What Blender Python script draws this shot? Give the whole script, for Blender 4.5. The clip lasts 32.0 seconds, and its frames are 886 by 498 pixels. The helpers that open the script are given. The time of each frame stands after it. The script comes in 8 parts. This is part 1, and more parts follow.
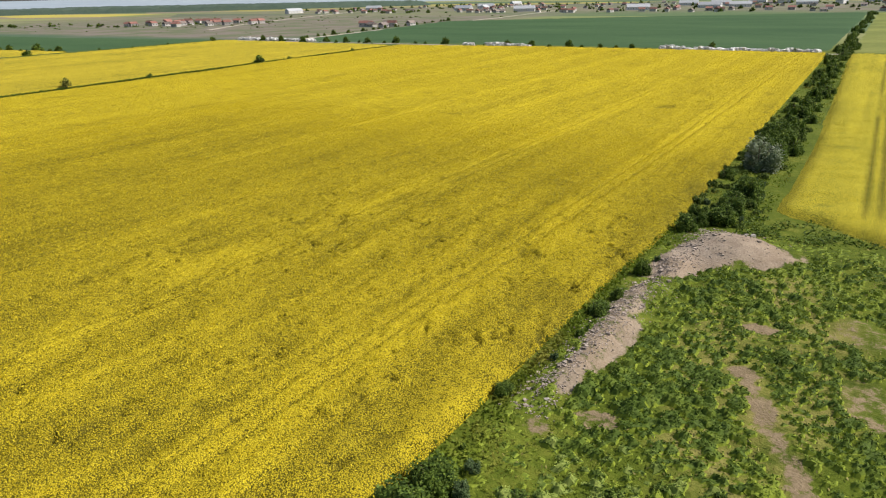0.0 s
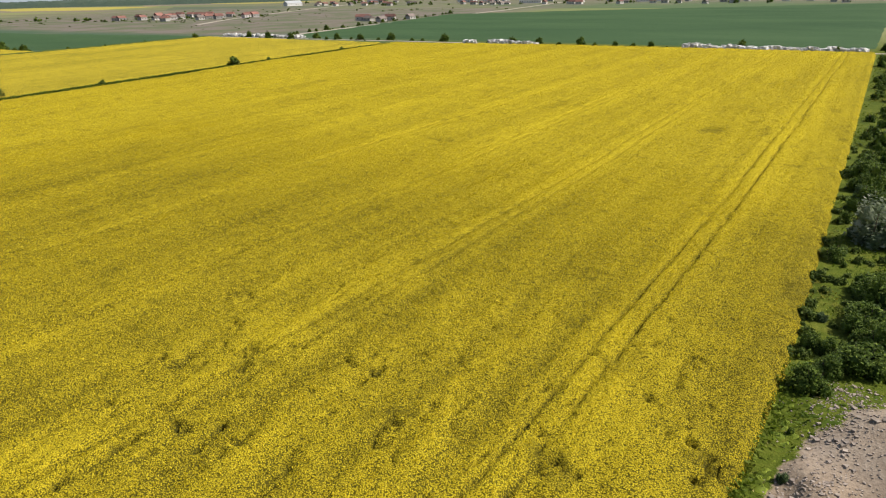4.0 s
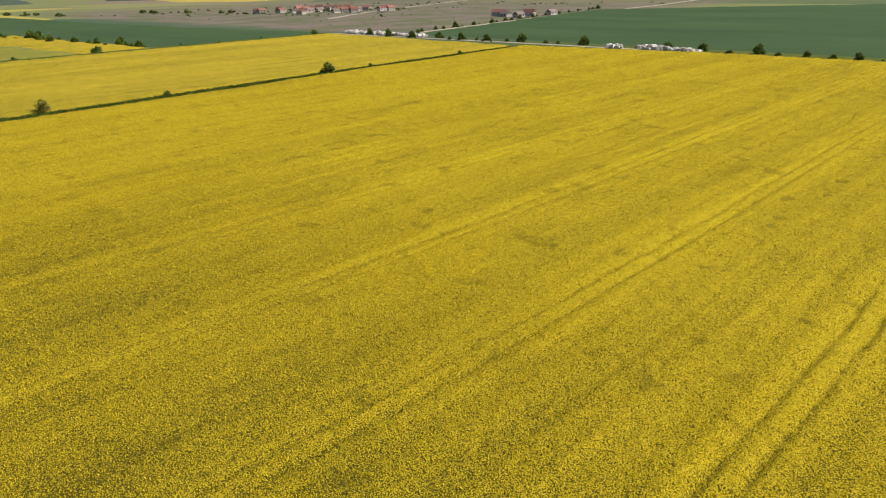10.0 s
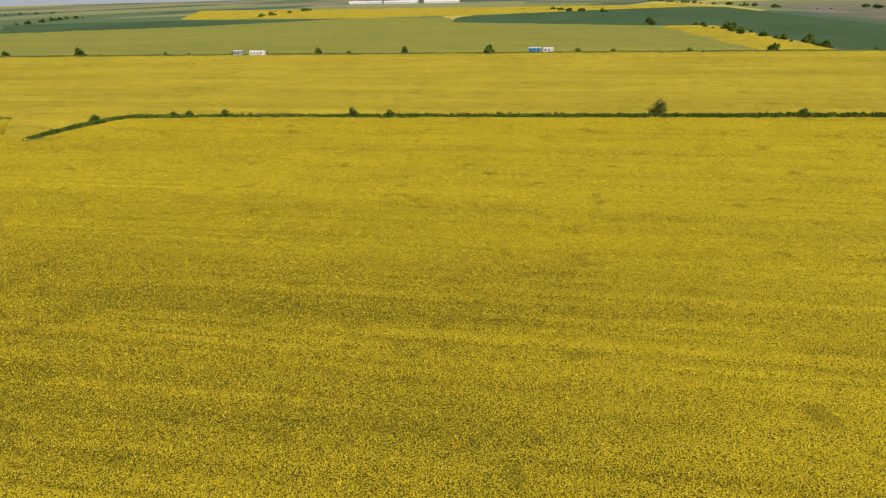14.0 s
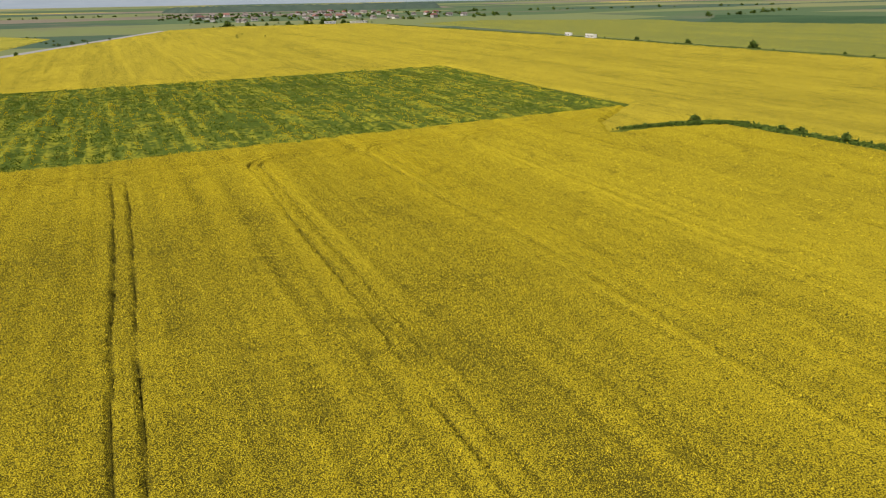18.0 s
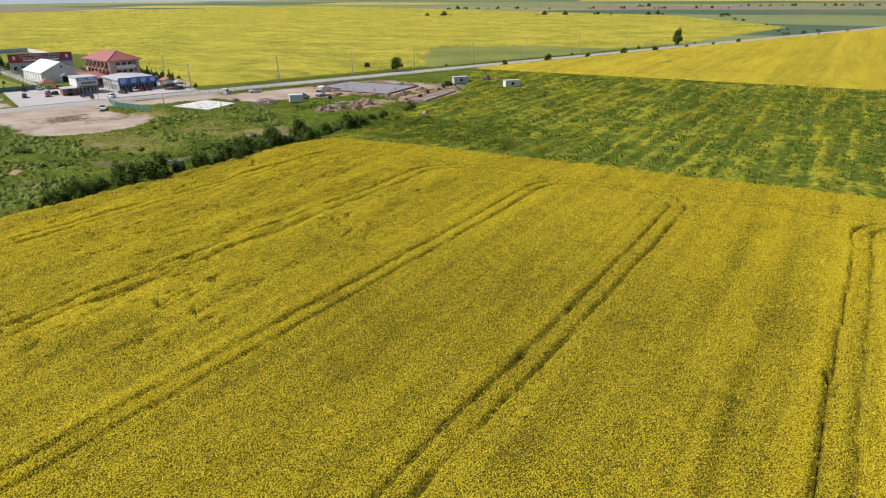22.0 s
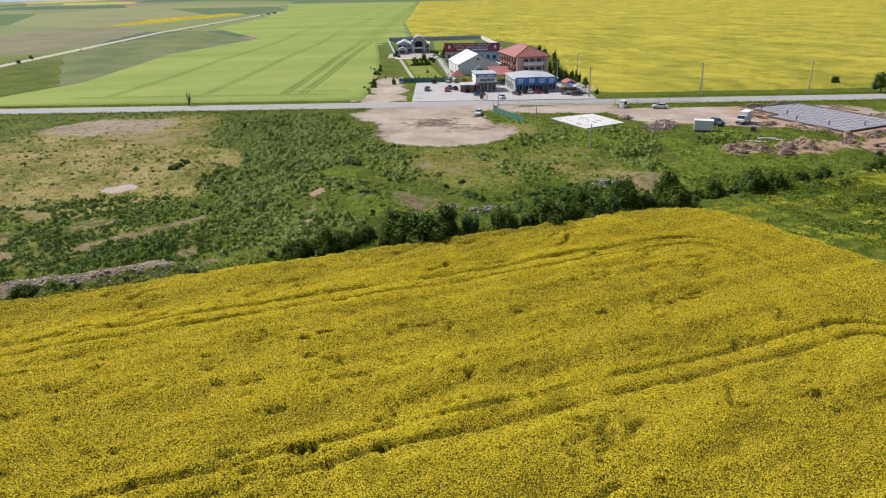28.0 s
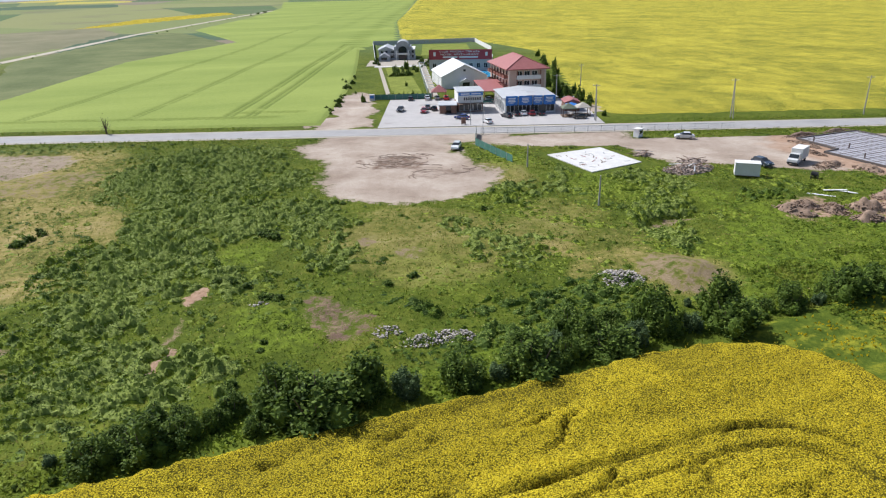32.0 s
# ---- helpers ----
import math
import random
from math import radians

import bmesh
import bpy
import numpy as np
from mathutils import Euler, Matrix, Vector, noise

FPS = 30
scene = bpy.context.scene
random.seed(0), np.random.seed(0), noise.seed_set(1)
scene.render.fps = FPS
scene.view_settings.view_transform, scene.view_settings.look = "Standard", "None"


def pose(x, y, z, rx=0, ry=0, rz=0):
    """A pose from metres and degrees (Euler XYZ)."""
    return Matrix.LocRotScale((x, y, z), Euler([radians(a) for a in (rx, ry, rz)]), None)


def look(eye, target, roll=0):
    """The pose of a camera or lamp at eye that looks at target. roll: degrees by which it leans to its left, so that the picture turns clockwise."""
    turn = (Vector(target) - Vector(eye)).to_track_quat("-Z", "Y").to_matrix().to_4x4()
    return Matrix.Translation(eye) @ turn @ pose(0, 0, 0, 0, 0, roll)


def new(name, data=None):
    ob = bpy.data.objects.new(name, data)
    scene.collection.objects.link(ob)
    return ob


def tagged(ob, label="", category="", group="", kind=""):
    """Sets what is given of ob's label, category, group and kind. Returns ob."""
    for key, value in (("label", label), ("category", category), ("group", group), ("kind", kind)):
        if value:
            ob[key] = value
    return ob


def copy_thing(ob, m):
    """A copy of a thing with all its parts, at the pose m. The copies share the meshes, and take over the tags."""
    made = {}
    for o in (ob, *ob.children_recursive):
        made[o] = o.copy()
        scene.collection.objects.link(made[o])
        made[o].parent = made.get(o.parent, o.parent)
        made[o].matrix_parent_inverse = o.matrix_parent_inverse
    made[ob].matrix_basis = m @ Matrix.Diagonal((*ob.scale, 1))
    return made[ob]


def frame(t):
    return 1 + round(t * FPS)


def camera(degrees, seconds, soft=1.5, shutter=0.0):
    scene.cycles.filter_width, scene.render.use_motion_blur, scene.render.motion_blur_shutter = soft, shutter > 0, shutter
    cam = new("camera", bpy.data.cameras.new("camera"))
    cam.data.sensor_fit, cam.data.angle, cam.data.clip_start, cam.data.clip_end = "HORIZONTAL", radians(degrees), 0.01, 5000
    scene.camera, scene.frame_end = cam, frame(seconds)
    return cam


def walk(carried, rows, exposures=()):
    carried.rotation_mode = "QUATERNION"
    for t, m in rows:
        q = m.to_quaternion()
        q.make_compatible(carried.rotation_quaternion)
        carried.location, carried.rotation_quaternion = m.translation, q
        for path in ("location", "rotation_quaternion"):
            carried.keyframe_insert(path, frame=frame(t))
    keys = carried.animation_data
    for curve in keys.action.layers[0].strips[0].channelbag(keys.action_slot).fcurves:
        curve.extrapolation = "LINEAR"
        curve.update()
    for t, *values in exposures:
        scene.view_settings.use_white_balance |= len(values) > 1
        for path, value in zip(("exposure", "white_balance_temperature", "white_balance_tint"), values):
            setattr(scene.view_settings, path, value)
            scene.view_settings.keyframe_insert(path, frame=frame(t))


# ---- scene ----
cam = camera(67.3, 32.0, 1.15)
METRES, EYE, TILT, LEAN, TURN = 316.8, 32.0, 0.0, 0.0, 32.8
ROWS = [
    (0.0, 0.0, 0.0, 0.0, -0.44, -20.94, 1.15),
    (0.5, 0.0017, 0.015, -0.0001, -0.38, -20.99, 1.2),
    (1.0, 0.0034, 0.0306, -0.0002, -0.31, -21.05, 1.24),
    (1.5, 0.0051, 0.0465, -0.0001, -0.24, -21.14, 1.27),
    (2.0, 0.0068, 0.0625, 0.0, -0.18, -21.22, 1.31),
    (2.5, 0.0084, 0.0788, 0.0004, -0.12, -21.33, 1.31),
    (3.0, 0.0101, 0.0951, 0.0009, -0.07, -21.43, 1.33),
    (3.5, 0.0117, 0.1115, 0.0015, -0.05, -21.53, 1.34),
    (4.0, 0.0131, 0.1281, 0.0024, -0.04, -21.62, 1.35),
    (4.5, 0.0146, 0.1435, 0.0034, -0.02, -21.71, 1.36),
    (6.5, 0.0204, 0.21, 0.007, -0.05, -21.97, 1.33),
    (7.0, 0.0216, 0.2265, 0.0073, -0.06, -21.98, 1.33),
    (7.5, 0.0228, 0.2429, 0.0072, -0.08, -21.97, 1.34),
    (8.0, 0.024, 0.2593, 0.0067, -0.1, -21.94, 1.36),
    (8.5, 0.0249, 0.2757, 0.0061, 1.07, -21.89, 1.37),
    (8.6, 0.0252, 0.279, 0.006, 1.6, -21.884, 1.384),
    (8.7, 0.0254, 0.2823, 0.0059, 2.2, -21.878, 1.398),
    (8.8, 0.0257, 0.2856, 0.0057, 3.6, -21.872, 1.412),
    (8.9, 0.0259, 0.2889, 0.0056, 5.4, -21.866, 1.426),
    (9.0, 0.0262, 0.2922, 0.0055, 6.85, -21.86, 1.44),
    (9.2, 0.0267, 0.2988, 0.0053, 6.95, -21.892, 1.44),
    (9.5, 0.0274, 0.3088, 0.0051, 7.1, -21.94, 1.44),
    (9.6, 0.0274, 0.3121, 0.0051, 7.2, -21.948, 1.436),
    (9.7, 0.0274, 0.3154, 0.005, 7.9, -21.956, 1.432),
    (9.8, 0.0273, 0.3187, 0.005, 9.2, -21.964, 1.428),
    (9.9, 0.0273, 0.322, 0.0049, 10.4, -21.972, 1.424),
    (10.0, 0.0273, 0.3253, 0.0049, 11.98, -21.98, 1.42),
    (10.5, 0.0275, 0.3419, 0.0051, 19.1, -22.0, 1.42),
    (11.0, 0.0267, 0.3585, 0.0054, 25.86, -21.98, 1.46),
    (11.5, 0.0249, 0.375, 0.0056, 32.59, -21.9, 1.46),
    (12.0, 0.0221, 0.3911, 0.0058, 39.39, -21.76, 1.41),
    (12.5, 0.018, 0.4067, 0.0059, 46.21, -21.63, 1.3),
    (13.0, 0.0128, 0.4217, 0.0059, 53.06, -21.52, 1.18),
    (13.5, 0.006, 0.4362, 0.006, 59.88, -21.49, 1.19),
    (14.0, -0.0019, 0.4496, 0.0058, 66.67, -21.37, 1.15),
    (14.5, -0.0112, 0.4621, 0.0053, 73.49, -21.28, 1.09),
    (16.5, -0.0589, 0.4974, 0.0026, 100.73, -21.01, 1.01),
    (17.0, -0.0726, 0.5023, 0.0022, 107.53, -20.96, 0.98),
    (17.5, -0.0869, 0.5055, 0.002, 114.33, -20.94, 0.93),
    (18.0, -0.1013, 0.5071, 0.0018, 121.21, -20.93, 0.86),
    (18.5, -0.1158, 0.5068, 0.0016, 128.12, -20.94, 0.8),
    (19.0, -0.1301, 0.5048, 0.0015, 135.07, -20.96, 0.78),
    (19.5, -0.144, 0.5009, 0.0013, 142.03, -20.98, 0.75),
    (20.0, -0.1572, 0.4954, 0.0014, 149.13, -20.97, 0.71),
    (20.5, -0.1696, 0.4883, 0.0016, 156.38, -20.97, 0.69),
    (21.0, -0.1812, 0.4798, 0.0017, 163.71, -20.98, 0.67),
    (21.5, -0.1916, 0.47, 0.002, 171.08, -21.05, 0.63),
    (22.0, -0.2008, 0.4589, 0.0021, 178.44, -21.14, 0.61),
    (22.5, -0.2085, 0.447, 0.0023, 185.78, -21.25, 0.62),
    (23.0, -0.2147, 0.4341, 0.0024, 193.13, -21.32, 0.64),
    (23.1, -0.2157, 0.4314, 0.0024, 194.9, -21.33, 0.65),
    (23.2, -0.2168, 0.4287, 0.0024, 195.9, -21.34, 0.66),
    (23.3, -0.2178, 0.4259, 0.0025, 196.15, -21.35, 0.67),
    (23.5, -0.2199, 0.4205, 0.0025, 196.27, -21.37, 0.69),
    (24.0, -0.2228, 0.4072, 0.0025, 196.32, -21.44, 0.65),
    (24.5, -0.224, 0.3936, 0.0023, 196.5, -21.48, 0.64),
    (24.6, -0.2241, 0.3907, 0.0023, 196.7, -21.464, 0.658),
    (24.7, -0.2243, 0.3877, 0.0023, 202.8, -21.448, 0.676),
    (24.8, -0.2244, 0.3848, 0.0023, 205.2, -21.432, 0.694),
    (24.9, -0.2246, 0.3818, 0.0023, 206.7, -21.416, 0.712),
    (25.0, -0.2247, 0.3789, 0.0023, 207.48, -21.4, 0.73),
    (25.5, -0.2238, 0.364, 0.0024, 207.52, -21.47, 0.7),
    (27.5, -0.2098, 0.303, 0.0025, 215.88, -21.47, 0.91),
    (28.0, -0.2046, 0.2875, 0.0026, 215.91, -21.52, 0.94),
    (28.5, -0.1985, 0.2723, 0.0028, 215.93, -21.56, 0.96),
    (29.0, -0.1919, 0.2572, 0.0031, 215.94, -21.59, 0.99),
    (29.5, -0.1849, 0.2422, 0.0032, 215.97, -21.62, 1.02),
    (30.0, -0.1779, 0.2275, 0.0036, 216.0, -21.65, 1.08),
    (30.5, -0.1707, 0.213, 0.0039, 216.02, -21.69, 1.1),
    (31.0, -0.1632, 0.1986, 0.0043, 216.03, -21.74, 1.1),
    (31.5, -0.156, 0.1841, 0.0044, 216.08, -21.74, 1.18),
    (32.0, -0.1486, 0.1699, 0.0046, 216.09, -21.76, 1.23),
]
walk(cam, [(t, pose(0, 0, EYE, TILT, LEAN, TURN) @ pose(METRES * x, METRES * y, METRES * z, 90 + pitch, roll, yaw)) for t, x, y, z, yaw, pitch, roll in ROWS],
     [(0.0, 0.15, 6450, 11), (4.0, 0.06, 6550, 11), (7.0, -0.08, 6750, 14), (9.0, -0.08, 6850, 15), (13.0, -0.2, 6850, 15), (19.0, -0.14, 6500, 12), (23.0, 0.04, 6350, 12), (28.0, 0.02, 6150, 12), (32.0, 0.17, 5900, 11)])

# ---- world and sun ----
SUN_AZ, SUN_EL = 57.0, 48.0          # compass angle from +y towards +x, and height, in degrees
world = bpy.data.worlds.new("sky")
scene.world = world
world.use_nodes = True
_wn = world.node_tree.nodes
_sky = _wn.new("ShaderNodeTexSky")
_sky.sky_type = "NISHITA"
_sky.sun_disc = False
_sky.sun_elevation, _sky.sun_rotation = radians(SUN_EL), radians(SUN_AZ)
_sky.air_density, _sky.dust_density, _sky.ozone_density = 1.0, 2.5, 1.0
_wn["Background"].inputs[1].default_value = 0.095
world.node_tree.links.new(_sky.outputs[0], _wn["Background"].inputs[0])
sun = new("sun", bpy.data.lights.new("sun", "SUN"))
sun.data.energy, sun.data.angle, sun.data.color = 4.7, radians(1.2), (1.0, 0.955, 0.88)
_dir = Vector((math.sin(radians(SUN_AZ)) * math.cos(radians(SUN_EL)), math.cos(radians(SUN_AZ)) * math.cos(radians(SUN_EL)), math.sin(radians(SUN_EL))))
sun.matrix_world = look(_dir * 200, (0, 0, 0))

# ---- materials ----


def graph(name):
    m = bpy.data.materials.new(name)
    m.use_nodes = True
    nt = m.node_tree
    return m, nt, nt.nodes["Principled BSDF"]


def node(nt, kind, **values):
    n = nt.nodes.new(kind)
    for key, value in values.items():
        if key.startswith("i_"):
            n.inputs[key[2:].replace("_", " ")].default_value = value
    return n


def noise_tex(nt, coord, size, detail=4.0, rough=0.6, squash=None):
    n = node(nt, "ShaderNodeTexNoise", i_Scale=1.0 / size, i_Detail=detail, i_Roughness=rough)
    if squash:
        mp = nt.nodes.new("ShaderNodeMapping")
        mp.inputs["Scale"].default_value = squash
        nt.links.new(coord, mp.inputs["Vector"])
        coord = mp.outputs["Vector"]
    nt.links.new(coord, n.inputs["Vector"])
    return n.outputs["Fac"]


def ramp(nt, fac, stops):
    r = nt.nodes.new("ShaderNodeValToRGB")
    els = r.color_ramp.elements
    while len(els) < len(stops):
        els.new(0.5)
    for e, (p, c) in zip(els, stops):
        e.position, e.color = p, (*c, 1)
    nt.links.new(fac, r.inputs["Fac"])
    return r.outputs["Color"]


def mix(nt, fac, a, b, how="MIX"):
    n = nt.nodes.new("ShaderNodeMix")
    n.data_type, n.blend_type = "RGBA", how
    for sock, value in ((n.inputs["Factor"], fac), (n.inputs["A"], a), (n.inputs["B"], b)):
        if isinstance(value, bpy.types.NodeSocket):
            nt.links.new(value, sock)
        elif isinstance(value, tuple):
            sock.default_value = (*value, 1)
        else:
            sock.default_value = value
    return n.outputs["Result"]


def calc(nt, op, a, b=0.0, clamp=False):
    n = nt.nodes.new("ShaderNodeMath")
    n.operation, n.use_clamp = op, clamp
    for sock, value in zip(n.inputs, (a, b)):
        if isinstance(value, bpy.types.NodeSocket):
            nt.links.new(value, sock)
        else:
            sock.default_value = value
    return n.outputs[0]


def step_between(nt, value, lo, hi):
    n = nt.nodes.new("ShaderNodeMapRange")
    n.interpolation_type = "SMOOTHSTEP"
    nt.links.new(value, n.inputs["Value"])
    n.inputs["From Min"].default_value, n.inputs["From Max"].default_value = lo, hi
    return n.outputs["Result"]


def bumped(nt, bsdf, height, strength, depth):
    b = node(nt, "ShaderNodeBump", i_Strength=strength, i_Distance=depth)
    nt.links.new(height, b.inputs["Height"])
    nt.links.new(b.outputs["Normal"], bsdf.inputs["Normal"])


def objco(nt):
    return nt.nodes.new("ShaderNodeTexCoord").outputs["Object"]


def attr(nt, name):
    a = nt.nodes.new("ShaderNodeAttribute")
    a.attribute_name = name
    return a.outputs["Fac"]


def rand(nt, island=False):
    if island:
        return nt.nodes.new("ShaderNodeNewGeometry").outputs["Random Per Island"]
    return nt.nodes.new("ShaderNodeObjectInfo").outputs["Random"]


def plain(name, dark, light, size=0.5, rough=0.8, metal=0.0, bump=0.0, vary=0.0, island=False, stain=None):
    """A surface with grain at two scales; vary: how far pieces differ from one another."""
    m, nt, b = graph(name)
    co = objco(nt)
    f = calc(nt, "ADD", calc(nt, "MULTIPLY", noise_tex(nt, co, size), 0.6), calc(nt, "MULTIPLY", noise_tex(nt, co, size * 0.13), 0.4))
    c = ramp(nt, f, [(0.3, dark), (0.7, light)])
    if stain:
        c = mix(nt, step_between(nt, noise_tex(nt, co, size * 4, 6), 0.55, 0.75), c, stain)
    if vary:
        v = calc(nt, "ADD", calc(nt, "MULTIPLY", rand(nt, island), 2 * vary), 1 - vary)
        c = mix(nt, 1.0, c, v, "MULTIPLY")
    nt.links.new(c, b.inputs["Base Color"])
    b.inputs["Roughness"].default_value, b.inputs["Metallic"].default_value = rough, metal
    if bump:
        bumped(nt, b, f, 1.0, bump)
    return m


def leafy(name, dark, light, tip=None, size=1.5, through_light=0.35, island=True, warm=None):
    """Foliage: light passes through the blades, which differ one by one."""
    m, nt, b = graph(name)
    co = objco(nt)
    r = rand(nt, island)
    f = calc(nt, "ADD", calc(nt, "MULTIPLY", r, 0.55), calc(nt, "MULTIPLY", noise_tex(nt, co, size, 3), 0.45))
    stops = [(0.25, dark), (0.7, light)] + ([(0.9, tip)] if tip else [])
    c = ramp(nt, f, stops)
    if warm:
        c = mix(nt, step_between(nt, noise_tex(nt, co, 14.0, 3), 0.5, 0.68), c, warm)
    nt.links.new(c, b.inputs["Base Color"])
    b.inputs["Roughness"].default_value = 0.65
    b.inputs["Specular IOR Level"].default_value = 0.14
    t = nt.nodes.new("ShaderNodeBsdfTranslucent")
    nt.links.new(c, t.inputs["Color"])
    s = nt.nodes.new("ShaderNodeMixShader")
    s.inputs[0].default_value = through_light
    nt.links.new(b.outputs[0], s.inputs[1])
    nt.links.new(t.outputs[0], s.inputs[2])
    nt.links.new(s.outputs[0], nt.nodes["Material Output"].inputs["Surface"])
    return m


def rape(name, lush, blossom, share, rows=(1.0, 0.03, 1.0), spread=0.2, cell=7.8, dip=0.12):
    """Rapeseed in bloom: yellow heads on top, green stems in the gaps with shade painted into their colour, in drifts
    that follow the drilling.
    """
    m, nt, b = graph(name)
    co = objco(nt)
    vor = node(nt, "ShaderNodeTexVoronoi", i_Scale=cell, i_Randomness=1.0)
    nt.links.new(co, vor.inputs["Vector"])
    vor2 = node(nt, "ShaderNodeTexVoronoi", i_Scale=cell * 2.4, i_Randomness=1.0)
    nt.links.new(co, vor2.inputs["Vector"])
    drift = noise_tex(nt, co, 2.4, 1.5, 0.5, rows) if rows else noise_tex(nt, co, 9.0, 5, 0.6)
    broad = noise_tex(nt, co, 14.0, 2, 0.5, rows) if rows else noise_tex(nt, co, 30.0, 4, 0.6)
    patch = noise_tex(nt, co, 38.0, 4, 0.55)
    amount = calc(nt, "ADD", calc(nt, "MULTIPLY", drift, 0.38), calc(nt, "ADD", calc(nt, "MULTIPLY", broad, 0.34), calc(nt, "MULTIPLY", patch, 0.28)))
    thin = step_between(nt, noise_tex(nt, co, 7.0, 2, 0.5, (1.0, 0.45, 1.0)), 0.52, 0.72)
    level = calc(nt, "ADD", calc(nt, "MULTIPLY", step_between(nt, amount, 0.36, 0.64), spread), share)
    level = calc(nt, "SUBTRACT", level, calc(nt, "MULTIPLY", thin, 0.05))
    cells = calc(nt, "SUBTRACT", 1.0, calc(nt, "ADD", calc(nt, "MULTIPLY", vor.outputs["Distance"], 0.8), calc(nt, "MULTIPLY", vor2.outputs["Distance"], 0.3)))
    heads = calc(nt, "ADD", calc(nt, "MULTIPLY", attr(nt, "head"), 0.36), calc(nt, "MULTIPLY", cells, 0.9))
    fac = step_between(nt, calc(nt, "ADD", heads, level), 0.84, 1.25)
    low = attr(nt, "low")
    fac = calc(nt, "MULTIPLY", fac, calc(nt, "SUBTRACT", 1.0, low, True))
    weak = step_between(nt, noise_tex(nt, co, 5.0, 2, 0.5), 0.62, 0.72)
    fac = calc(nt, "MULTIPLY", fac, calc(nt, "SUBTRACT", 1.0, calc(nt, "MULTIPLY", weak, 0.4)))
    # pressed-down stems; the shade in ruts, holes and seams is darkened into this colour
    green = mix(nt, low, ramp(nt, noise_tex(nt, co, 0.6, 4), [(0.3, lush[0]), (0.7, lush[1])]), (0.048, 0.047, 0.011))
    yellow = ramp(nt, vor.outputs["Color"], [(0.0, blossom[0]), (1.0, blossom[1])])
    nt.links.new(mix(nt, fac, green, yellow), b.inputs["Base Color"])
    b.inputs["Roughness"].default_value = 0.85
    b.inputs["Specular IOR Level"].default_value = 0.03
    bumped(nt, b, cells, 0.9, dip)
    return m


# the first pair is stem colour, browned and darkened for shade between the heads
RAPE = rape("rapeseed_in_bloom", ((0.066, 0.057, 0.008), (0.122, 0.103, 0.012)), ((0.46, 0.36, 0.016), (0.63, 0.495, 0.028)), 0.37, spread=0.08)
RAPE_FAR = rape("rapeseed_in_bloom_far", ((0.07, 0.08, 0.01), (0.15, 0.15, 0.02)), ((0.50, 0.385, 0.028), (0.63, 0.49, 0.045)), 0.46, spread=0.12)
RAPE_HEDGE = rape("rapeseed_behind_hedge", ((0.10, 0.12, 0.014), (0.19, 0.19, 0.025)), ((0.48, 0.395, 0.03), (0.60, 0.49, 0.045)), 0.44, spread=0.14)
RAPE_THIN = rape("rapeseed_thin", ((0.07, 0.10, 0.016), (0.17, 0.19, 0.03)), ((0.52, 0.435, 0.05), (0.64, 0.54, 0.08)), 0.37, (0.3, 0.5, 1.0), 0.2)
RAPE_OLIVE = rape("rapeseed_past_bloom", ((0.15, 0.17, 0.04), (0.24, 0.25, 0.06)), ((0.38, 0.34, 0.03), (0.46, 0.41, 0.04)), 0.2)
BLOSSOM = leafy("rapeseed_blossom", (0.50, 0.392, 0.015), (0.74, 0.59, 0.03), size=6.0, through_light=0.4)


def crop(name, dark, light, size, across=(1, 1, 1)):
    m, nt, b = graph(name)
    co = objco(nt)
    big = noise_tex(nt, co, size, 6, 0.6, across)
    fine = noise_tex(nt, co, 0.7, 3)
    f = calc(nt, "ADD", calc(nt, "MULTIPLY", big, 0.7), calc(nt, "MULTIPLY", fine, 0.3))
    c = ramp(nt, f, [(0.35, dark), (0.65, light)])
    low = attr(nt, "low")
    c = mix(nt, calc(nt, "MULTIPLY", low, 0.75), c, (0.05, 0.085, 0.012))
    nt.links.new(c, b.inputs["Base Color"])
    b.inputs["Roughness"].default_value = 0.9
    b.inputs["Specular IOR Level"].default_value = 0.06
    bumped(nt, b, fine, 0.8, 0.15)
    return m


WHEAT = crop("young_wheat", (0.19, 0.245, 0.055), (0.30, 0.35, 0.088), 45.0, (1, 0.3, 1))
WHEAT_DARK = crop("dark_wheat", (0.042, 0.085, 0.036), (0.068, 0.118, 0.05), 70.0, (0.4, 1, 1))
MARGIN = crop("weedy_margin", (0.05, 0.075, 0.014), (0.12, 0.14, 0.03), 9.0)
ROUGH = crop("rough_meadow", (0.10, 0.125, 0.05), (0.19, 0.205, 0.09), 30.0)
FALLOW = crop("fallow", (0.16, 0.16, 0.09), (0.25, 0.225, 0.14), 40.0)
MEADOW = crop("meadow", (0.12, 0.15, 0.04), (0.24, 0.25, 0.07), 40.0)

# ---- arithmetic for relief ----


def lattice(ix, iy, seed):
    h = (ix.astype(np.int64) * 374761393 + iy.astype(np.int64) * 668265263 + seed * 974711) & 0x7FFFFFFF
    h = ((h ^ (h >> 13)) * 1274126177) & 0x7FFFFFFF
    return ((h ^ (h >> 16)) & 0xFFFF) / 65535.0


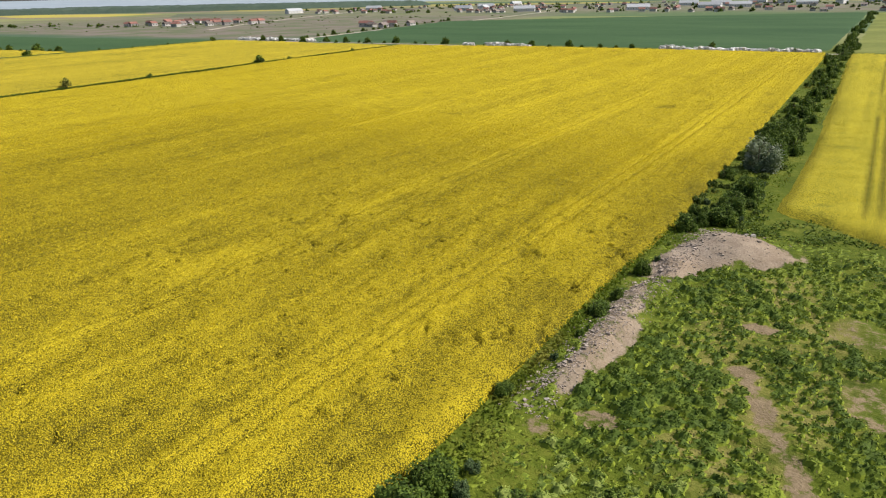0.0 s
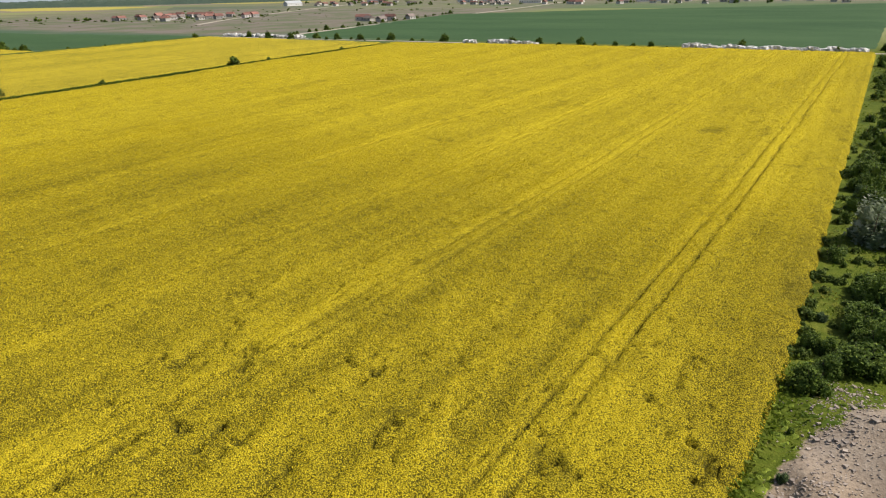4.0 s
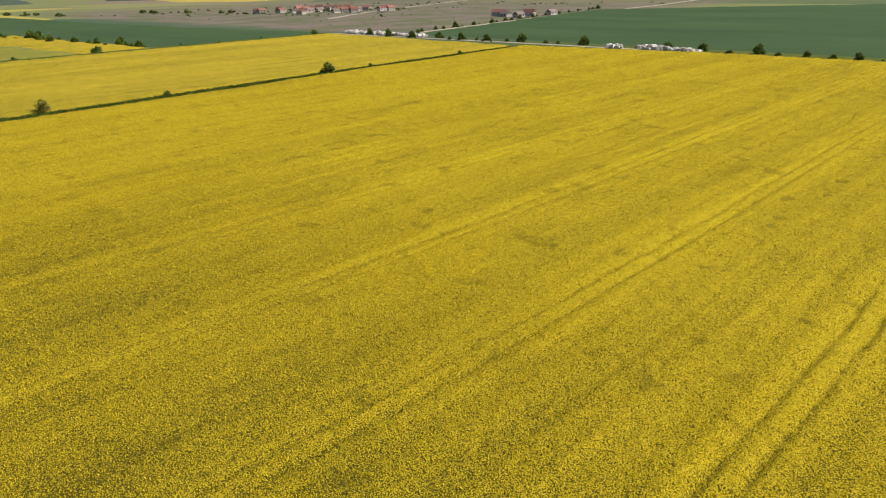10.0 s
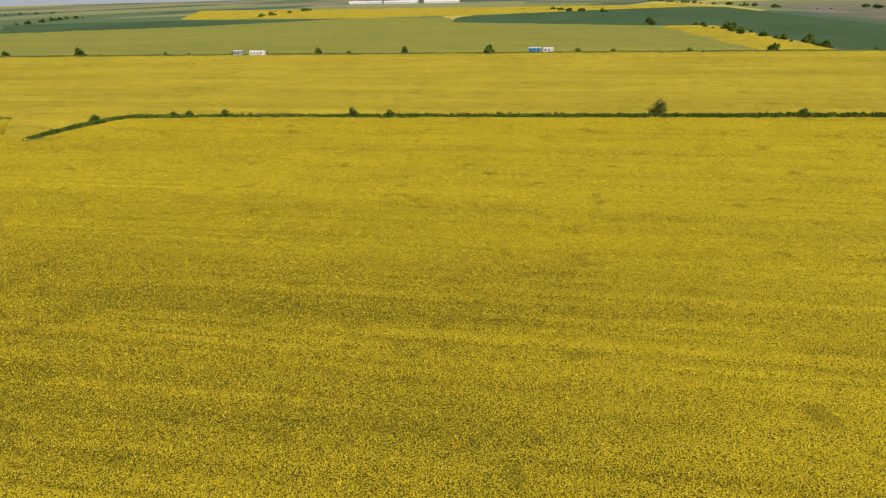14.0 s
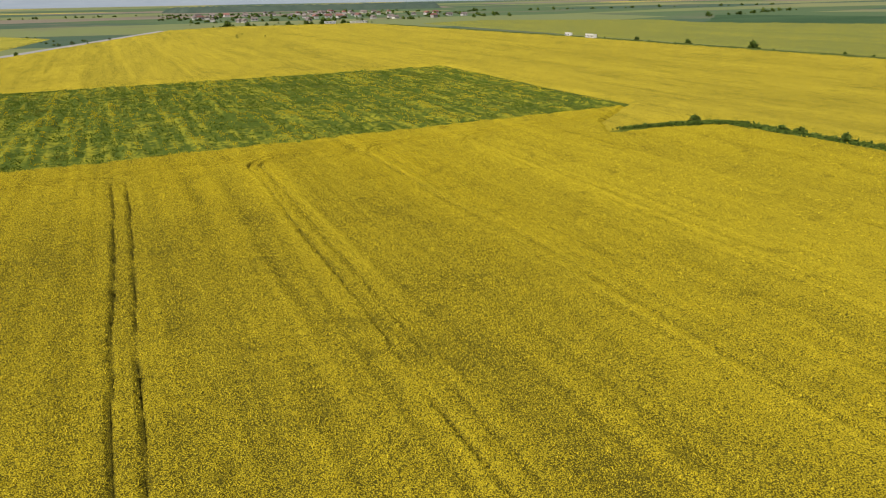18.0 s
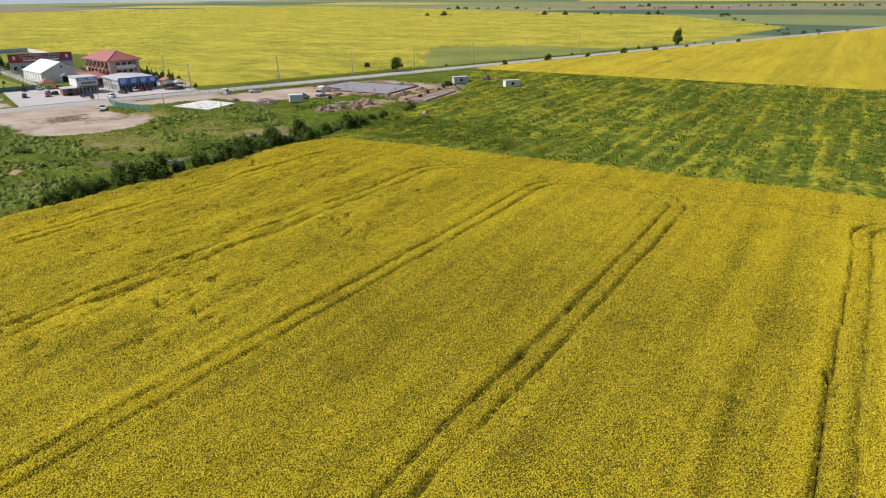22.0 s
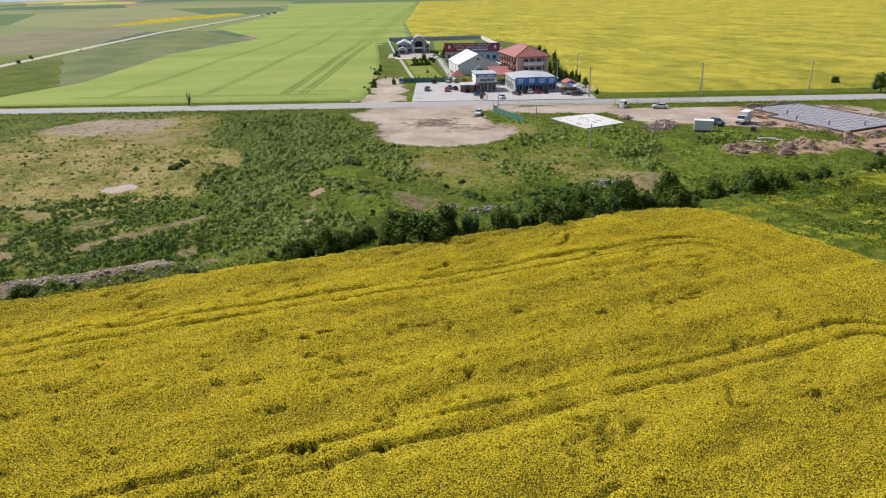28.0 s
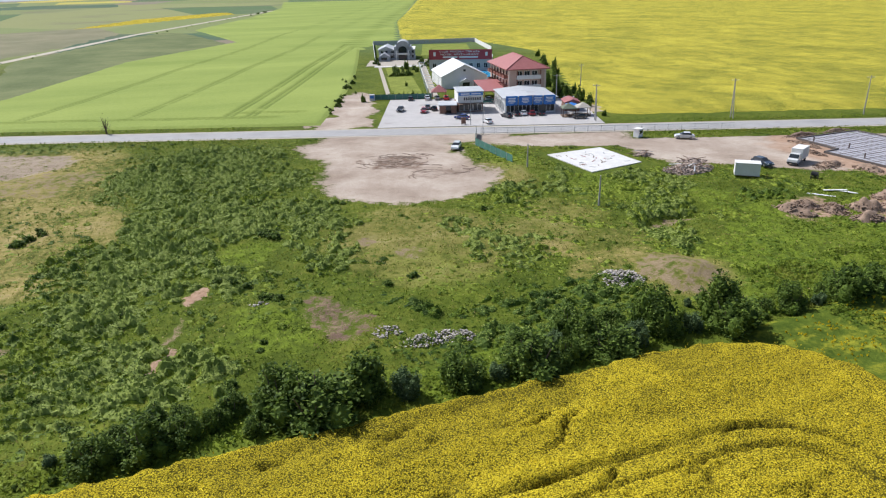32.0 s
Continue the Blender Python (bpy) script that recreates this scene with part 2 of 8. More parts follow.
def waves(x, y, size, seed=1, octaves=1):
    """Smooth noise from 0 to 1 with features of that many metres."""
    total, weight, amp = np.zeros(np.shape(x)), 0.0, 1.0
    for k in range(octaves):
        u, v = x / size, y / size
        iu, iv = np.floor(u), np.floor(v)
        fu, fv = u - iu, v - iv
        fu, fv = fu * fu * (3 - 2 * fu), fv * fv * (3 - 2 * fv)
        a, b = lattice(iu, iv, seed + k), lattice(iu + 1, iv, seed + k)
        c, d = lattice(iu, iv + 1, seed + k), lattice(iu + 1, iv + 1, seed + k)
        total += amp * ((a * (1 - fu) + b * fu) * (1 - fv) + (c * (1 - fu) + d * fu) * fv)
        weight, amp, size = weight + amp, amp * 0.5, size * 0.5
    return total / weight


def smooth(lo, hi, v):
    t = np.clip((v - lo) / (hi - lo), 0, 1)
    return t * t * (3 - 2 * t)


def inside(x, y, poly):
    """Which of the points lie in the polygon."""
    hit = np.zeros(np.shape(x), bool)
    for (ax, ay), (bx, by) in zip(poly, poly[1:] + poly[:1]):
        if ay != by:
            hit ^= ((ay > y) != (by > y)) & (x < (bx - ax) * (y - ay) / (by - ay) + ax)
    return hit


def edge_distance(x, y, poly):
    d = np.full(np.shape(x), 1e9)
    for (ax, ay), (bx, by) in zip(poly, poly[1:] + poly[:1]):
        ex, ey = bx - ax, by - ay
        t = np.clip(((x - ax) * ex + (y - ay) * ey) / (ex * ex + ey * ey), 0, 1)
        d = np.minimum(d, np.hypot(x - ax - t * ex, y - ay - t * ey))
    return d


def spans(*stops):
    """Coordinates along one axis: (from, step), (from, step), ..., to."""
    out = []
    for (a, s), nxt in zip(stops[:-1], stops[1:]):
        b = nxt[0] if isinstance(nxt, tuple) else nxt
        out.append(np.linspace(a, b, max(2, int(round((b - a) / s)) + 1))[:-1])
    return np.concatenate(out + [np.array([stops[-1]], float)])


# ---- helpers for meshes and things ----


def mesh_of(name, verts, faces, material, masks=None, shade=False):
    """A mesh from arrays of corners and of faces, all with the same number of corners."""
    verts, faces = np.asarray(verts, np.float32), np.asarray(faces, np.int32)
    me = bpy.data.meshes.new(name)
    n, k = faces.shape
    me.vertices.add(len(verts))
    me.vertices.foreach_set("co", verts.ravel())
    me.loops.add(n * k)
    me.loops.foreach_set("vertex_index", faces.ravel())
    me.polygons.add(n)
    me.polygons.foreach_set("loop_start", np.arange(0, n * k, k, dtype=np.int32))
    for key, values in (masks or {}).items():
        me.attributes.new(key, "FLOAT", "POINT").data.foreach_set("value", np.asarray(values, np.float32).ravel())
    me.update(calc_edges=True)
    me.validate()
    me.polygons.foreach_set("use_smooth", np.full(n, shade))
    me.materials.append(material)
    return me


def part(name, bm, material, parent, label="", shade=False):
    """Links a bmesh as one mesh under a thing or under a part."""
    me = bpy.data.meshes.new(name)
    bm.to_mesh(me)
    bm.free()
    for p in me.polygons:
        p.use_smooth = shade
    me.materials.append(material)
    ob = new(name, me)
    ob.parent = parent
    if label:
        ob["label"] = label
    return ob


def empty(name, m, label, category, group=""):
    ob = new(name)
    ob.empty_display_size = 0.3
    ob.matrix_world = m
    return tagged(ob, label, category, group)


def solid(*boxes, bevel=0.0):
    """A bmesh of boxes (x0, y0, z0, x1, y1, z1), with softened edges."""
    bm = bmesh.new()
    for x0, y0, z0, x1, y1, z1 in boxes:
        bmesh.ops.create_cube(bm, size=1.0, matrix=Matrix.Translation(((x0 + x1) / 2, (y0 + y1) / 2, (z0 + z1) / 2)) @ Matrix.Diagonal((x1 - x0, y1 - y0, z1 - z0, 1)))
    if bevel:
        bmesh.ops.bevel(bm, geom=bm.edges[:], offset=bevel, segments=1, affect="EDGES")
    return bm


def pieces(name, boxes, material, parent):
    """One part for each box."""
    for box_ in boxes:
        part(name, solid(box_), material, parent)


def hull(points, faces):
    bm = bmesh.new()
    vs = [bm.verts.new(p) for p in points]
    for f in faces:
        bm.faces.new([vs[i] for i in f])
    bmesh.ops.recalc_face_normals(bm, faces=bm.faces[:])
    return bm


def rod(bm, a, b, r0, r1=None, sides=8):
    a, b = Vector(a), Vector(b)
    m = Matrix.Translation((a + b) / 2) @ (b - a).to_track_quat("Z", "Y").to_matrix().to_4x4()
    bmesh.ops.create_cone(bm, cap_ends=True, segments=sides, radius1=r0, radius2=r0 if r1 is None else r1, depth=(b - a).length, matrix=m)
    return bm


UV = pose(96.5, 0, 0, 0, 0, -21.05)      # the frame of the road: x away across it, y along it


def uv(u, v, z=0.0, turn=0.0):
    return UV @ pose(u, v, z, 0, 0, turn)


def uvpoly(pts):
    return [tuple((UV @ Vector((u, v, 0)))[:2]) for u, v in pts]


# ---- the ground: one sheet to the horizon ----
LOT = [(-21.5, -44), (-21, 97), (148, 97), (132, 92), (45, -135), (10, -176), (-3, -140), (-24, -60)]
BIG_BARE = [(79, -30, 9, 24, -21, 1.0), (56, -18, 27, 16, 0, 1.0), (44, -17, 15, 18, 0, 1.0), (70, -18, 13, 19, -20, 1.0), (45, -80, 18, 15, -20, 1.0), (30, -92, 17, 12, 0, 1.0), (22, -112, 27, 21, 0, 1.0), (57, -70, 8, 34, -20, 1.0), (46, -98, 7, 20, -20, 1.0)]
BARE = BIG_BARE + [  # middle, half lengths, turn in degrees, how bare
    (-11.5, 88, 7.5, 5.5, 15, 1.0), (-16.0, 84, 3.0, 4.5, 0, 1.1), (-16.9, 79, 2.9, 7, -14, 1.0), (-18.6, 67, 1.7, 8, 4, 0.75), (-17.5, 56.5, 2.1, 6, -8, 0.8), (-18.0, 49, 1.8, 5, 0, 0.8),
    (2, -69, 5, 7, 20, 0.6), (-3, -82, 6, 12, 10, 0.7), (-9, -106, 8, 17, 4, 1.0), (0, -128, 14, 8, 0, 0.75),
    (-5.5, 66.5, 1.7, 1.2, 0, 0.9), (-5.6, 57.5, 1.5, 1.0, 0, 0.9), (-4.4, 54.5, 0.8, 3.4, 12, 0.72), (-2.8, 51, 1.3, 4.0, 12, 0.75), (-1.3, 47.5, 0.9, 3.0, 18, 0.72), (0.5, 44, 1.5, 5.0, 15, 0.75), (-14, 43.7, 2.2, 1.6, 0, 0.6), (-18, 41, 1.8, 1.5, 0, 0.6),
    (16.3, -1, 1.9, 1.2, 0, 0.68), (9.7, -5.4, 2.6, 3.0, 30, 0.55), (-9.5, -34, 6, 5, 0, 0.62), (-3.5, 8.4, 6.5, 3.4, 10, 0.56), (-8, 5, 3.0, 4.0, 0, 0.42), (7, 22.2, 1.2, 2.6, 60, 0.9), (-7, 26, 1.2, 3.0, 60, 0.8), (-1, 24.5, 1.0, 4.0, 70, 0.55),
    (7.2, -46.7, 2.2, 5, 10, 0.6), (25.5, 54, 3.8, 3.0, 0, 1.4), (90, 60, 12, 18, -20, 0.75), (72, 48, 10, 10, 0, 0.5), (3.5, 70, 3.2, 3.5, 0, 0.45), (4.5, 57, 2.5, 4, 0, 0.48), (13, 66, 5, 2, 30, 0.5),
    (105, -17, 11, 9, -21, 1.1), (122, -25, 17, 7.5, -21, 1.2), (141, -32, 13, 6, -21, 1.0), (92, -88, 7, 12, -20, 0.9),
]
LUSH = [(18, 5.5, 10, 5, -25, 1.0), (30, 3.5, 9, 4, -20, 0.9), (10, 6, 5, 4, 0, 0.9), (-5.4, -0.7, 4, 3, 0, 0.9), (17, -15.4, 4, 2.5, 0, 0.9), (36, 6, 9, 7, 0, 1.0), (62, 18, 24, 20, 0, 1.0), (34, 20, 13, 13, 0, 1.0), (4, 33, 15, 9, 0, 1.0), (-11, 27, 8, 9, 0, 1.0), (9, -44, 14, 5, -15, 0.9), (16, -55, 11, 3.2, -35, 1.0), (9, -66, 4, 9, 10, 0.9), (3, -55, 9, 3, 20, 0.8), (6, -18, 9, 6, 0, 0.6), (-13, -14, 5, 16, 0, 0.8), (0, 80, 12, 9, 0, 0.8), (-9, 60, 5, 12, 0, 0.75), (30, -28, 10, 7, 0, 0.6), (-13, 48, 6, 11, 0, 0.95), (3, 48, 5, 12, -15, 0.9), (20, 29, 14, 10, 0, 1.0), (-9, 73, 8, 11, 0, 0.9), (5, 72, 9, 12, 0, 0.75), (-4, 40, 12, 6, 0, 0.85), (22, -52, 16, 6, -15, 0.9), (34, -44, 9, 6, -20, 0.8), (14, 84, 12, 7, 0, 0.6), (8, 62, 13, 22, 0, 0.75), (-8, 55, 8, 10, 0, 0.9), (-12, -50, 5, 7, 0, 0.5)]
FRESH = [(-4, 16, 6.5, 6, 20, 0.9), (19.5, 15, 4, 4.5, 60, 1.0), (-6, -52, 9, 11, 0, 1.0), (8, -58, 10, 6, 0, 1.0), (26, -46, 9, 5, 0, 0.8), (4, -6, 8, 6, 0, 0.5), (48, -40, 8, 5, 0, 0.8), (-12, -60, 7, 26, 10, 0.8), (-20, 8, 3.4, 40, 0, 0.8)]
DRY = [(60, 62, 45, 30, -20, 0.85), (25, 60, 16, 24, 0, 0.9), (-4, 60, 8, 22, 0, 0.4), (40, 40, 16, 10, 0, 0.8), (14, -8, 16, 14, 0, 0.45), (10, -30, 14, 10, 0, 0.35), (42, -34, 10, 6, 0, 0.5), (-9.5, -34, 6.5, 6, 0, 0.6), (-3, -27, 3, 6, 20, 0.8), (5, -24, 6, 3, 20, 0.7)]


def blobs(x, y, rows, wobble=0.35):
    out = np.zeros(np.shape(x))
    w = waves(x, y, 2.6, 71, 3) - 0.5 + 0.7 * (waves(x, y, 9.0, 75) - 0.5)
    for cx, cy, rx, ry, turn, much in rows:
        c, s = math.cos(radians(turn)), math.sin(radians(turn))
        dx, dy = x - cx, y - cy
        r = np.hypot((c * dx + s * dy) / rx, (-s * dx + c * dy) / ry)
        out = np.maximum(out, much * smooth(1.12, 0.8, r + w * wobble * (0.7 if rx * ry > 150 else 2.2)))
    return out


def bareness(x, y):
    """Bare earth, but for the green verge between the road and the building site."""
    u, v = 0.933 * (x - 96.5) - 0.359 * y, 0.359 * (x - 96.5) + 0.933 * y
    verge = smooth(-12.5, -11, u + 1.5 * waves(x, y, 4.0, 77, 2)) * smooth(-4, -5, u) * smooth(-78, -90, v)
    return blobs(x, y, BARE) * (1 - verge)


def ground_height(x, y):
    lot = inside(x, y, LOT) * smooth(0, 5, edge_distance(x, y, LOT))
    rough = 0.9 * (waves(x, y, 11.0, 5, 3) - 0.45) + 0.55 * (waves(x, y, 2.4, 9, 2) - 0.5)
    flat = np.maximum(blobs(x, y, BIG_BARE, 0.2), smooth(1.5, 1.0, np.maximum(np.abs(x - 42.5) / 9.5, np.abs(y + 55) / 8.5)))
    road = smooth(14, 5, np.abs((x - 96.5) * 0.933 - y * 0.359))
    z = lot * rough * (1 - flat) * (1 - road)
    # the heap of spoil beside the crop, and its tail
    heap = smooth(1.05, 0.1, np.hypot((x + 12) / 8.5, (y - 88.5) / 6.5))
    z = z + heap * (1.5 + 0.4 * waves(x, y, 1.3, 3, 2))
    tail = smooth(2.6, 0.5, np.abs(x + 18.1 - 0.06 * (y - 60) + 2.4 * (waves(x * 0, y, 7.0, 14, 2) - 0.5)) + 1.2 * (waves(x, y, 2.2, 15, 2) - 0.5)) * smooth(42, 47, y) * smooth(86, 80, y)
    z = z + tail * (0.5 + 0.6 * waves(x, y, 1.6, 4, 2))
    z = z + 1.3 * smooth(1.0, 0.0, np.hypot((x + 9.5) / 6.5, (y + 34) / 6.0))
    z = z - 1.1 * smooth(3.0, 0.4, np.abs(x - 8 + 0.2 * (y + 46))) * smooth(-56, -50, y) * smooth(-37, -43, y)
    return z


gx = spans((-4900, 150), (-900, 30), (-60, 3), (-28, 0.6), (100, 1.2), (150, 8), (420, 40), (1000, 160), 4900)
gy = spans((-4900, 150), (-900, 30), (-180, 3), (-130, 0.7), (100, 4), (180, 30), (900, 150), 4900)
GX, GY = np.meshgrid(gx, gy, indexing="ij")
GZ = ground_height(GX, GY)
_idx = np.arange(GX.size).reshape(GX.shape)
_quads = np.stack([_idx[:-1, :-1], _idx[1:, :-1], _idx[1:, 1:], _idx[:-1, 1:]], -1).reshape(-1, 4)
BAREMASK = bareness(GX, GY)
DRYMASK = blobs(GX, GY, DRY)
FRESHMASK = blobs(GX, GY, FRESH, 0.5)


def ground_material():
    m, nt, b = graph("weedy_ground")
    co = objco(nt)
    clump = noise_tex(nt, co, 1.3, 5, 0.65)
    wide = noise_tex(nt, co, 11.0, 5, 0.6)
    fine = noise_tex(nt, co, 0.22, 3, 0.6)
    f = calc(nt, "ADD", calc(nt, "MULTIPLY", wide, 0.5), calc(nt, "MULTIPLY", clump, 0.5))
    grass = ramp(nt, f, [(0.32, (0.040, 0.062, 0.007)), (0.5, (0.090, 0.118, 0.012)), (0.68, (0.17, 0.178, 0.027))])
    straw = ramp(nt, calc(nt, "ADD", calc(nt, "MULTIPLY", wide, 0.6), calc(nt, "MULTIPLY", clump, 0.4)), [(0.36, (0.13, 0.145, 0.03)), (0.48, (0.26, 0.215, 0.065)), (0.56, (0.335, 0.262, 0.10)), (0.68, (0.42, 0.33, 0.18))])
    c = mix(nt, calc(nt, "MULTIPLY", attr(nt, "dry"), step_between(nt, f, 0.3, 0.55)), grass, straw)
    c = mix(nt, calc(nt, "MULTIPLY", attr(nt, "fresh"), step_between(nt, clump, 0.36, 0.66)), c, (0.15, 0.205, 0.018))
    # far off: a patchwork of strips
    far = attr(nt, "far")
    mp = nt.nodes.new("ShaderNodeMapping")
    mp.inputs["Scale"].default_value = (0.0017, 0.0045, 1)
    mp.inputs["Rotation"].default_value = (0, 0, 0.33)
    nt.links.new(co, mp.inputs["Vector"])
    vor = node(nt, "ShaderNodeTexVoronoi", i_Scale=1.0, i_Randomness=0.8)
    nt.links.new(mp.outputs["Vector"], vor.inputs["Vector"])
    sep = nt.nodes.new("ShaderNodeSeparateColor")
    nt.links.new(vor.outputs["Color"], sep.inputs[0])
    strips = ramp(nt, sep.outputs[0], [(0.0, (0.10, 0.15, 0.065)), (0.22, (0.19, 0.22, 0.085)), (0.42, (0.22, 0.185, 0.13)), (0.55, (0.075, 0.12, 0.07)), (0.7, (0.42, 0.36, 0.08)), (0.84, (0.23, 0.24, 0.10))])
    nt.nodes[-1].color_ramp.interpolation = "CONSTANT"
    strips = mix(nt, step_between(nt, noise_tex(nt, co, 160.0, 6), 0.5, 0.75), strips, (0.17, 0.16, 0.10))
    c = mix(nt, far, c, strips)
    scrub = mix(nt, step_between(nt, noise_tex(nt, co, 45.0, 6), 0.4, 0.6), (0.195, 0.165, 0.135), (0.13, 0.145, 0.08))
    c = mix(nt, attr(nt, "scrub"), c, scrub)
    earth = ramp(nt, calc(nt, "ADD", calc(nt, "ADD", calc(nt, "MULTIPLY", wide, 0.5), calc(nt, "MULTIPLY", clump, 0.15)), calc(nt, "MULTIPLY", fine, 0.35)), [(0.38, (0.25, 0.19, 0.145)), (0.5, (0.37, 0.30, 0.24)), (0.62, (0.49, 0.42, 0.35))])
    brown = ramp(nt, calc(nt, "ADD", calc(nt, "MULTIPLY", clump, 0.5), calc(nt, "MULTIPLY", fine, 0.5)), [(0.3, (0.13, 0.095, 0.052)), (0.7, (0.29, 0.22, 0.135))])
    earth = mix(nt, attr(nt, "pale"), brown, earth)
    earth = mix(nt, attr(nt, "clay"), earth, ramp(nt, clump, [(0.3, (0.27, 0.165, 0.105)), (0.7, (0.43, 0.295, 0.205))]))
    ruts = noise_tex(nt, co, 0.7, 5, 0.75, (1.0, 0.35, 1.0))
    earth = mix(nt, calc(nt, "MULTIPLY", attr(nt, "scuff"), step_between(nt, ruts, 0.38, 0.55)), earth, (0.16, 0.105, 0.075))
    barren = step_between(nt, calc(nt, "ADD", attr(nt, "bare"), calc(nt, "ADD", calc(nt, "MULTIPLY", calc(nt, "SUBTRACT", clump, 0.5), 1.9), calc(nt, "MULTIPLY", calc(nt, "SUBTRACT", fine, 0.5), 0.7))), 0.40, 0.74)
    c = mix(nt, barren, c, earth)
    nt.links.new(c, b.inputs["Base Color"])
    b.inputs["Roughness"].default_value = 0.95
    b.inputs["Specular IOR Level"].default_value = 0.1
    rough = calc(nt, "SUBTRACT", 1.0, calc(nt, "MULTIPLY", calc(nt, "MULTIPLY", barren, attr(nt, "pale")), 0.93))
    bumped(nt, b, calc(nt, "MULTIPLY", calc(nt, "ADD", clump, calc(nt, "MULTIPLY", fine, 0.5)), rough), 0.9, 0.25)
    return m


GROUND = ground_material()
_far = smooth(330, 480, np.hypot(GX + 60, GY - 60))
_scrub = smooth(-380, -460, GX) * smooth(385, 420, GY) * smooth(1150, 950, GY) * smooth(-1500, -1100, GX)
_scrub = np.maximum(_scrub, 0.85 * smooth(1040, 1080, GY) * smooth(2300, 1500, GY) * smooth(-1700, -1200, GX) * smooth(900, 500, GX))
ground = tagged(new("ground", mesh_of("ground", np.stack([GX, GY, GZ], -1).reshape(-1, 3), _quads, GROUND,
                                      {"bare": BAREMASK, "clay": blobs(GX, GY, [(18, -108, 34, 17, 0, 0.9), (-9, -106, 9, 18, 4, 1.0), (6, -90, 16, 8, 0, 0.8), (-1, -74, 9, 12, 0, 0.9), (7.2, 22.2, 2.6, 3.6, 0, 1.0), (-7, 26, 2.4, 3.6, 60, 0.9)], 0.5), "scuff": blobs(GX, GY, [(60, -18, 6, 9, 0, 1.0), (66, -24, 3, 4, 0, 0.5), (46, -25, 3.5, 5, 0, 0.6), (-3.5, 8.4, 8, 5, 10, 1.0)], 0.8), "pale": np.maximum(blobs(GX, GY, BIG_BARE + BARE[-4:] + [(25, 53.8, 4.4, 3.6, 0, 1.0), (90, 60, 12, 18, -20, 0.5)]), 0.5 * blobs(GX, GY, BARE[9:15])), "dry": DRYMASK, "fresh": FRESHMASK, "far": _far, "scrub": _scrub}, True)),
                "weedy waste ground with bare earth patches", "ground", kind="structure")

# ---- the crops ----
ROAD_X = 96.5
FIELD_A = [(-34, -33.6), (-28, -31), (-25, -26), (-24, -20), (-23.4, 18), (-22.4, 64), (-20.8, 95), (-21.6, 210), (-23, 393), (-180, 392), (-275, 379), (-272, 300), (-269, 250), (-264.5, 190), (-260.5, 110), (-257.5, 60), (-255, 20), (-251, -3), (-238, -7.5), (-221, -9), (-229, -23), (-252, -40), (-200, -38.6), (-150, -37.0), (-90, -36.2), (-50, -35.0)]
TRAMS = [  # where a pair of wheel tracks meets y = 0, how open its two ruts are, and which way it turns at the headland
    (-37.6, 1.0, 0.9, -1), (-63.8, 1.0, 0.9, -1), (-87.6, 1.0, 0.85, -1), (-111.9, 1.0, 1.0, 1), (-136.6, 0.85, 0.55, -1),
    (-161.8, 0.55, 0.5, -1), (-185.9, 0.45, 0.4, -1), (-210.5, 0.4, 0.4, 1), (-235.0, 0.4, 0.4, -1)]
GAUGE = 1.16
GAPS = [  # holes in the laid crop: middle and length
    (-68.7, 67.7, 1.6), (-51.8, 76.2, 1.7), (-54.6, 63.2, 1.7), (-60.3, 61.2, 1.9), (-57.4, 62.8, 1.5), (-56.8, 60.0, 1.6), (-61.9, 57.6, 1.7), (-62.6, 61.5, 1.6), (-62.9, 40.9, 1.1), (-60.8, 30.4, 1.3),
    (-45.4, 33.6, 1.0), (-45.3, 31.5, 1.1), (-45.2, 43.0, 0.8), (-33.5, 42.5, 0.9), (-70.6, 67.5, 1.4), (-64.1, 31.1, 1.6), (-64.0, 33.4, 1.2), (-64.3, 35.6, 1.2), (-119.5, 108.5, 0.7), (-135.5, 30.0, 1.3), (-134.6, 28.0, 1.1),
    (-54.5, 60.1, 1.5), (-54.3, 58.3, 1.0), (-59.3, 57.6, 1.1), (-59.7, 61.2, 1.5), (-59.2, 66.4, 1.0), (-61.3, 65.1, 0.9), (-50.9, 68.1, 1.1), (-51.9, 70.9, 0.9), (-51.9, 73.5, 0.8), (-61.2, 71.1, 0.8), (-62.3, 54.4, 1.1), (-62.0, 52.2, 1.2),
    (-65.6, 40.9, 1.2), (-47.8, 42.6, 1.1), (-56.4, 52.2, 1.1), (-56.5, 57.5, 1.3), (-50.8, 54.6, 0.9), (-60.5, 42.1, 0.9), (-62.1, 36.7, 1.2), (-67.5, 59.8, 0.7), (-63.4, 66.8, 0.9), (-62.6, 69.9, 1.2), (-75.1, 67.4, 0.8), (-54.4, 70.0, 0.8), (-48.8, 33.8, 1.0), (-56.3, 38.4, 1.1), (-44.2, 35.7, 0.9), (-51.9, 3.7, 0.9), (-49.3, 47.0, 0.8), (-47.7, 25.2, 0.8),
    (-43.8, 52.5, 0.9), (-36.3, 44.7, 1.2), (-36.2, 87.9, 0.8), (-35.6, 75.2, 0.9), (-34.3, 78.5, 0.6), (-60.2, 77.8, 0.8), (-33.2, 37.3, 0.7), (-35.8, 33.2, 0.7), (-94, 108, 0.6), (-47.9, 11.5, 0.7), (-226, -3.5, 2.0), (-231.5, -4.5, 1.5)]


def trench(d, half, width):
    """How deep a pair of wheel tracks presses, by the distance from its middle line."""
    return np.maximum(smooth(width, width * 0.35, np.abs(d - half)), smooth(width, width * 0.35, np.abs(d + half)))


def rut(d, width):
    return smooth(width, width * 0.4, np.abs(d))


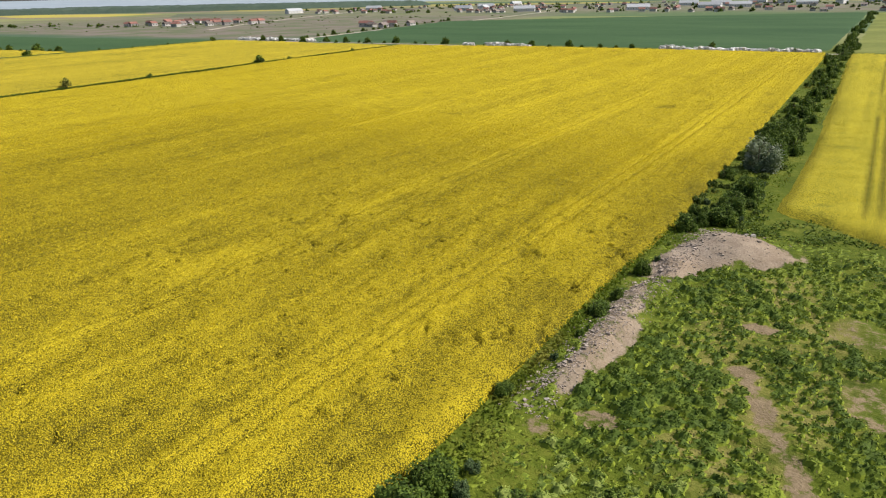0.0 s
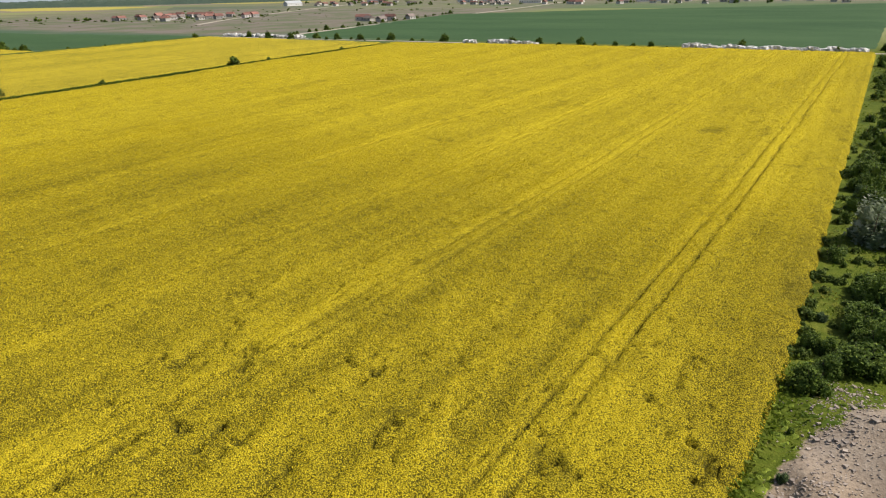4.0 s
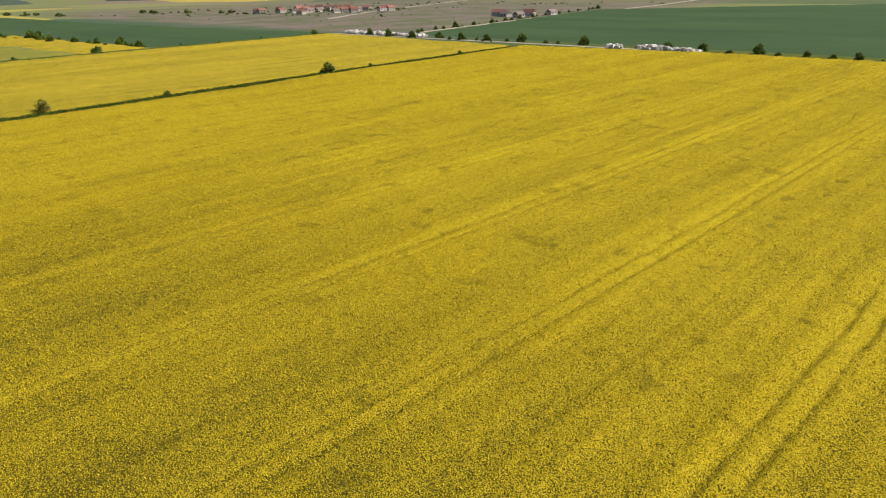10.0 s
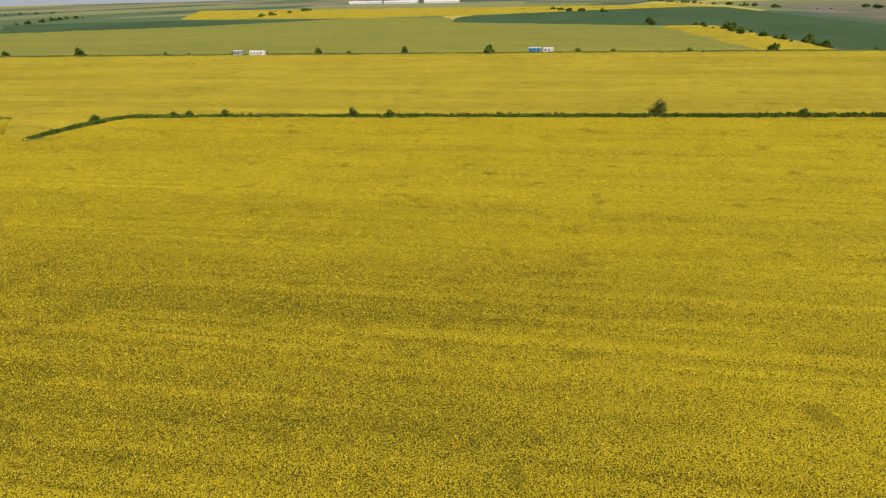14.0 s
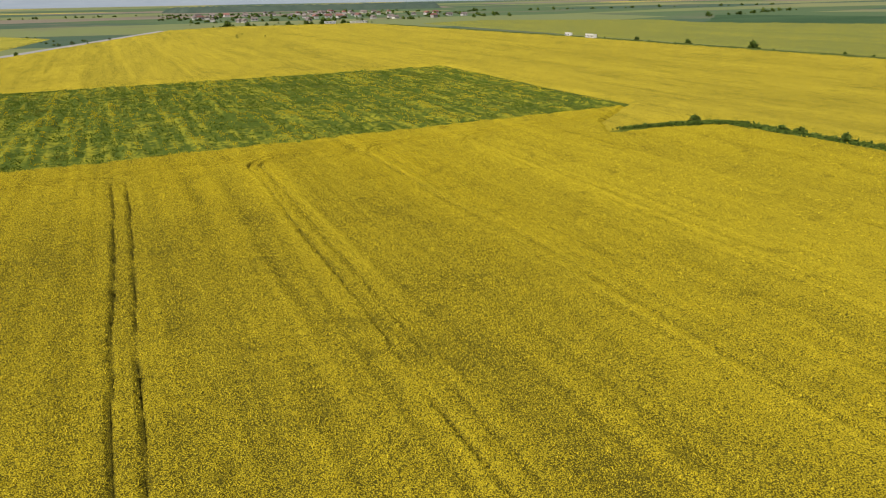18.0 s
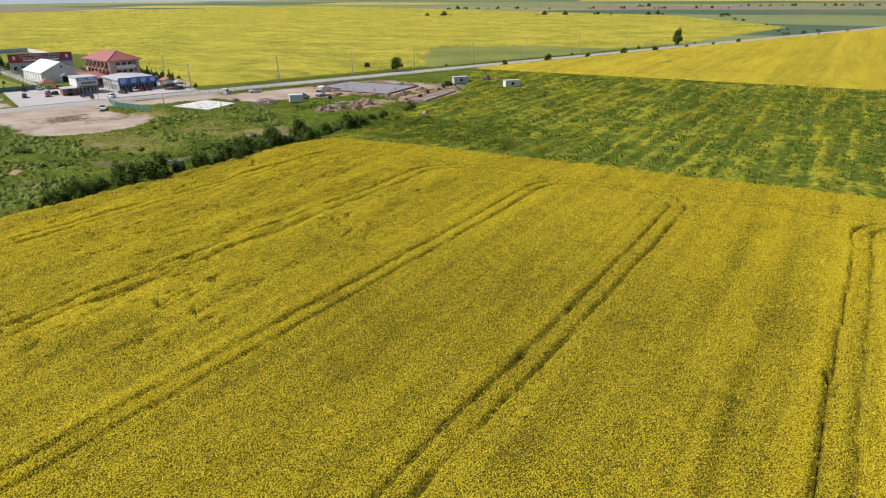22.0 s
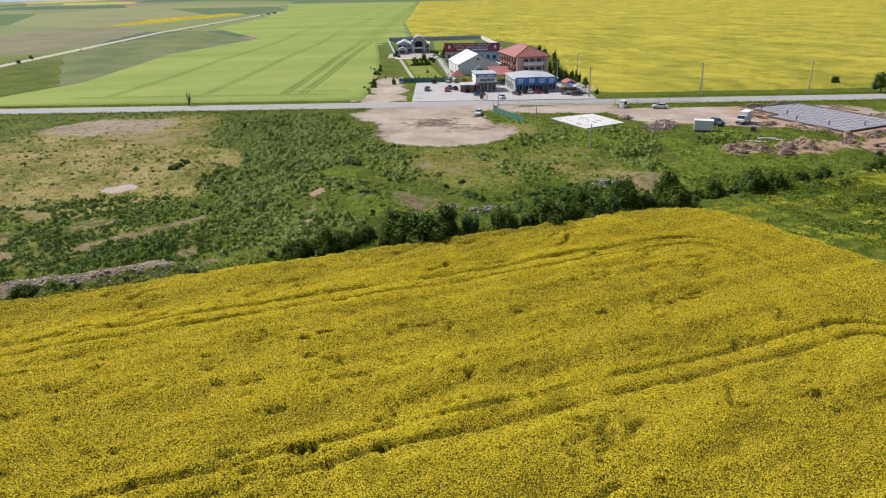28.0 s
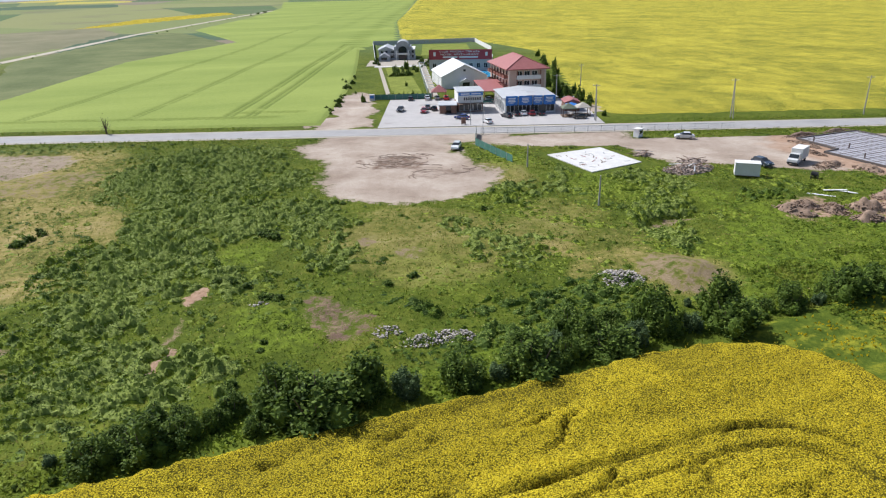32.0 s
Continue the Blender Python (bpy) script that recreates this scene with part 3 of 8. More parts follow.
def rape_height(x, y):
    """Height of the flowering crop, how far it is pressed down, and how its heads stand out."""
    grain = lattice(np.round(x * 9), np.round(y * 9), 3)
    tuft = waves(x, y, 0.6, 31, 2)
    west = smooth(-105, -150, x)
    drill = (1 + 0.9 * west) * (waves(x, y * 0.03, 1.3, 17, 2) - 0.5)
    z = 1.18 + 0.30 * (waves(x, y * 0.05, 3.4, 19, 2) - 0.5) + 0.22 * drill + 0.22 * (waves(x, y, 11.0, 21, 2) - 0.5) + 0.12 * (waves(x, y, 2.6, 25, 2) - 0.5) + (0.14 + 0.1 * smooth(-92, -70, x) - 0.09 * west) * (tuft - 0.5) + 0.1 * (grain - 0.5)
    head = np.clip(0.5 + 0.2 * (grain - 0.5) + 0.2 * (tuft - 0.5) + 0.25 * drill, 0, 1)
    low = np.zeros(np.shape(x))
    rim = np.zeros(np.shape(x))
    bend = 0.55 * (waves(x, y, 26.0, 41) - 0.5) + 0.28 * (waves(x, y, 5.0, 43) - 0.5)
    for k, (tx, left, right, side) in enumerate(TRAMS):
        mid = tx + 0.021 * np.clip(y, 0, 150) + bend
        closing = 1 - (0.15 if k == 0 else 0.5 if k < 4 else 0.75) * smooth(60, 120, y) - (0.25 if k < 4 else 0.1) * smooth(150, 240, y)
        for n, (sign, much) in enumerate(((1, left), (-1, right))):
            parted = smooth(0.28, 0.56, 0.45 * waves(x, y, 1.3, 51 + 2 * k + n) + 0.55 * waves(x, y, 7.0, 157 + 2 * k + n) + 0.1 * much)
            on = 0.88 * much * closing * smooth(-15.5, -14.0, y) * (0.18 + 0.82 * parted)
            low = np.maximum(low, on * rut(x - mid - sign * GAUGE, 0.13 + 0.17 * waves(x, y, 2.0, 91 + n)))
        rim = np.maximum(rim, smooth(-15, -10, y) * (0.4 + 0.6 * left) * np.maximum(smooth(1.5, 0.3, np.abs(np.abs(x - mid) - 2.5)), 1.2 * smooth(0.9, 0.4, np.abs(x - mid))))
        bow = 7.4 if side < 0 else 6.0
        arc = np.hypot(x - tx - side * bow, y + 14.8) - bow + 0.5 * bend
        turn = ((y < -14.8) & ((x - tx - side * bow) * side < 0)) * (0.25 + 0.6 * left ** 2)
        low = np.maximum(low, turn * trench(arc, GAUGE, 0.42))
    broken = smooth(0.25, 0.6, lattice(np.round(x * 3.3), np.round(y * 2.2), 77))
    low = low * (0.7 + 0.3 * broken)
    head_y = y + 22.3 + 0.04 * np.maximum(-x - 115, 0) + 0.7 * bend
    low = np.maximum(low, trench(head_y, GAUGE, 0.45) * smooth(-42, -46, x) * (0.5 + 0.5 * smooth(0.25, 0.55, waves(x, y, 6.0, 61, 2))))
    frayed = 2.4 * (waves(x, y, 0.75, 63, 2) - 0.5)
    hole = np.zeros(np.shape(x))
    for gx_, gy_, r in GAPS:
        near = (np.abs(x - gx_) < 3) & (np.abs(y - gy_) < 3)
        if near.any():
            px, py = x[near] - gx_, y[near] - gy_
            hole[near] = np.maximum(hole[near], (0.55 + 0.45 * broken[near]) * smooth(1.02, 0.7, np.hypot(px / (0.26 * r), (py + 0.35 * px) / (0.72 * r)) + frayed[near]))
    # wind-laid crop beside the hedge: swathes with torn seams along the drilling
    laid = smooth(-92, -70, x) * smooth(115, 80, y) * smooth(-24, -10, y)
    swell = waves(x + 0.15 * y, y * 0.38, 2.9, 65, 2)
    z = z + 0.75 * laid * (swell - 0.55)
    head = np.clip(head + 0.15 * np.maximum(laid, 1.3 * smooth(25, -12, y)) + 0.4 * laid * (swell - 0.55), 0, 1)
    seam = np.abs(waves(x + 0.12 * y, y * 0.22, 1.9, 69, 2) - 0.5)
    torn = laid * (0.2 + 0.8 * broken) * smooth(0.034, 0.01, seam) * smooth(0.51, 0.62, waves(x, y, 4.0, 73, 2))
    hole = np.maximum(hole, 0.8 * torn)
    low = np.maximum(low, 0.4 * smooth(2.2, 0.6, np.hypot((x + 49.4) / 1.8, (y - 194) / 2.2)))
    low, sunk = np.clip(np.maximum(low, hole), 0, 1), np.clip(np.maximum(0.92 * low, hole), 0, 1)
    # the crop stands evener and in fuller bloom towards the ditch and the north
    full = np.maximum(smooth(-125, -190, x), smooth(95, 170, y))
    head = head + (0.95 - head) * 0.78 * full
    return z - (z - 0.12) * sunk * 0.92 + 0.07 * rim, low, np.clip(head + 0.12 * rim, 0, 1)


def canopy(name, poly, xs, ys, height, material, label, skirt=1.6):
    """A standing crop over a polygon: its top as a sheet that comes down to the ground all round."""
    X, Y = np.meshgrid(xs, ys, indexing="ij")
    z, low, *head = height(X, Y)
    head = head[0] if head else np.full(X.shape, 0.5)
    ok = inside(X, Y, poly)
    if skirt == 1.6:
        low = np.maximum(low, 0.32 * smooth(16, 1, edge_distance(X, Y, poly)) * smooth(0.3, 0.6, waves(X, Y, 3.0, 83, 3)) * smooth(-60, -30, X) * smooth(60, 20, Y))
        # darker edge by the hedge: thinner crop, and hedge shade put in the colour
        low = np.maximum(low, 0.25 * smooth(6.5, 0.6, edge_distance(X, Y, poly)) * smooth(0.2, 0.5, waves(X, Y, 2.2, 87, 3)) * smooth(-42, -34, X) * smooth(30, 60, Y))
    wob = skirt * (0.35 + 0.9 * waves(X, Y, 1.4, 81, 2))
    d = np.where(ok, edge_distance(X, Y, poly), -1)
    z = np.where(d > 0, z * smooth(0.0, wob, d) - 0.05, -0.15)
    keep = ok[:-1, :-1] | ok[1:, :-1] | ok[:-1, 1:] | ok[1:, 1:]
    idx = np.arange(X.size).reshape(X.shape)
    quads = np.stack([idx[:-1, :-1], idx[1:, :-1], idx[1:, 1:], idx[:-1, 1:]], -1)[keep]
    used, inv = np.unique(quads, return_inverse=True)
    verts = np.stack([X, Y, z], -1).reshape(-1, 3)[used]
    return tagged(new(name, mesh_of(name, verts, inv.reshape(-1, 4), material, {"low": low.ravel()[used], "head": head.ravel()[used]}, True)), label, "crop", kind="stuff")


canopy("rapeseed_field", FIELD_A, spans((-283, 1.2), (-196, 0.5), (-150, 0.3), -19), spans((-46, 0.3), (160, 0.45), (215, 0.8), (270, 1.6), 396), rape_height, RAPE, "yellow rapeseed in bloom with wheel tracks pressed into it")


def even(base, swell, size):
    return lambda x, y: (base + swell * (waves(x, y, size, 85, 3) - 0.5) + 0.3 * (lattice(np.round(x), np.round(y), 7) - 0.5), np.zeros(np.shape(x)))


def roadside(y, off):
    return ROAD_X + 0.385 * y + off


FIELD_C = [(-9.4, 109), (-8.7, 160), (-11.5, 300), (-13.5, 396), (190, 396), (165, 130), (120, 103), (20, 97.5), (4.7, 98.5), (-3.5, 105), (-7, 106.5)]


def behind_hedge(x, y):
    """Rapeseed that thins out towards its edge, with one pair of wheel tracks."""
    z, low = even(1.05, 0.5, 5.0)(x, y)
    low = np.maximum(low, 0.35 * smooth(5, 0.5, edge_distance(x, y, FIELD_C) + 4 * (waves(x, y, 6.0, 88, 3) - 0.5)))
    low = np.maximum(low, 0.7 * trench(x - 2.6 - 1.2 * waves(x, y, 30.0, 89), 1.0, 0.7) * smooth(104, 112, y))
    low = np.maximum(low, 0.08 * smooth(155, 105, y) * (0.5 + waves(x, y, 7.0, 188, 2)))
    return z - 0.5 * low, low


FIELD_B = [(-281, 377), (-454, 386), (-450, 100), (-446, -60), (-438, -330), (-408, -715), (-250, -735), (roadside(-690, -9), -690), (roadside(-450, -9), -450), (roadside(-300, -9), -300), (roadside(-186, -9), -186), (-80, -184.5), (-261, -184.5), (-256, -43), (-249, -39), (-226, -21), (-222, -13.5), (-240, -17.5), (-256, -14), (-262.5, 0), (-264, 36), (-266.5, 70), (-268.5, 105), (-271, 150), (-276, 222), (-278, 256), (-280, 300)]
canopy("rapeseed_field", FIELD_B, spans((-460, 2.2), (-230, 3.2), 30), spans((-740, 5), (-320, 2.6), 390), even(1.1, 0.5, 9.0), RAPE_FAR, "yellow rapeseed in full bloom, seen from afar", 2.5)
canopy("rapeseed_field", FIELD_C, spans((-16, 1.0), (25, 4), 195), spans((92, 1.0), (200, 2.2), 400), behind_hedge, RAPE_HEDGE, "yellow rapeseed behind the hedge")
PATCH = [(-23.5, -29), (-27, -30), (-34, -32.2), (-50, -33.8), (-90, -35.2), (-150, -36.2), (-200, -37.8), (-253, -39.5), (-258.5, -181), (-80, -181), (14, -178), (-3, -142), (-14.5, -121), (-18, -91), (-20, -75)]


def patch_height(x, y):
    rows = waves(x, y * 0.07, 1.7, 91, 2)
    return 0.4 + 0.75 * smooth(0.45, 0.75, rows) * smooth(0.3, 0.6, waves(x, y, 7.0, 93, 2)) + 0.25 * (waves(x, y, 1.2, 95) - 0.5), np.zeros(np.shape(x))


def patch_material():
    m, nt, b = graph("failed_rapeseed")
    co = objco(nt)
    rows = noise_tex(nt, co, 2.2, 3, 0.6, (1.0, 0.07, 1.0))
    spots = noise_tex(nt, co, 1.5, 5, 0.7)
    wide = noise_tex(nt, co, 30.0, 4)
    near = noise_tex(nt, co, 8.0, 4)
    f = calc(nt, "ADD", calc(nt, "MULTIPLY", rows, 0.33), calc(nt, "ADD", calc(nt, "MULTIPLY", spots, 0.34), calc(nt, "ADD", calc(nt, "MULTIPLY", wide, 0.12), calc(nt, "MULTIPLY", near, 0.21))))
    green = ramp(nt, spots, [(0.3, (0.045, 0.072, 0.010)), (0.7, (0.115, 0.15, 0.019))])
    c = mix(nt, step_between(nt, f, 0.47, 0.60), green, (0.29, 0.28, 0.025))
    nt.links.new(c, b.inputs["Base Color"])
    b.inputs["Roughness"].default_value = 0.95
    b.inputs["Specular IOR Level"].default_value = 0.04
    bumped(nt, b, spots, 0.9, 0.25)
    return m


canopy("weedy_crop_patch", PATCH, spans((-262, 0.9), 18), spans((-185, 0.9), -26), patch_height, patch_material(), "thin green weedy crop with scattered yellow rows")

def wheat_height(x, y):
    """Wheat with the sprayer's wheel tracks through it."""
    u, v = 0.933 * (x - 96.5) - 0.359 * y, 0.359 * (x - 96.5) + 0.933 * y
    low = np.zeros(np.shape(x))
    sway = 5.0 * (waves(u, v * 0, 120.0, 131) - 0.5) + 0.9 * smooth(20, 60, np.abs(u - 85))
    for tv in (12.3, 18.4, 45.0, 76.0):
        low = np.maximum(low, (0.75 if tv > 40 else 1.0) * trench(v - tv - sway * (0.4 + 0.01 * tv), 0.9, 0.75) * smooth(20, 26, u))
    for tu, a, b in ((21.5, 2, 84), (29.0, -4, 14)):
        low = np.maximum(low, trench(u - tu - 2.5 * (waves(v, v * 0, 26.0, 133) - 0.5), 0.9, 0.75) * smooth(a, a + 6, v) * smooth(b + 8, b, v))
    low = low * smooth(0.2, 0.5, waves(x, y, 6.0, 135, 2) + 0.15)
    return 0.55 + 0.22 * (waves(x, y, 8.0, 85, 3) - 0.5) - 0.35 * low, 0.8 * low


for nm, poly, mt, lab, st, ht in (
    ("wheat_field", [(-398, 412), (-405, 440), (-440, 600), (-474, 755), (-330, 860), (-28, 1044), (-22, 800), (-23, 412)], WHEAT_DARK, "dark green wheat field", 9, 0.6),
    ("wheat_field", [(-16, 408), (-14, 1040), (260, 1000), (260, 408)], MEADOW, "pale green crop behind the hedge", 12, 0.5),
    ("wheat_field", [(-464, 268), (-460, 384), (-478, 396), (-684, 372), (-1195, 358), (-1225, 318), (-1150, 190), (-1060, 70), (-965, -8), (-818, 4), (-712, 204), (-704, 254)], WHEAT_DARK, "dark green wheat field far off", 10, 0.6),
    ("wheat_field", [(-962, -142), (-985, -373), (-900, -611), (-700, -440), (-794, -276)], WHEAT_DARK, "dark green wheat field far off", 12, 0.6),
    ("rapeseed_field", [(-461, -655), (-462, 222), (-704, 200), (-812, 4), (-930, -14), (-955, -140), (-788, -272), (-694, -437), (-720, -531), (-560, -690)], RAPE_OLIVE, "olive rapeseed past its bloom", 7, 1.0),
    ("rapeseed_field", [(-463, 225), (-462, 263), (-698, 251), (-704, 204)], RAPE_FAR, "strip of rapeseed still in yellow bloom", 6, 1.0),
    ("field_margin", [(-453.2, 384), (-459.5, 384), (-456, 100), (-452, -60), (-444.5, -330), (-420, -655), (-414, -655), (-438.6, -330), (-446.6, -60), (-450.8, 100)], MARGIN, "dark weedy strip between the far fields", 2.2, 1.3),
    ("meadow", uvpoly([(11, -190), (18, -192), (60, -222), (104, -264), (66, -316), (18, -330), (11, -332)]), MEADOW, "rough green meadow between road and rapeseed", 3, 0.5),
    ("meadow", [(180, 84), (227, 61), (395, -12), (445, -5), (526, 9), (563, 24), (524, 48), (430, 76), (343, 101)], ROUGH, "grey-green rough meadow beyond the wheat", 5, 0.4),
    ("fallow_field", [(353, 116), (430, 90), (572, 60), (705, 90), (650, 168), (420, 200)], FALLOW, "grey-brown fallow field behind the track", 8, 0.3),
    ("rapeseed_field", [(635, 122), (708, 86), (943, -62), (1030, -54), (865, 60)], RAPE_FAR, "far yellow rapeseed behind the track", 9, 0.9),
    ("rapeseed_field", [(-1215, 345), (-1370, 325), (-1400, -235), (-1480, -640), (-1010, -420), (-990, -372), (-968, -138), (-1012, -14), (-1064, 75), (-1154, 192)], RAPE_FAR, "far strip of yellow rapeseed", 14, 1.0),
    ("wheat_field", uvpoly([(10, -9), (70, -8), (119, -5), (190, 2), (237, 7), (272, -11), (505, 5), (783, 8), (1500, 22), (1500, 330), (1040, 231), (700, 190), (450, 176), (300, 96), (180, 118), (63, 107), (10, 122)]), WHEAT, "fresh light green wheat with wheel tracks", 1.9, 0.55),
    ("rapeseed_field", uvpoly([(17, -86), (50, -83), (105, -87), (200, -88), (262, -64), (272, -16), (505, 2), (783, 4), (1500, 15), (1500, -900), (300, -800), (60, -620), (18, -420), (18, -330), (66, -316), (104, -264), (60, -222), (18, -192)]), RAPE_THIN, "thin yellow rapeseed beyond the road", 3.2, 0.9),
):
    xs_, ys_ = [p[0] for p in poly], [p[1] for p in poly]
    xs_, ys_ = (spans((min(xs_) - st, st), max(xs_) + st), spans((min(ys_) - st, st), max(ys_) + st)) if mt is not WHEAT else (spans((min(xs_) - 2, 0.75), (300, 2.0), (500, 6), max(xs_) + 6), spans((min(ys_) - 6, 6), (-75, 0.75), (115, 6), max(ys_) + 6))
    canopy(nm, poly, xs_, ys_, wheat_height if mt is WHEAT else even(ht, ht * 0.4, 8.0), mt, lab, st)

# ---- the road ----
ASPHALT = plain("worn_asphalt", (0.27, 0.262, 0.255), (0.365, 0.355, 0.345), 3.0, 0.9, bump=0.01, stain=(0.24, 0.235, 0.23))
CONCRETE = plain("pale_concrete", (0.46, 0.44, 0.41), (0.62, 0.60, 0.56), 1.5, 0.85, bump=0.01, stain=(0.36, 0.34, 0.31))
GRAVEL = plain("gravel_shoulder", (0.30, 0.26, 0.21), (0.46, 0.41, 0.34), 0.8, 0.95, bump=0.03)


def strip(name, pts, width, z, material, label, category):
    """A band of even width along a line of points."""
    vs, n = [], len(pts)
    for i, p in enumerate(pts):
        a, b = Vector((*pts[max(i - 1, 0)], 0)), Vector((*pts[min(i + 1, n - 1)], 0))
        side = (b - a).normalized().cross(Vector((0, 0, 1))) * width / 2
        for s, zz in ((-1.03, z - 0.25), (-1, z), (1, z), (1.03, z - 0.25)):
            vs.append((p[0] + side.x * s, p[1] + side.y * s, zz))
    fs = [(4 * i + k, 4 * i + k + 1, 4 * i + k + 5, 4 * i + k + 4) for i in range(n - 1) for k in range(3)]
    return tagged(new(name, mesh_of(name, vs, fs, material)), label, category, kind="structure")


strip("road_verge", [(roadside(y, 0), y) for y in range(-700, 901, 50)], 9.6, 0.03, GRAVEL, "pale gravel shoulders of the country road", "road verge")
strip("road", [(roadside(y, 0), y) for y in range(-700, 901, 50)], 7.0, 0.06, ASPHALT, "worn grey asphalt country road", "road")

# ---- plants ----
LEAF = leafy("hedge_leaves", (0.032, 0.06, 0.010), (0.14, 0.205, 0.03), (0.28, 0.33, 0.065), 2.0, 0.28)
LEAF_PALE = leafy("silvery_leaves", (0.05, 0.085, 0.03), (0.14, 0.2, 0.08), (0.24, 0.3, 0.14), 2.0)
MAY = leafy("may_blossom", (0.09, 0.13, 0.05), (0.30, 0.34, 0.22), (0.6, 0.6, 0.52), 2.0)
GRASS = leafy("grass_blades", (0.072, 0.118, 0.009), (0.185, 0.245, 0.023), (0.30, 0.32, 0.05), 3.0, 0.35, warm=(0.235, 0.23, 0.036))
STRAWGRASS = leafy("dry_grass", (0.22, 0.20, 0.05), (0.46, 0.39, 0.14), (0.58, 0.5, 0.22), 4.0)
BARK = plain("bark", (0.07, 0.05, 0.035), (0.16, 0.12, 0.085), 0.3, 0.95, bump=0.02)


def blades(rng, pts, size, lift=0.35, slim=0.55, tilt=0.6):
    """Leaf-shaped faces at the points, turned at random, most of them facing up."""
    n = len(pts)
    a = rng.normal(size=(n, 3)) * (1, 1, lift)
    a /= np.linalg.norm(a, axis=1)[:, None]
    up = rng.normal(size=(n, 3)) * tilt + (0, 0, 1)
    b = np.cross(up, a)
    b /= np.linalg.norm(b, axis=1)[:, None] + 1e-9
    s = (size * rng.uniform(0.6, 1.4, n))[:, None]
    v = np.stack([pts - a * s, pts + b * s * slim, pts + a * s, pts - b * s * slim], 1).reshape(-1, 3)
    return v, np.arange(4 * n).reshape(-1, 4)


def upright(rng, pts, size, tall):
    """Two crossed blades standing on each point."""
    n = len(pts)
    t = rng.uniform(0, math.pi, n)
    s = size * rng.uniform(0.65, 1.35, n)
    h = tall * rng.uniform(0.6, 1.4, n)
    tip = rng.normal(size=(n, 2)) * 0.25 * h[:, None]
    out = []
    for k in (0, math.pi / 2):
        d = np.stack([np.cos(t + k) * s, np.sin(t + k) * s, np.zeros(n)], 1)
        mid = pts + np.stack([tip[:, 0] * 0.5, tip[:, 1] * 0.5, h * 0.62], 1)
        out.append(np.stack([pts, mid + d, pts + np.stack([tip[:, 0], tip[:, 1], h], 1), mid - d], 1))
    v = np.concatenate(out, 1).reshape(-1, 3)
    return v, np.arange(8 * n).reshape(-1, 4)


def crown_points(rng, n, rx, ry, rz, lobes, base=0.0):
    """Points on the outside of a heap of rounded lobes, with gaps and an uneven outline."""
    c = rng.normal(size=(lobes, 3))
    c /= np.linalg.norm(c, axis=1)[:, None]
    c *= rng.uniform(0.35, 0.8, lobes)[:, None]
    c[:, 2] = np.abs(c[:, 2])
    r = rng.uniform(0.22, 0.46, lobes)
    k = rng.choice(lobes, n, p=r ** 2 / (r ** 2).sum())
    d = rng.normal(size=(n, 3))
    d /= np.linalg.norm(d, axis=1)[:, None]
    p = c[k] + d * (r[k] * rng.uniform(0.66, 1.12, n))[:, None]
    p[:, 2] = np.abs(p[:, 2])
    return p * (rx, ry, rz) + (0, 0, base), c, r


def lobe_shells(rng, centres, radii, stretch):
    """The dense inside of the crown: dented shells, a little smaller than the lobes."""
    a, b = np.meshgrid(np.linspace(0, 2 * math.pi, 9)[:-1], np.linspace(0.15, math.pi - 0.15, 6), indexing="ij")
    ball = np.stack([np.cos(a) * np.sin(b), np.sin(a) * np.sin(b), np.cos(b)], -1)
    i, j = np.meshgrid(np.arange(8), np.arange(5), indexing="ij")
    quad = np.stack([i * 6 + j, i * 6 + j + 1, (i + 1) % 8 * 6 + j + 1, (i + 1) % 8 * 6 + j], -1).reshape(-1, 4)
    v, f = [], []
    for c, r in zip(centres, radii):
        f.append(quad + 48 * len(v))
        v.append((ball * np.array(stretch) * r * rng.uniform(0.5, 0.76, (8, 6, 1)) + c).reshape(-1, 3))
    v = np.concatenate(v)
    v[:, 2] = np.maximum(v[:, 2], 0.0)
    return v, np.concatenate(f)


def make_bush(seed, width, height, count, leaf, material, label, category="bush", name="bush", trunk=0.0, lobes=17, dense=True):
    """A shrub or tree: stems that fork, and a crown of many leaves."""
    rng = np.random.default_rng(seed)
    root = empty(name, Matrix(), label, category)
    bm = bmesh.new()
    r0 = 0.035 * height + 0.02
    if trunk:
        rod(bm, (0, 0, -0.2), (0.1, 0.05, trunk + 0.3), r0, r0 * 0.7)
    for k in range(6):
        a = k * 1.05 + rng.uniform(0, 0.6)
        d = width * rng.uniform(0.18, 0.32)
        base = (0.1, 0.05, trunk) if trunk else (0.12 * math.cos(a), 0.12 * math.sin(a), -0.15)
        rod(bm, base, (d * math.cos(a), d * math.sin(a), trunk + (height - trunk) * rng.uniform(0.45, 0.75)), r0 * 0.6, r0 * 0.15, 6)
    part("stem" if not trunk else "trunk", bm, BARK, root)
    pts, centres, radii = crown_points(rng, count, width / 2, width / 2, (height - trunk) * 0.92, lobes, trunk)
    v, f = blades(rng, pts, leaf)
    cv, cf = lobe_shells(rng, centres * (width / 2, width / 2, (height - trunk) * 0.92) + (0, 0, trunk), radii, (width / 2, width / 2, (height - trunk) * 0.92))
    if not dense:
        cv, cf = cv[:0], cf[:0]
    crown = new("crown", mesh_of("crown", np.concatenate([v, cv]), np.concatenate([f, cf + len(v)]), material))
    crown.parent = root
    return root


def at(x, y, turn=0.0, s=1.0, sz=None, z=0.0):
    return pose(x, y, z, 0, 0, turn) @ Matrix.Diagonal((s, s, sz or s, 1))


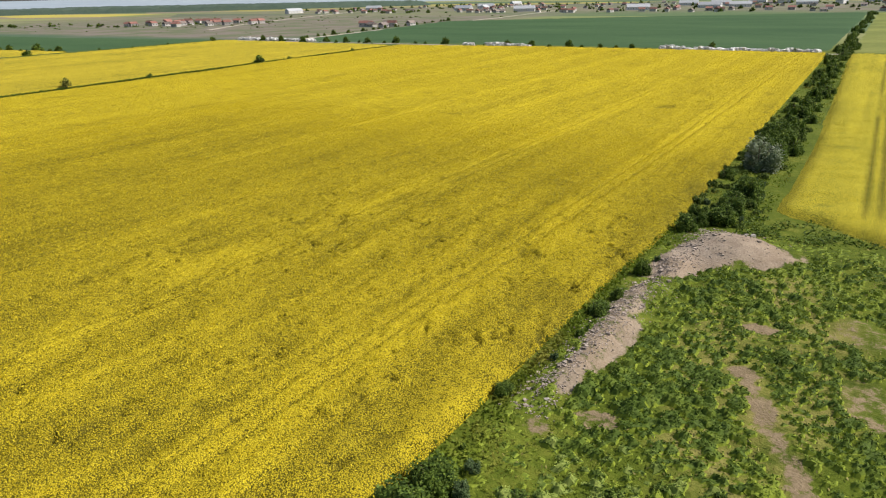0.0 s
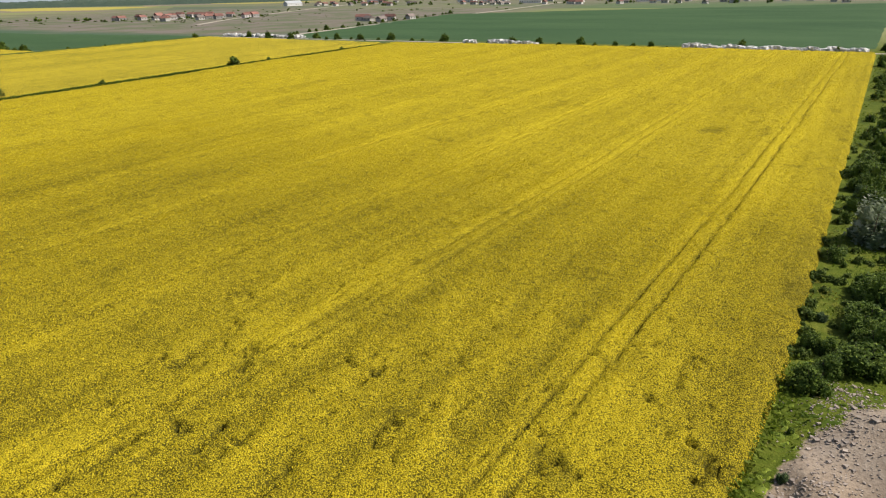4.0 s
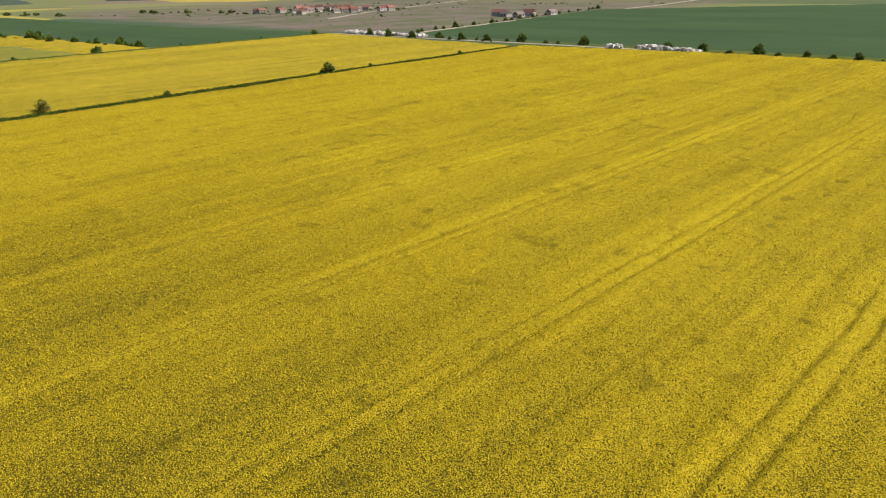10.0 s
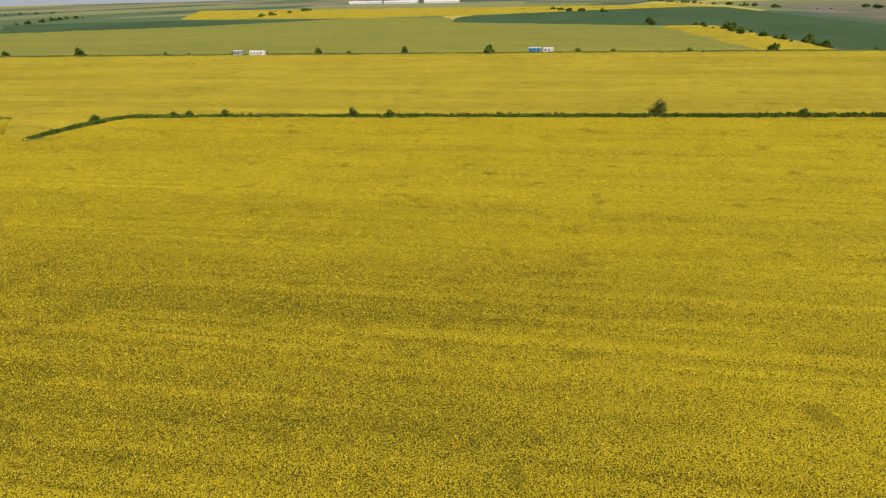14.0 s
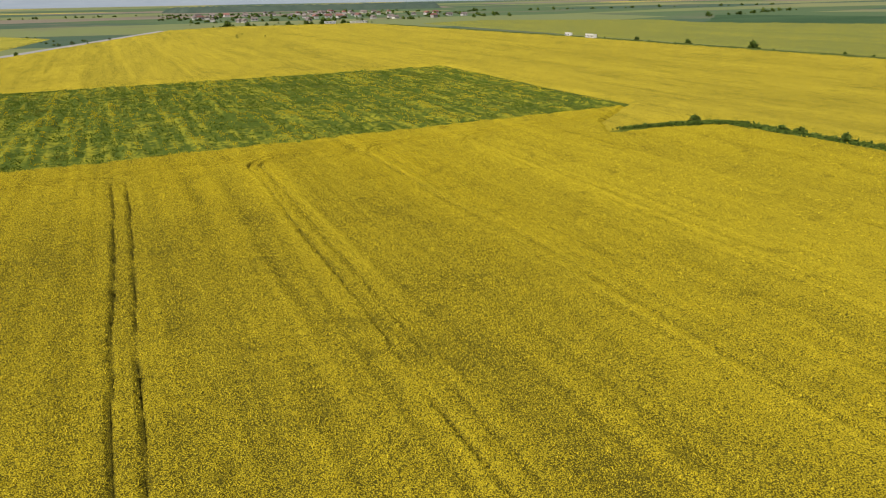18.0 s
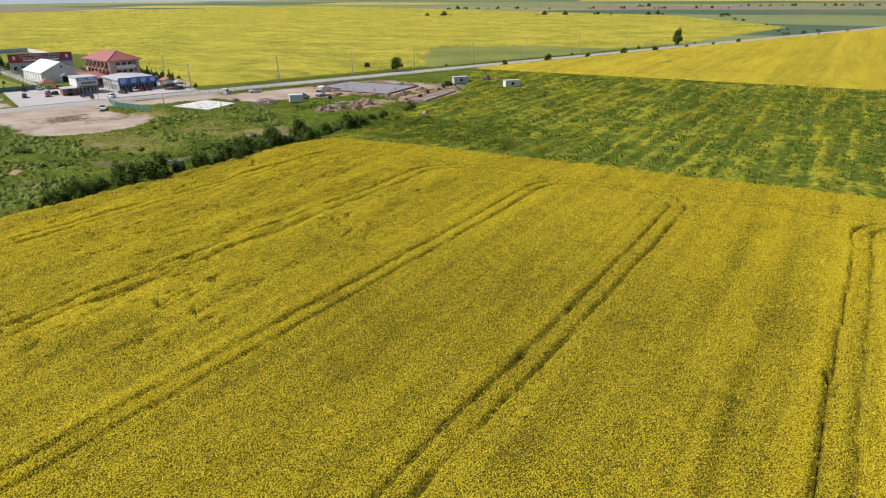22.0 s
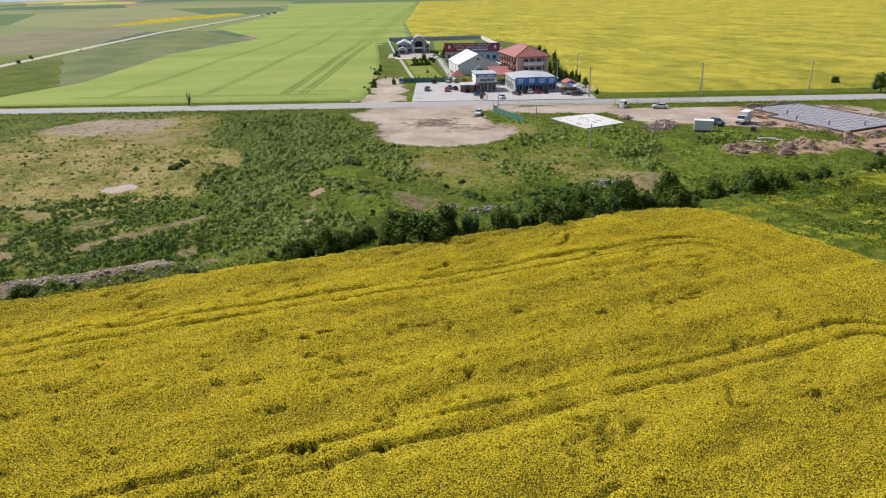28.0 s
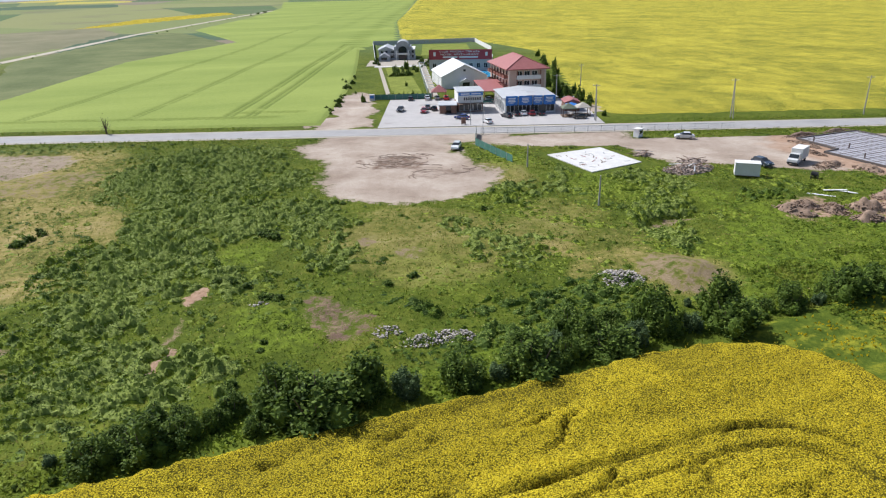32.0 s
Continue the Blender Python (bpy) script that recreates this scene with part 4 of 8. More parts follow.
def plant(kinds, spots, group, rng):
    """Sets shrubs (x, y, scale): the first of each kind is the model itself, the rest are copies."""
    for k, (x, y, s) in enumerate(spots):
        ob, used = kinds[k % len(kinds)]
        z = float(ground_height(np.array([x]), np.array([y]))[0]) - 0.1
        m = at(x, y, rng.uniform(0, 360), s * rng.uniform(0.9, 1.1), s * rng.uniform(0.85, 1.2), z)
        if not used:
            ob.matrix_basis = m
            kinds[k % len(kinds)][1] = True
            done = ob
        else:
            done = copy_thing(ob, m)
        done["group"] = group


prng = random.Random(4)
NEAR = [[make_bush(11 + k, 4.0, 3.2, 3600, 0.125, LEAF if k != 3 else LEAF_PALE, ("dense dark green shrub in the hedge by the crop" if k != 3 else "grey-green leafy shrub in the hedge by the crop"), name="shrub"), False] for k in range(5)]
spots = [(-22.0, 13.8, 1.85), (-19.6, 9.0, 1.45), (-19.0, 16.0, 1.3), (-21.2, 5.6, 0.95), (-19.5, 21.5, 0.75), (-18.0, 24.2, 0.7), (-20.8, 27.0, 0.85), (-21.0, 30.5, 0.7), (-19.5, 33.5, 0.6), (-21.5, 35.5, 0.6), (-18, 29, 0.55), (-21.6, 18.5, 0.75), (-20.2, 24, 0.65), (-19, 31, 0.6), (-21.8, 33, 0.75), (-18.2, 20, 0.65), (-17.4, 26, 0.5),
         (-21.6, 0.5, 0.8), (-22.0, -3.0, 0.85), (-19.8, -1.8, 0.7), (-22.2, -6.5, 0.9), (-20.0, -6.0, 0.8), (-21.8, -10.2, 0.85), (-19.2, -10.0, 0.75), (-17.6, -7.6, 0.6), (-22.2, -14.2, 0.95), (-19.8, -13.8, 0.85), (-17.6, -13.0, 0.7),
         (-21.8, -18.0, 0.85), (-19.4, -17.6, 0.8), (-17.4, -18.0, 0.6), (-21.2, -21.5, 0.7), (-19.2, -21.6, 0.75), (-21.7, -25.0, 0.9), (-19.6, -25.4, 0.75), (-22.6, -28.8, 0.9), (-20.4, -29.4, 0.8), (-17.8, -23.4, 0.55), (-17.2, -28, 0.5),
         (-22.6, -33.5, 0.55), (-21.0, -35.0, 0.6), (-22.2, -37.5, 0.8), (-20.4, -39.0, 0.7), (-22.4, -41.2, 0.85), (-20.6, -43.4, 0.75), (-22.2, -45.0, 0.85), (-21.0, -47.8, 0.75), (-22.4, -50.2, 0.8), (-20.2, -52.0, 0.7), (-22.0, -54.0, 0.75), (-21.4, -57.2, 0.7), (-22.4, -60.4, 0.6), (-20.8, -63.0, 0.7), (-21.8, -66.2, 0.65), (-21.0, -69.6, 0.6), (-21.9, -73.0, 0.55), (-20.6, -76.6, 0.5), (-19.0, -81, 0.4),
         (-14, -86, 0.4), (-9, -92, 0.45), (-9, -100, 0.35), (-7, -108, 0.4), (-6, -117, 0.5), (-3, -125, 0.55), (-4.5, -131, 0.6), (-1.5, -131, 0.45), (1.6, -143, 0.75),
         (-22.3, 43.6, 0.42), (-20.8, 51, 0.3), (-20.4, 56.5, 0.35), (-20.2, 62, 0.35), (-20.0, 66.5, 0.4), (-19.8, 75, 0.4), (-19.4, 80, 0.45), (-19.6, 86, 0.5), (-19, 93.5, 0.55), (-18, 97, 0.5)]
spots = [(x, y, s * (prng.choice((0.65, 0.85, 1.05, 1.3)) if s < 1.2 else 1.0) * (0.8 if 18 < y < 42 else 0.78 if y < -33 else 1.0)) for x, y, s in spots]
plant(NEAR, spots, "shrubs of the hedge by the crop", prng)
LOW = [[make_bush(31 + k, 1.8, 1.0, 420, 0.12, LEAF, "small dark green shrub on the waste ground", name="small_shrub"), False] for k in range(3)]
spots = [(3.4, 14.4, 1.2), (2.4, 13.4, 1.0), (10.3, 19.5, 1.0), (9.3, 18.0, 0.9), (8.0, 16.3, 1.0), (25.0, 11.9, 1.4), (23.6, 11.0, 1.0), (-6.8, 16.0, 0.6), (-8.6, 16.6, 0.6), (6.0, 32.0, 0.8), (5.5, 29.8, 0.8), (37, 44, 1.4), (35, 45, 1.0), (38.5, 42.5, 0.9), (3.2, -30.5, 0.7), (-14, 20, 0.7), (-12, 28, 0.8), (-15.5, 33.0, 0.9), (-10, 36, 0.7), (-4, 40, 0.7)]
for k in range(46):
    x, y = prng.uniform(-16, 62), prng.uniform(-42, 88)
    if blobs(np.array([x]), np.array([y]), BARE)[0] < 0.2:
        spots.append((x, y, prng.uniform(0.35, 0.8)))
plant(LOW, spots, "shrubs on the waste ground", prng)

# the hedge that runs on between the two yellow fields
FAR = [[make_bush(51 + k, 4.4, 3.4, 620, 0.27, LEAF, "dark green shrub of the long hedge between the fields", name="hedge_shrub"), False] for k in range(4)]
spots, close_by = [], []
for k in range(150):
    y = 99 + 300 * (k / 130) ** 1.3 + prng.uniform(-1, 1)
    if y < 175:
        close_by.append((-15.8 + prng.uniform(-4.2, 3.6), y, prng.choice((0.4, 0.5, 0.65, 0.8, 0.95)) * (0.75 if y < 106 else 1.0)))
        continue
    spots.append((-15.6 + prng.uniform(-4.0, 3.6), y, prng.choice((0.5, 0.65, 0.8, 1.0, 1.3))))
for k in range(60):
    spots.append((-18 + prng.uniform(-3.0, 3.5), 404 + 10.5 * k + prng.uniform(-3, 3), prng.uniform(0.7, 1.5)))
plant(FAR, spots, "shrubs of the long hedge", prng)
plant(NEAR, [s for s in close_by if abs(s[1] - 133) > 6.5], "shrubs of the long hedge", prng)
# lower, lighter growth between the taller shrubs
SCRUB = [[make_bush(61 + k, 2.2, 1.3, 420, 0.17, leafy("scrub_leaves", (0.06, 0.095, 0.018), (0.17, 0.225, 0.04), (0.27, 0.31, 0.07), 2.0, 0.35), "low light green scrub at the foot of the hedge", name="low_scrub"), False] for k in range(2)]
spots = [(prng.uniform(-21.3, -11.2), 98 + 102 * (k / 185) ** 1.15 + prng.uniform(-1, 1), prng.choice((0.5, 0.7, 0.9, 1.2, 1.5))) for k in range(185)]
plant(SCRUB, [s for s in spots if math.hypot(s[0] + 16, s[1] - 134.5) > 4.5], "scrub of the long hedge", prng)
may = make_bush(71, 8.0, 6.6, 2600, 0.24, MAY, "hawthorn bush in white blossom standing in the hedge", name="hawthorn")
may.matrix_basis = at(-16.0, 134.5, 20)
plant([[may, True]], [(-14.8, 141, 0.55)], "hawthorns", prng)

# the ditch between the yellow fields, and the far field edges
DITCH = [[make_bush(81 + k, 5.0, 3.4, 420, 0.36, LEAF, "dark green bush on the ditch between yellow fields", name="field_bush", lobes=10), False] for k in range(3)]
spots = [(-274, 253, 1.7), (-270.5, 184.5, 0.85), (-271, 222, 0.3), (-259.5, 8, 0.45), (-259, 3.5, 0.5), (-258, -2, 0.4), (-260, 12, 0.4), (-257, -5, 0.4), (-259, 16, 0.35), (-259, 24, 0.5), (-260.5, 37, 0.4), (-261.5, 49, 0.4), (-262.5, 62, 0.6), (-262, 65, 0.5), (-263.5, 70, 0.7), (-264, 72.5, 0.5), (-265, 83, 0.6), (-266, 91, 0.5), (-267, 103, 0.3), (-268.5, 166, 0.35), (-272, 203, 0.3), (-275, 275, 0.4), (-277, 300, 0.5), (-279, 318, 0.6), (-280, 335, 0.4), (-281, 352, 0.5), (-246, -12.5, 0.4), (-250, -11, 0.5), (-254, -8, 0.5), (-240, -12.5, 0.35), (-235, -13, 0.3), (-243, -13, 0.45)]
for k in range(30):
    y = prng.uniform(-10, 370)
    spots.append((-262 - (y - 50) * 0.058 + prng.uniform(-0.8, 0.8), y, prng.uniform(0.12, 0.28)))
for k in range(44):
    spots.append((-455 + prng.uniform(-3, 3), -330 + 16.5 * k + prng.uniform(-7, 7), prng.choice((0.5, 0.7, 0.9, 1.2)) * 0.9))
for k in range(58):
    spots.append((-25 - 7.1 * k + prng.uniform(-3, 3), 402 + prng.uniform(-3, 4) + (0 if k < 40 else -6), prng.choice((0.4, 0.55, 0.8, 0.9))))
for k in range(34):
    spots.append((-470 - 9 * k + prng.uniform(-3, 3), 262 - 1.0 * k + prng.uniform(-8, 4) if k < 28 else 200, prng.choice((0.7, 1.0, 1.3))))
for k in range(40):
    spots.append((-408 - 0.22 * 9.0 * k + prng.uniform(-2, 2), 425 + 9.0 * k, prng.choice((0.5, 0.7, 1.0))))
for k in range(24):
    y = -186 - 9 * k
    spots.append((roadside(y, -7.5 if k % 3 else 9), y + prng.uniform(-3, 3), prng.choice((0.35, 0.5, 0.7))))
for k in range(26):
    spots.append((-232 - 8 * k, -742 + prng.uniform(-8, 5), prng.choice((0.8, 1.2, 1.6))))
plant(DITCH, spots, "bushes on the field edges", prng)
PALE = make_bush(91, 4.4, 4.6, 520, 0.3, leafy("fresh_leaves", (0.12, 0.14, 0.03), (0.25, 0.26, 0.06), size=2.0), "slim young tree with yellowish leaves on the ditch", "tree", "young_tree", 1.0, dense=False)
PALE.matrix_basis = at(-271.5, 147.5)
TREE = make_bush(95, 7.0, 11.0, 1100, 0.42, LEAF, "tall green tree beside the country road", "tree", "tree", 2.4)
TREE.matrix_basis = at(-31.8, -357.7)
ROUND = make_bush(96, 6.0, 6.5, 900, 0.34, LEAF, "round green tree beside the country road", "tree", "tree", 1.6)
ROUND.matrix_basis = at(42.5, -160.5)
copy_thing(ROUND, at(60, -162, 40, 0.5))
BARETREE = make_bush(97, 3.2, 6.0, 170, 0.16, leafy("sparse_leaves", (0.07, 0.08, 0.04), (0.14, 0.14, 0.07), size=2.0), "thin half-bare young tree on the road verge", "tree", "young_tree", 0.8, dense=False)
BARETREE.matrix_basis = at(117.5, 39.5)

# weeds and grass of the waste ground
wrng = np.random.default_rng(7)


def scatter(n, x0, x1, y0, y1):
    return wrng.uniform(x0, x1, n), wrng.uniform(y0, y1, n)


def free(x, y, bare_limit=0.3):
    return inside(x, y, LOT) & (bareness(x, y) < bare_limit) & ~((x > 32.5) & (x < 52.5) & (y > -63.5) & (y < -46.5)) & (np.abs((x - 96.5) * 0.933 - y * 0.359) > 6.5)


def weed_material():
    """Nettles, thistles and mugwort: each clump has its own green."""
    m, nt, b = graph("tall_weeds")
    co = objco(nt)
    f = calc(nt, "ADD", calc(nt, "MULTIPLY", rand(nt, True), 0.5), calc(nt, "MULTIPLY", noise_tex(nt, co, 0.35, 4, 0.65), 0.5))
    deep = ramp(nt, f, [(0.3, (0.038, 0.070, 0.011)), (0.75, (0.115, 0.17, 0.027))])
    sage = ramp(nt, f, [(0.28, (0.10, 0.155, 0.028)), (0.5, (0.205, 0.27, 0.052)), (0.75, (0.34, 0.39, 0.095))])
    lime = ramp(nt, f, [(0.3, (0.11, 0.165, 0.018)), (0.75, (0.31, 0.37, 0.045))])
    tone = attr(nt, "tone")
    c = mix(nt, step_between(nt, tone, 0.45, 0.55), mix(nt, step_between(nt, tone, 0.37, 0.45), lime, deep), sage)
    nt.links.new(c, b.inputs["Base Color"])
    b.inputs["Roughness"].default_value = 0.6
    b.inputs["Specular IOR Level"].default_value = 0.08
    t = nt.nodes.new("ShaderNodeBsdfTranslucent")
    nt.links.new(c, t.inputs["Color"])
    s = node(nt, "ShaderNodeMixShader", i_Fac=0.26)
    nt.links.new(b.outputs[0], s.inputs[1])
    nt.links.new(t.outputs[0], s.inputs[2])
    nt.links.new(s.outputs[0], nt.nodes["Material Output"].inputs["Surface"])
    return m


# tall weeds: heaps of leaves, pressed against one another in drifts
WEED = weed_material()
lx, ly = scatter(160000, -21, 118, -138, 96)
fresh = blobs(lx, ly, FRESH, 0.4)
lush = np.clip(blobs(lx, ly, LUSH, 0.6) - 0.6 * fresh, 0, 1)
dens = smooth(0.36, 0.7, 0.8 * waves(lx, ly, 5.5, 101, 3) + 0.1 + 0.16 * lush + 0.2 * smooth(34, 44, ly)) * (0.6 + 0.4 * lush) * (1 - 0.7 * blobs(lx, ly, DRY) * (1 - lush))
ok = free(lx, ly) & (wrng.uniform(size=lx.size) < dens * 0.6)
lx, ly, lush, fresh = lx[ok], ly[ok], lush[ok], fresh[ok]
lr = 0.2 + 0.72 * wrng.uniform(size=lx.size) ** 2.2 * (0.3 + 1.3 * waves(lx, ly, 8.0, 105, 2)) * (0.6 + 0.4 * lush) * (1 - 0.35 * smooth(32, 42, ly))
lh = lr * wrng.uniform(0.3, 1.0, lx.size) * (0.62 + 0.5 * lush) + 0.1 * lush
ltone = 0.62 * waves(lx, ly, 9.0, 107, 3) + 0.38 * wrng.uniform(size=lx.size)
ltone = ltone + 0.1 * smooth(40, 32, ly) + 0.07 * smooth(18, 45, lx)
ltone = ltone + (0.36 - ltone) * 0.8 * (1 - lush)
ltone = ltone + (0.3 - ltone) * 0.8 * fresh
ltone = ltone + (0.412 - ltone) * 0.85 * smooth(34, 44, ly)
STEP = 0.28
hx, hy = np.arange(-23, 120, STEP), np.arange(-140, 98, STEP)
heap_h, heap_t = np.zeros((hx.size, hy.size)), np.zeros((hx.size, hy.size))
for cx, cy, r, h, tn in zip(lx, ly, lr, lh, ltone):
    i0, i1 = int((cx - r + 23) / STEP) + 1, int((cx + r + 23) / STEP) + 1
    j0, j1 = int((cy - r + 140) / STEP) + 1, int((cy + r + 140) / STEP) + 1
    q = 1 - ((hx[i0:i1, None] - cx) ** 2 + (hy[None, j0:j1] - cy) ** 2) / (r * r)
    dome = h * np.sqrt(np.clip(q, 0, 1))
    top = dome > heap_h[i0:i1, j0:j1]
    heap_h[i0:i1, j0:j1][top] = dome[top]
    heap_t[i0:i1, j0:j1][q > 0] = np.where(top, tn, heap_t[i0:i1, j0:j1])[q > 0]
HX, HY = np.meshgrid(hx, hy, indexing="ij")
leafy_top = heap_h > 0
heap_h = heap_h * wrng.uniform(0.55, 1.2, heap_h.shape)
HZ = ground_height(HX, HY) + np.where(leafy_top, heap_h, -0.12)
keep = leafy_top[:-1, :-1] | leafy_top[1:, :-1] | leafy_top[:-1, 1:] | leafy_top[1:, 1:]
_idx = np.arange(HX.size).reshape(HX.shape)
used, inv = np.unique(np.stack([_idx[:-1, :-1], _idx[1:, :-1], _idx[1:, 1:], _idx[:-1, 1:]], -1)[keep], return_inverse=True)
verts = np.stack([HX, HY, HZ], -1).reshape(-1, 3)[used]
ci, cj = np.nonzero(heap_h > 0.12)
pick = wrng.integers(0, ci.size, 190000)
ci, cj = ci[pick], cj[pick]
pts = np.stack([hx[ci], hy[cj], HZ[ci, cj]], 1) + wrng.uniform(-1, 1, (ci.size, 3)) * (0.5 * STEP, 0.5 * STEP, 0.09) + (0, 0, 0.05)
v, f = blades(wrng, pts, 0.105, 0.5, 0.5, 0.9)
tagged(new("tall_weeds", mesh_of("tall_weeds", np.concatenate([verts, v]), np.concatenate([inv.reshape(-1, 4), f + len(verts)]), WEED,
                                 {"tone": np.concatenate([heap_t.ravel()[used], np.repeat(heap_t[ci, cj], 4)])})),
       "dark green nettles and sage tall weeds in dense clumps", "weeds", kind="stuff")
for nm, mt, lab, n, tall, dry in (("grass", GRASS, "rough green grass on the waste ground", 230000, 0.24, 0), ("dry_grass", STRAWGRASS, "straw-coloured dry grass on the waste ground", 80000, 0.26, 1)):
    x, y = scatter(n, -22, 118, -140, 97)
    dm = blobs(x, y, DRY)
    ok = free(x, y, 0.45) & ((wrng.uniform(size=n) < 0.2 + dm) if dry else (wrng.uniform(size=n) > np.maximum(dm * 0.9, 0.85 * smooth(36, 44, y))))
    x, y = x[ok], y[ok]
    v, f = blades(wrng, np.stack([x, y, ground_height(x, y) + wrng.uniform(0.02, 1.3 * tall, x.size)], 1), 0.15, 0.9, 0.36, 1.3)
    tagged(new(nm, mesh_of(nm, v, f, mt)), lab, "grass", kind="stuff")
# grass along the hedge foot, the ditch and the road verges
n = 22000
y = wrng.uniform(-44, 400, n) ** 1.0
x = np.where(y < 97, np.where((y > 42) & (y < 84), -21.9 + wrng.normal(size=n) * 0.5, -21.5 + wrng.normal(size=n) * 1.3), -16 + wrng.uniform(-6, 6, n))
keep = (y < 97) | (waves(x, y, 6.0, 109, 2) > 0.52)
x, y = x[keep], y[keep]
x2, y2 = -261.5 + wrng.normal(size=9000) * 1.3, wrng.uniform(-20, 376, 9000)
x2 = x2 - (y2 - 50) * 0.058
y3 = wrng.uniform(-340, 120, 16000)
side = np.where(wrng.uniform(size=16000) < 0.5, -1, 1)
x3 = 96.5 + 0.385 * y3 + side * wrng.uniform(5.6, 9.5, 16000)
ok3 = (bareness(x3, y3) < 0.2) & ~((y3 > -95) & (y3 < 5) & (side > 0)) & ~((y3 > -60) & (y3 < 5))
x, y = np.concatenate([x, x2, x3[ok3]]), np.concatenate([y, y2, y3[ok3]])
v, f = blades(wrng, np.stack([x, y, ground_height(x, y) + wrng.uniform(0, 0.45, x.size)], 1), 0.24, 0.9, 0.35, 1.1)
tagged(new("verge_grass", mesh_of("verge_grass", v, f, GRASS)), "tall green grass along hedge, ditch and road", "grass", kind="stuff")

y2 = np.where(wrng.uniform(size=12000) < 0.16, wrng.uniform(-14, -3, 12000), wrng.uniform(-8, 376, 12000))
x2 = np.interp(y2, [-14, -12, -9, -3, 36, 105, 190, 300, 376], [-229, -242, -252, -257, -260.5, -264.5, -270, -276, -278]) + wrng.normal(size=12000) * 1.6
v, f = upright(wrng, np.stack([x2, y2, np.zeros(12000)], 1), 0.3, 0.7)
tagged(new("ditch_reeds", mesh_of("ditch_reeds", v, f, LEAF)), "tall dark green reeds and weeds filling the ditch", "reeds", kind="stuff")

# flower heads standing out of the rapeseed


def heads(rng, pts, size, tall):
    """One standing, leaning flower head on each point."""
    n = len(pts)
    t = rng.uniform(0, 2 * math.pi, n)
    s = size * rng.uniform(0.6, 1.4, n)
    h = tall * rng.uniform(0.5, 1.5, n)
    d = np.stack([np.cos(t) * s, np.sin(t) * s, rng.normal(size=n) * 0.3 * s], 1)
    tip = np.stack([rng.normal(size=n) * 0.6 * h, rng.normal(size=n) * 0.6 * h, h], 1)
    v = np.stack([pts, pts + 0.6 * tip + d, pts + tip, pts + 0.6 * tip - d], 1).reshape(-1, 3)
    return v, np.arange(4 * n).reshape(-1, 4)


for x0, x1, y0, y1, n, sz, tall in ((-190, -21, -40, 165, 900000, 0.05, 0.15), (-284, -21, -44, 396, 160000, 0.11, 0.2)):
    x, y = scatter(n, x0, x1, y0, y1)
    close = smooth(165, 135, y) * smooth(-190, -160, x)
    ok = inside(x, y, FIELD_A) & (wrng.uniform(size=n) < (close if sz < 0.07 else 1 - close))
    x, y = x[ok], y[ok]
    rim = edge_distance(x, y, FIELD_A)
    z, low, head = rape_height(x, y)
    ok = (rim > 0.9) & (low < 0.25) & (wrng.uniform(size=x.size) < (0.5 + 0.4 * head) * (0.5 + 0.5 * smooth(1, 14, rim)) * (1 - 0.7 * smooth(7, 1, rim) * (x > -45)) * (0.45 + 0.8 * waves(x, y * 0.05, 3.4, 19, 2)))
    x, y, z = x[ok], y[ok], z[ok]
    v, f = heads(wrng, np.stack([x, y, z - 0.06], 1), sz, tall)
    tagged(new("rapeseed_flowers", mesh_of("rapeseed_flowers", v, f, BLOSSOM)), "bright yellow rapeseed flower heads above the crop", "flowers", kind="stuff")

# rank grass at the corner between crop, hedge and patch
x, y = scatter(26000, -70, -12, -66, -40)
ok = (waves(x, y, 3.0, 111, 3) > 0.42) & ~inside(x, y, FIELD_A)
x, y = x[ok], y[ok]
v, f = blades(wrng, np.stack([x, y, np.where(inside(x, y, PATCH), patch_height(x, y)[0] * smooth(0, 2, edge_distance(x, y, PATCH)), ground_height(x, y)) + wrng.uniform(-0.05, 0.32, x.size)], 1), 0.2, 0.6, 0.4, 0.8)
tagged(new("rank_grass", mesh_of("rank_grass", v, f, GRASS)), "rank green grass at the corner of the crop", "grass", kind="stuff")

x, y = scatter(9000, -13, 40, 95, 109)
ok = (waves(x, y, 3.0, 113, 3) > 0.4) & ~inside(x, y, FIELD_C)
x, y = x[ok], y[ok]
v, f = blades(wrng, np.stack([x, y, ground_height(x, y) + wrng.uniform(0.0, 0.5, x.size)], 1), 0.24, 0.6, 0.4, 0.8)
tagged(new("rank_grass", mesh_of("rank_grass", v, f, LEAF)), "rank dark grass between spoil heap and crop", "grass", kind="stuff")

# scattered flowering plants in the weedy patch
x, y = scatter(85000, -258, 12, -182, -30)
keep = inside(x, y, PATCH) & (edge_distance(x, y, PATCH) > 1)
x, y = x[keep], y[keep]
rowy = waves(x, y * 0.07, 1.7, 91, 2) * 0.45 + 0.25 * waves(x, y, 14.0, 93, 2) + 0.3 * waves(x, y, 2.4, 94)
for nm, mt, lab, mask, tall in (("stray_rapeseed", BLOSSOM, "stray yellow rapeseed plants among weeds", rowy + 0.05 * smooth(-95, -55, y) * -1 > 0.55, 0.3), ("patch_weeds", GRASS, "green weeds filling the thin crop", rowy < 0.46, 0.4)):
    v, f = upright(wrng, np.stack([x[mask], y[mask], patch_height(x[mask], y[mask])[0] - 0.15], 1), 0.12, tall)
    tagged(new(nm, mesh_of(nm, v, f, mt)), lab, "weeds", kind="stuff")

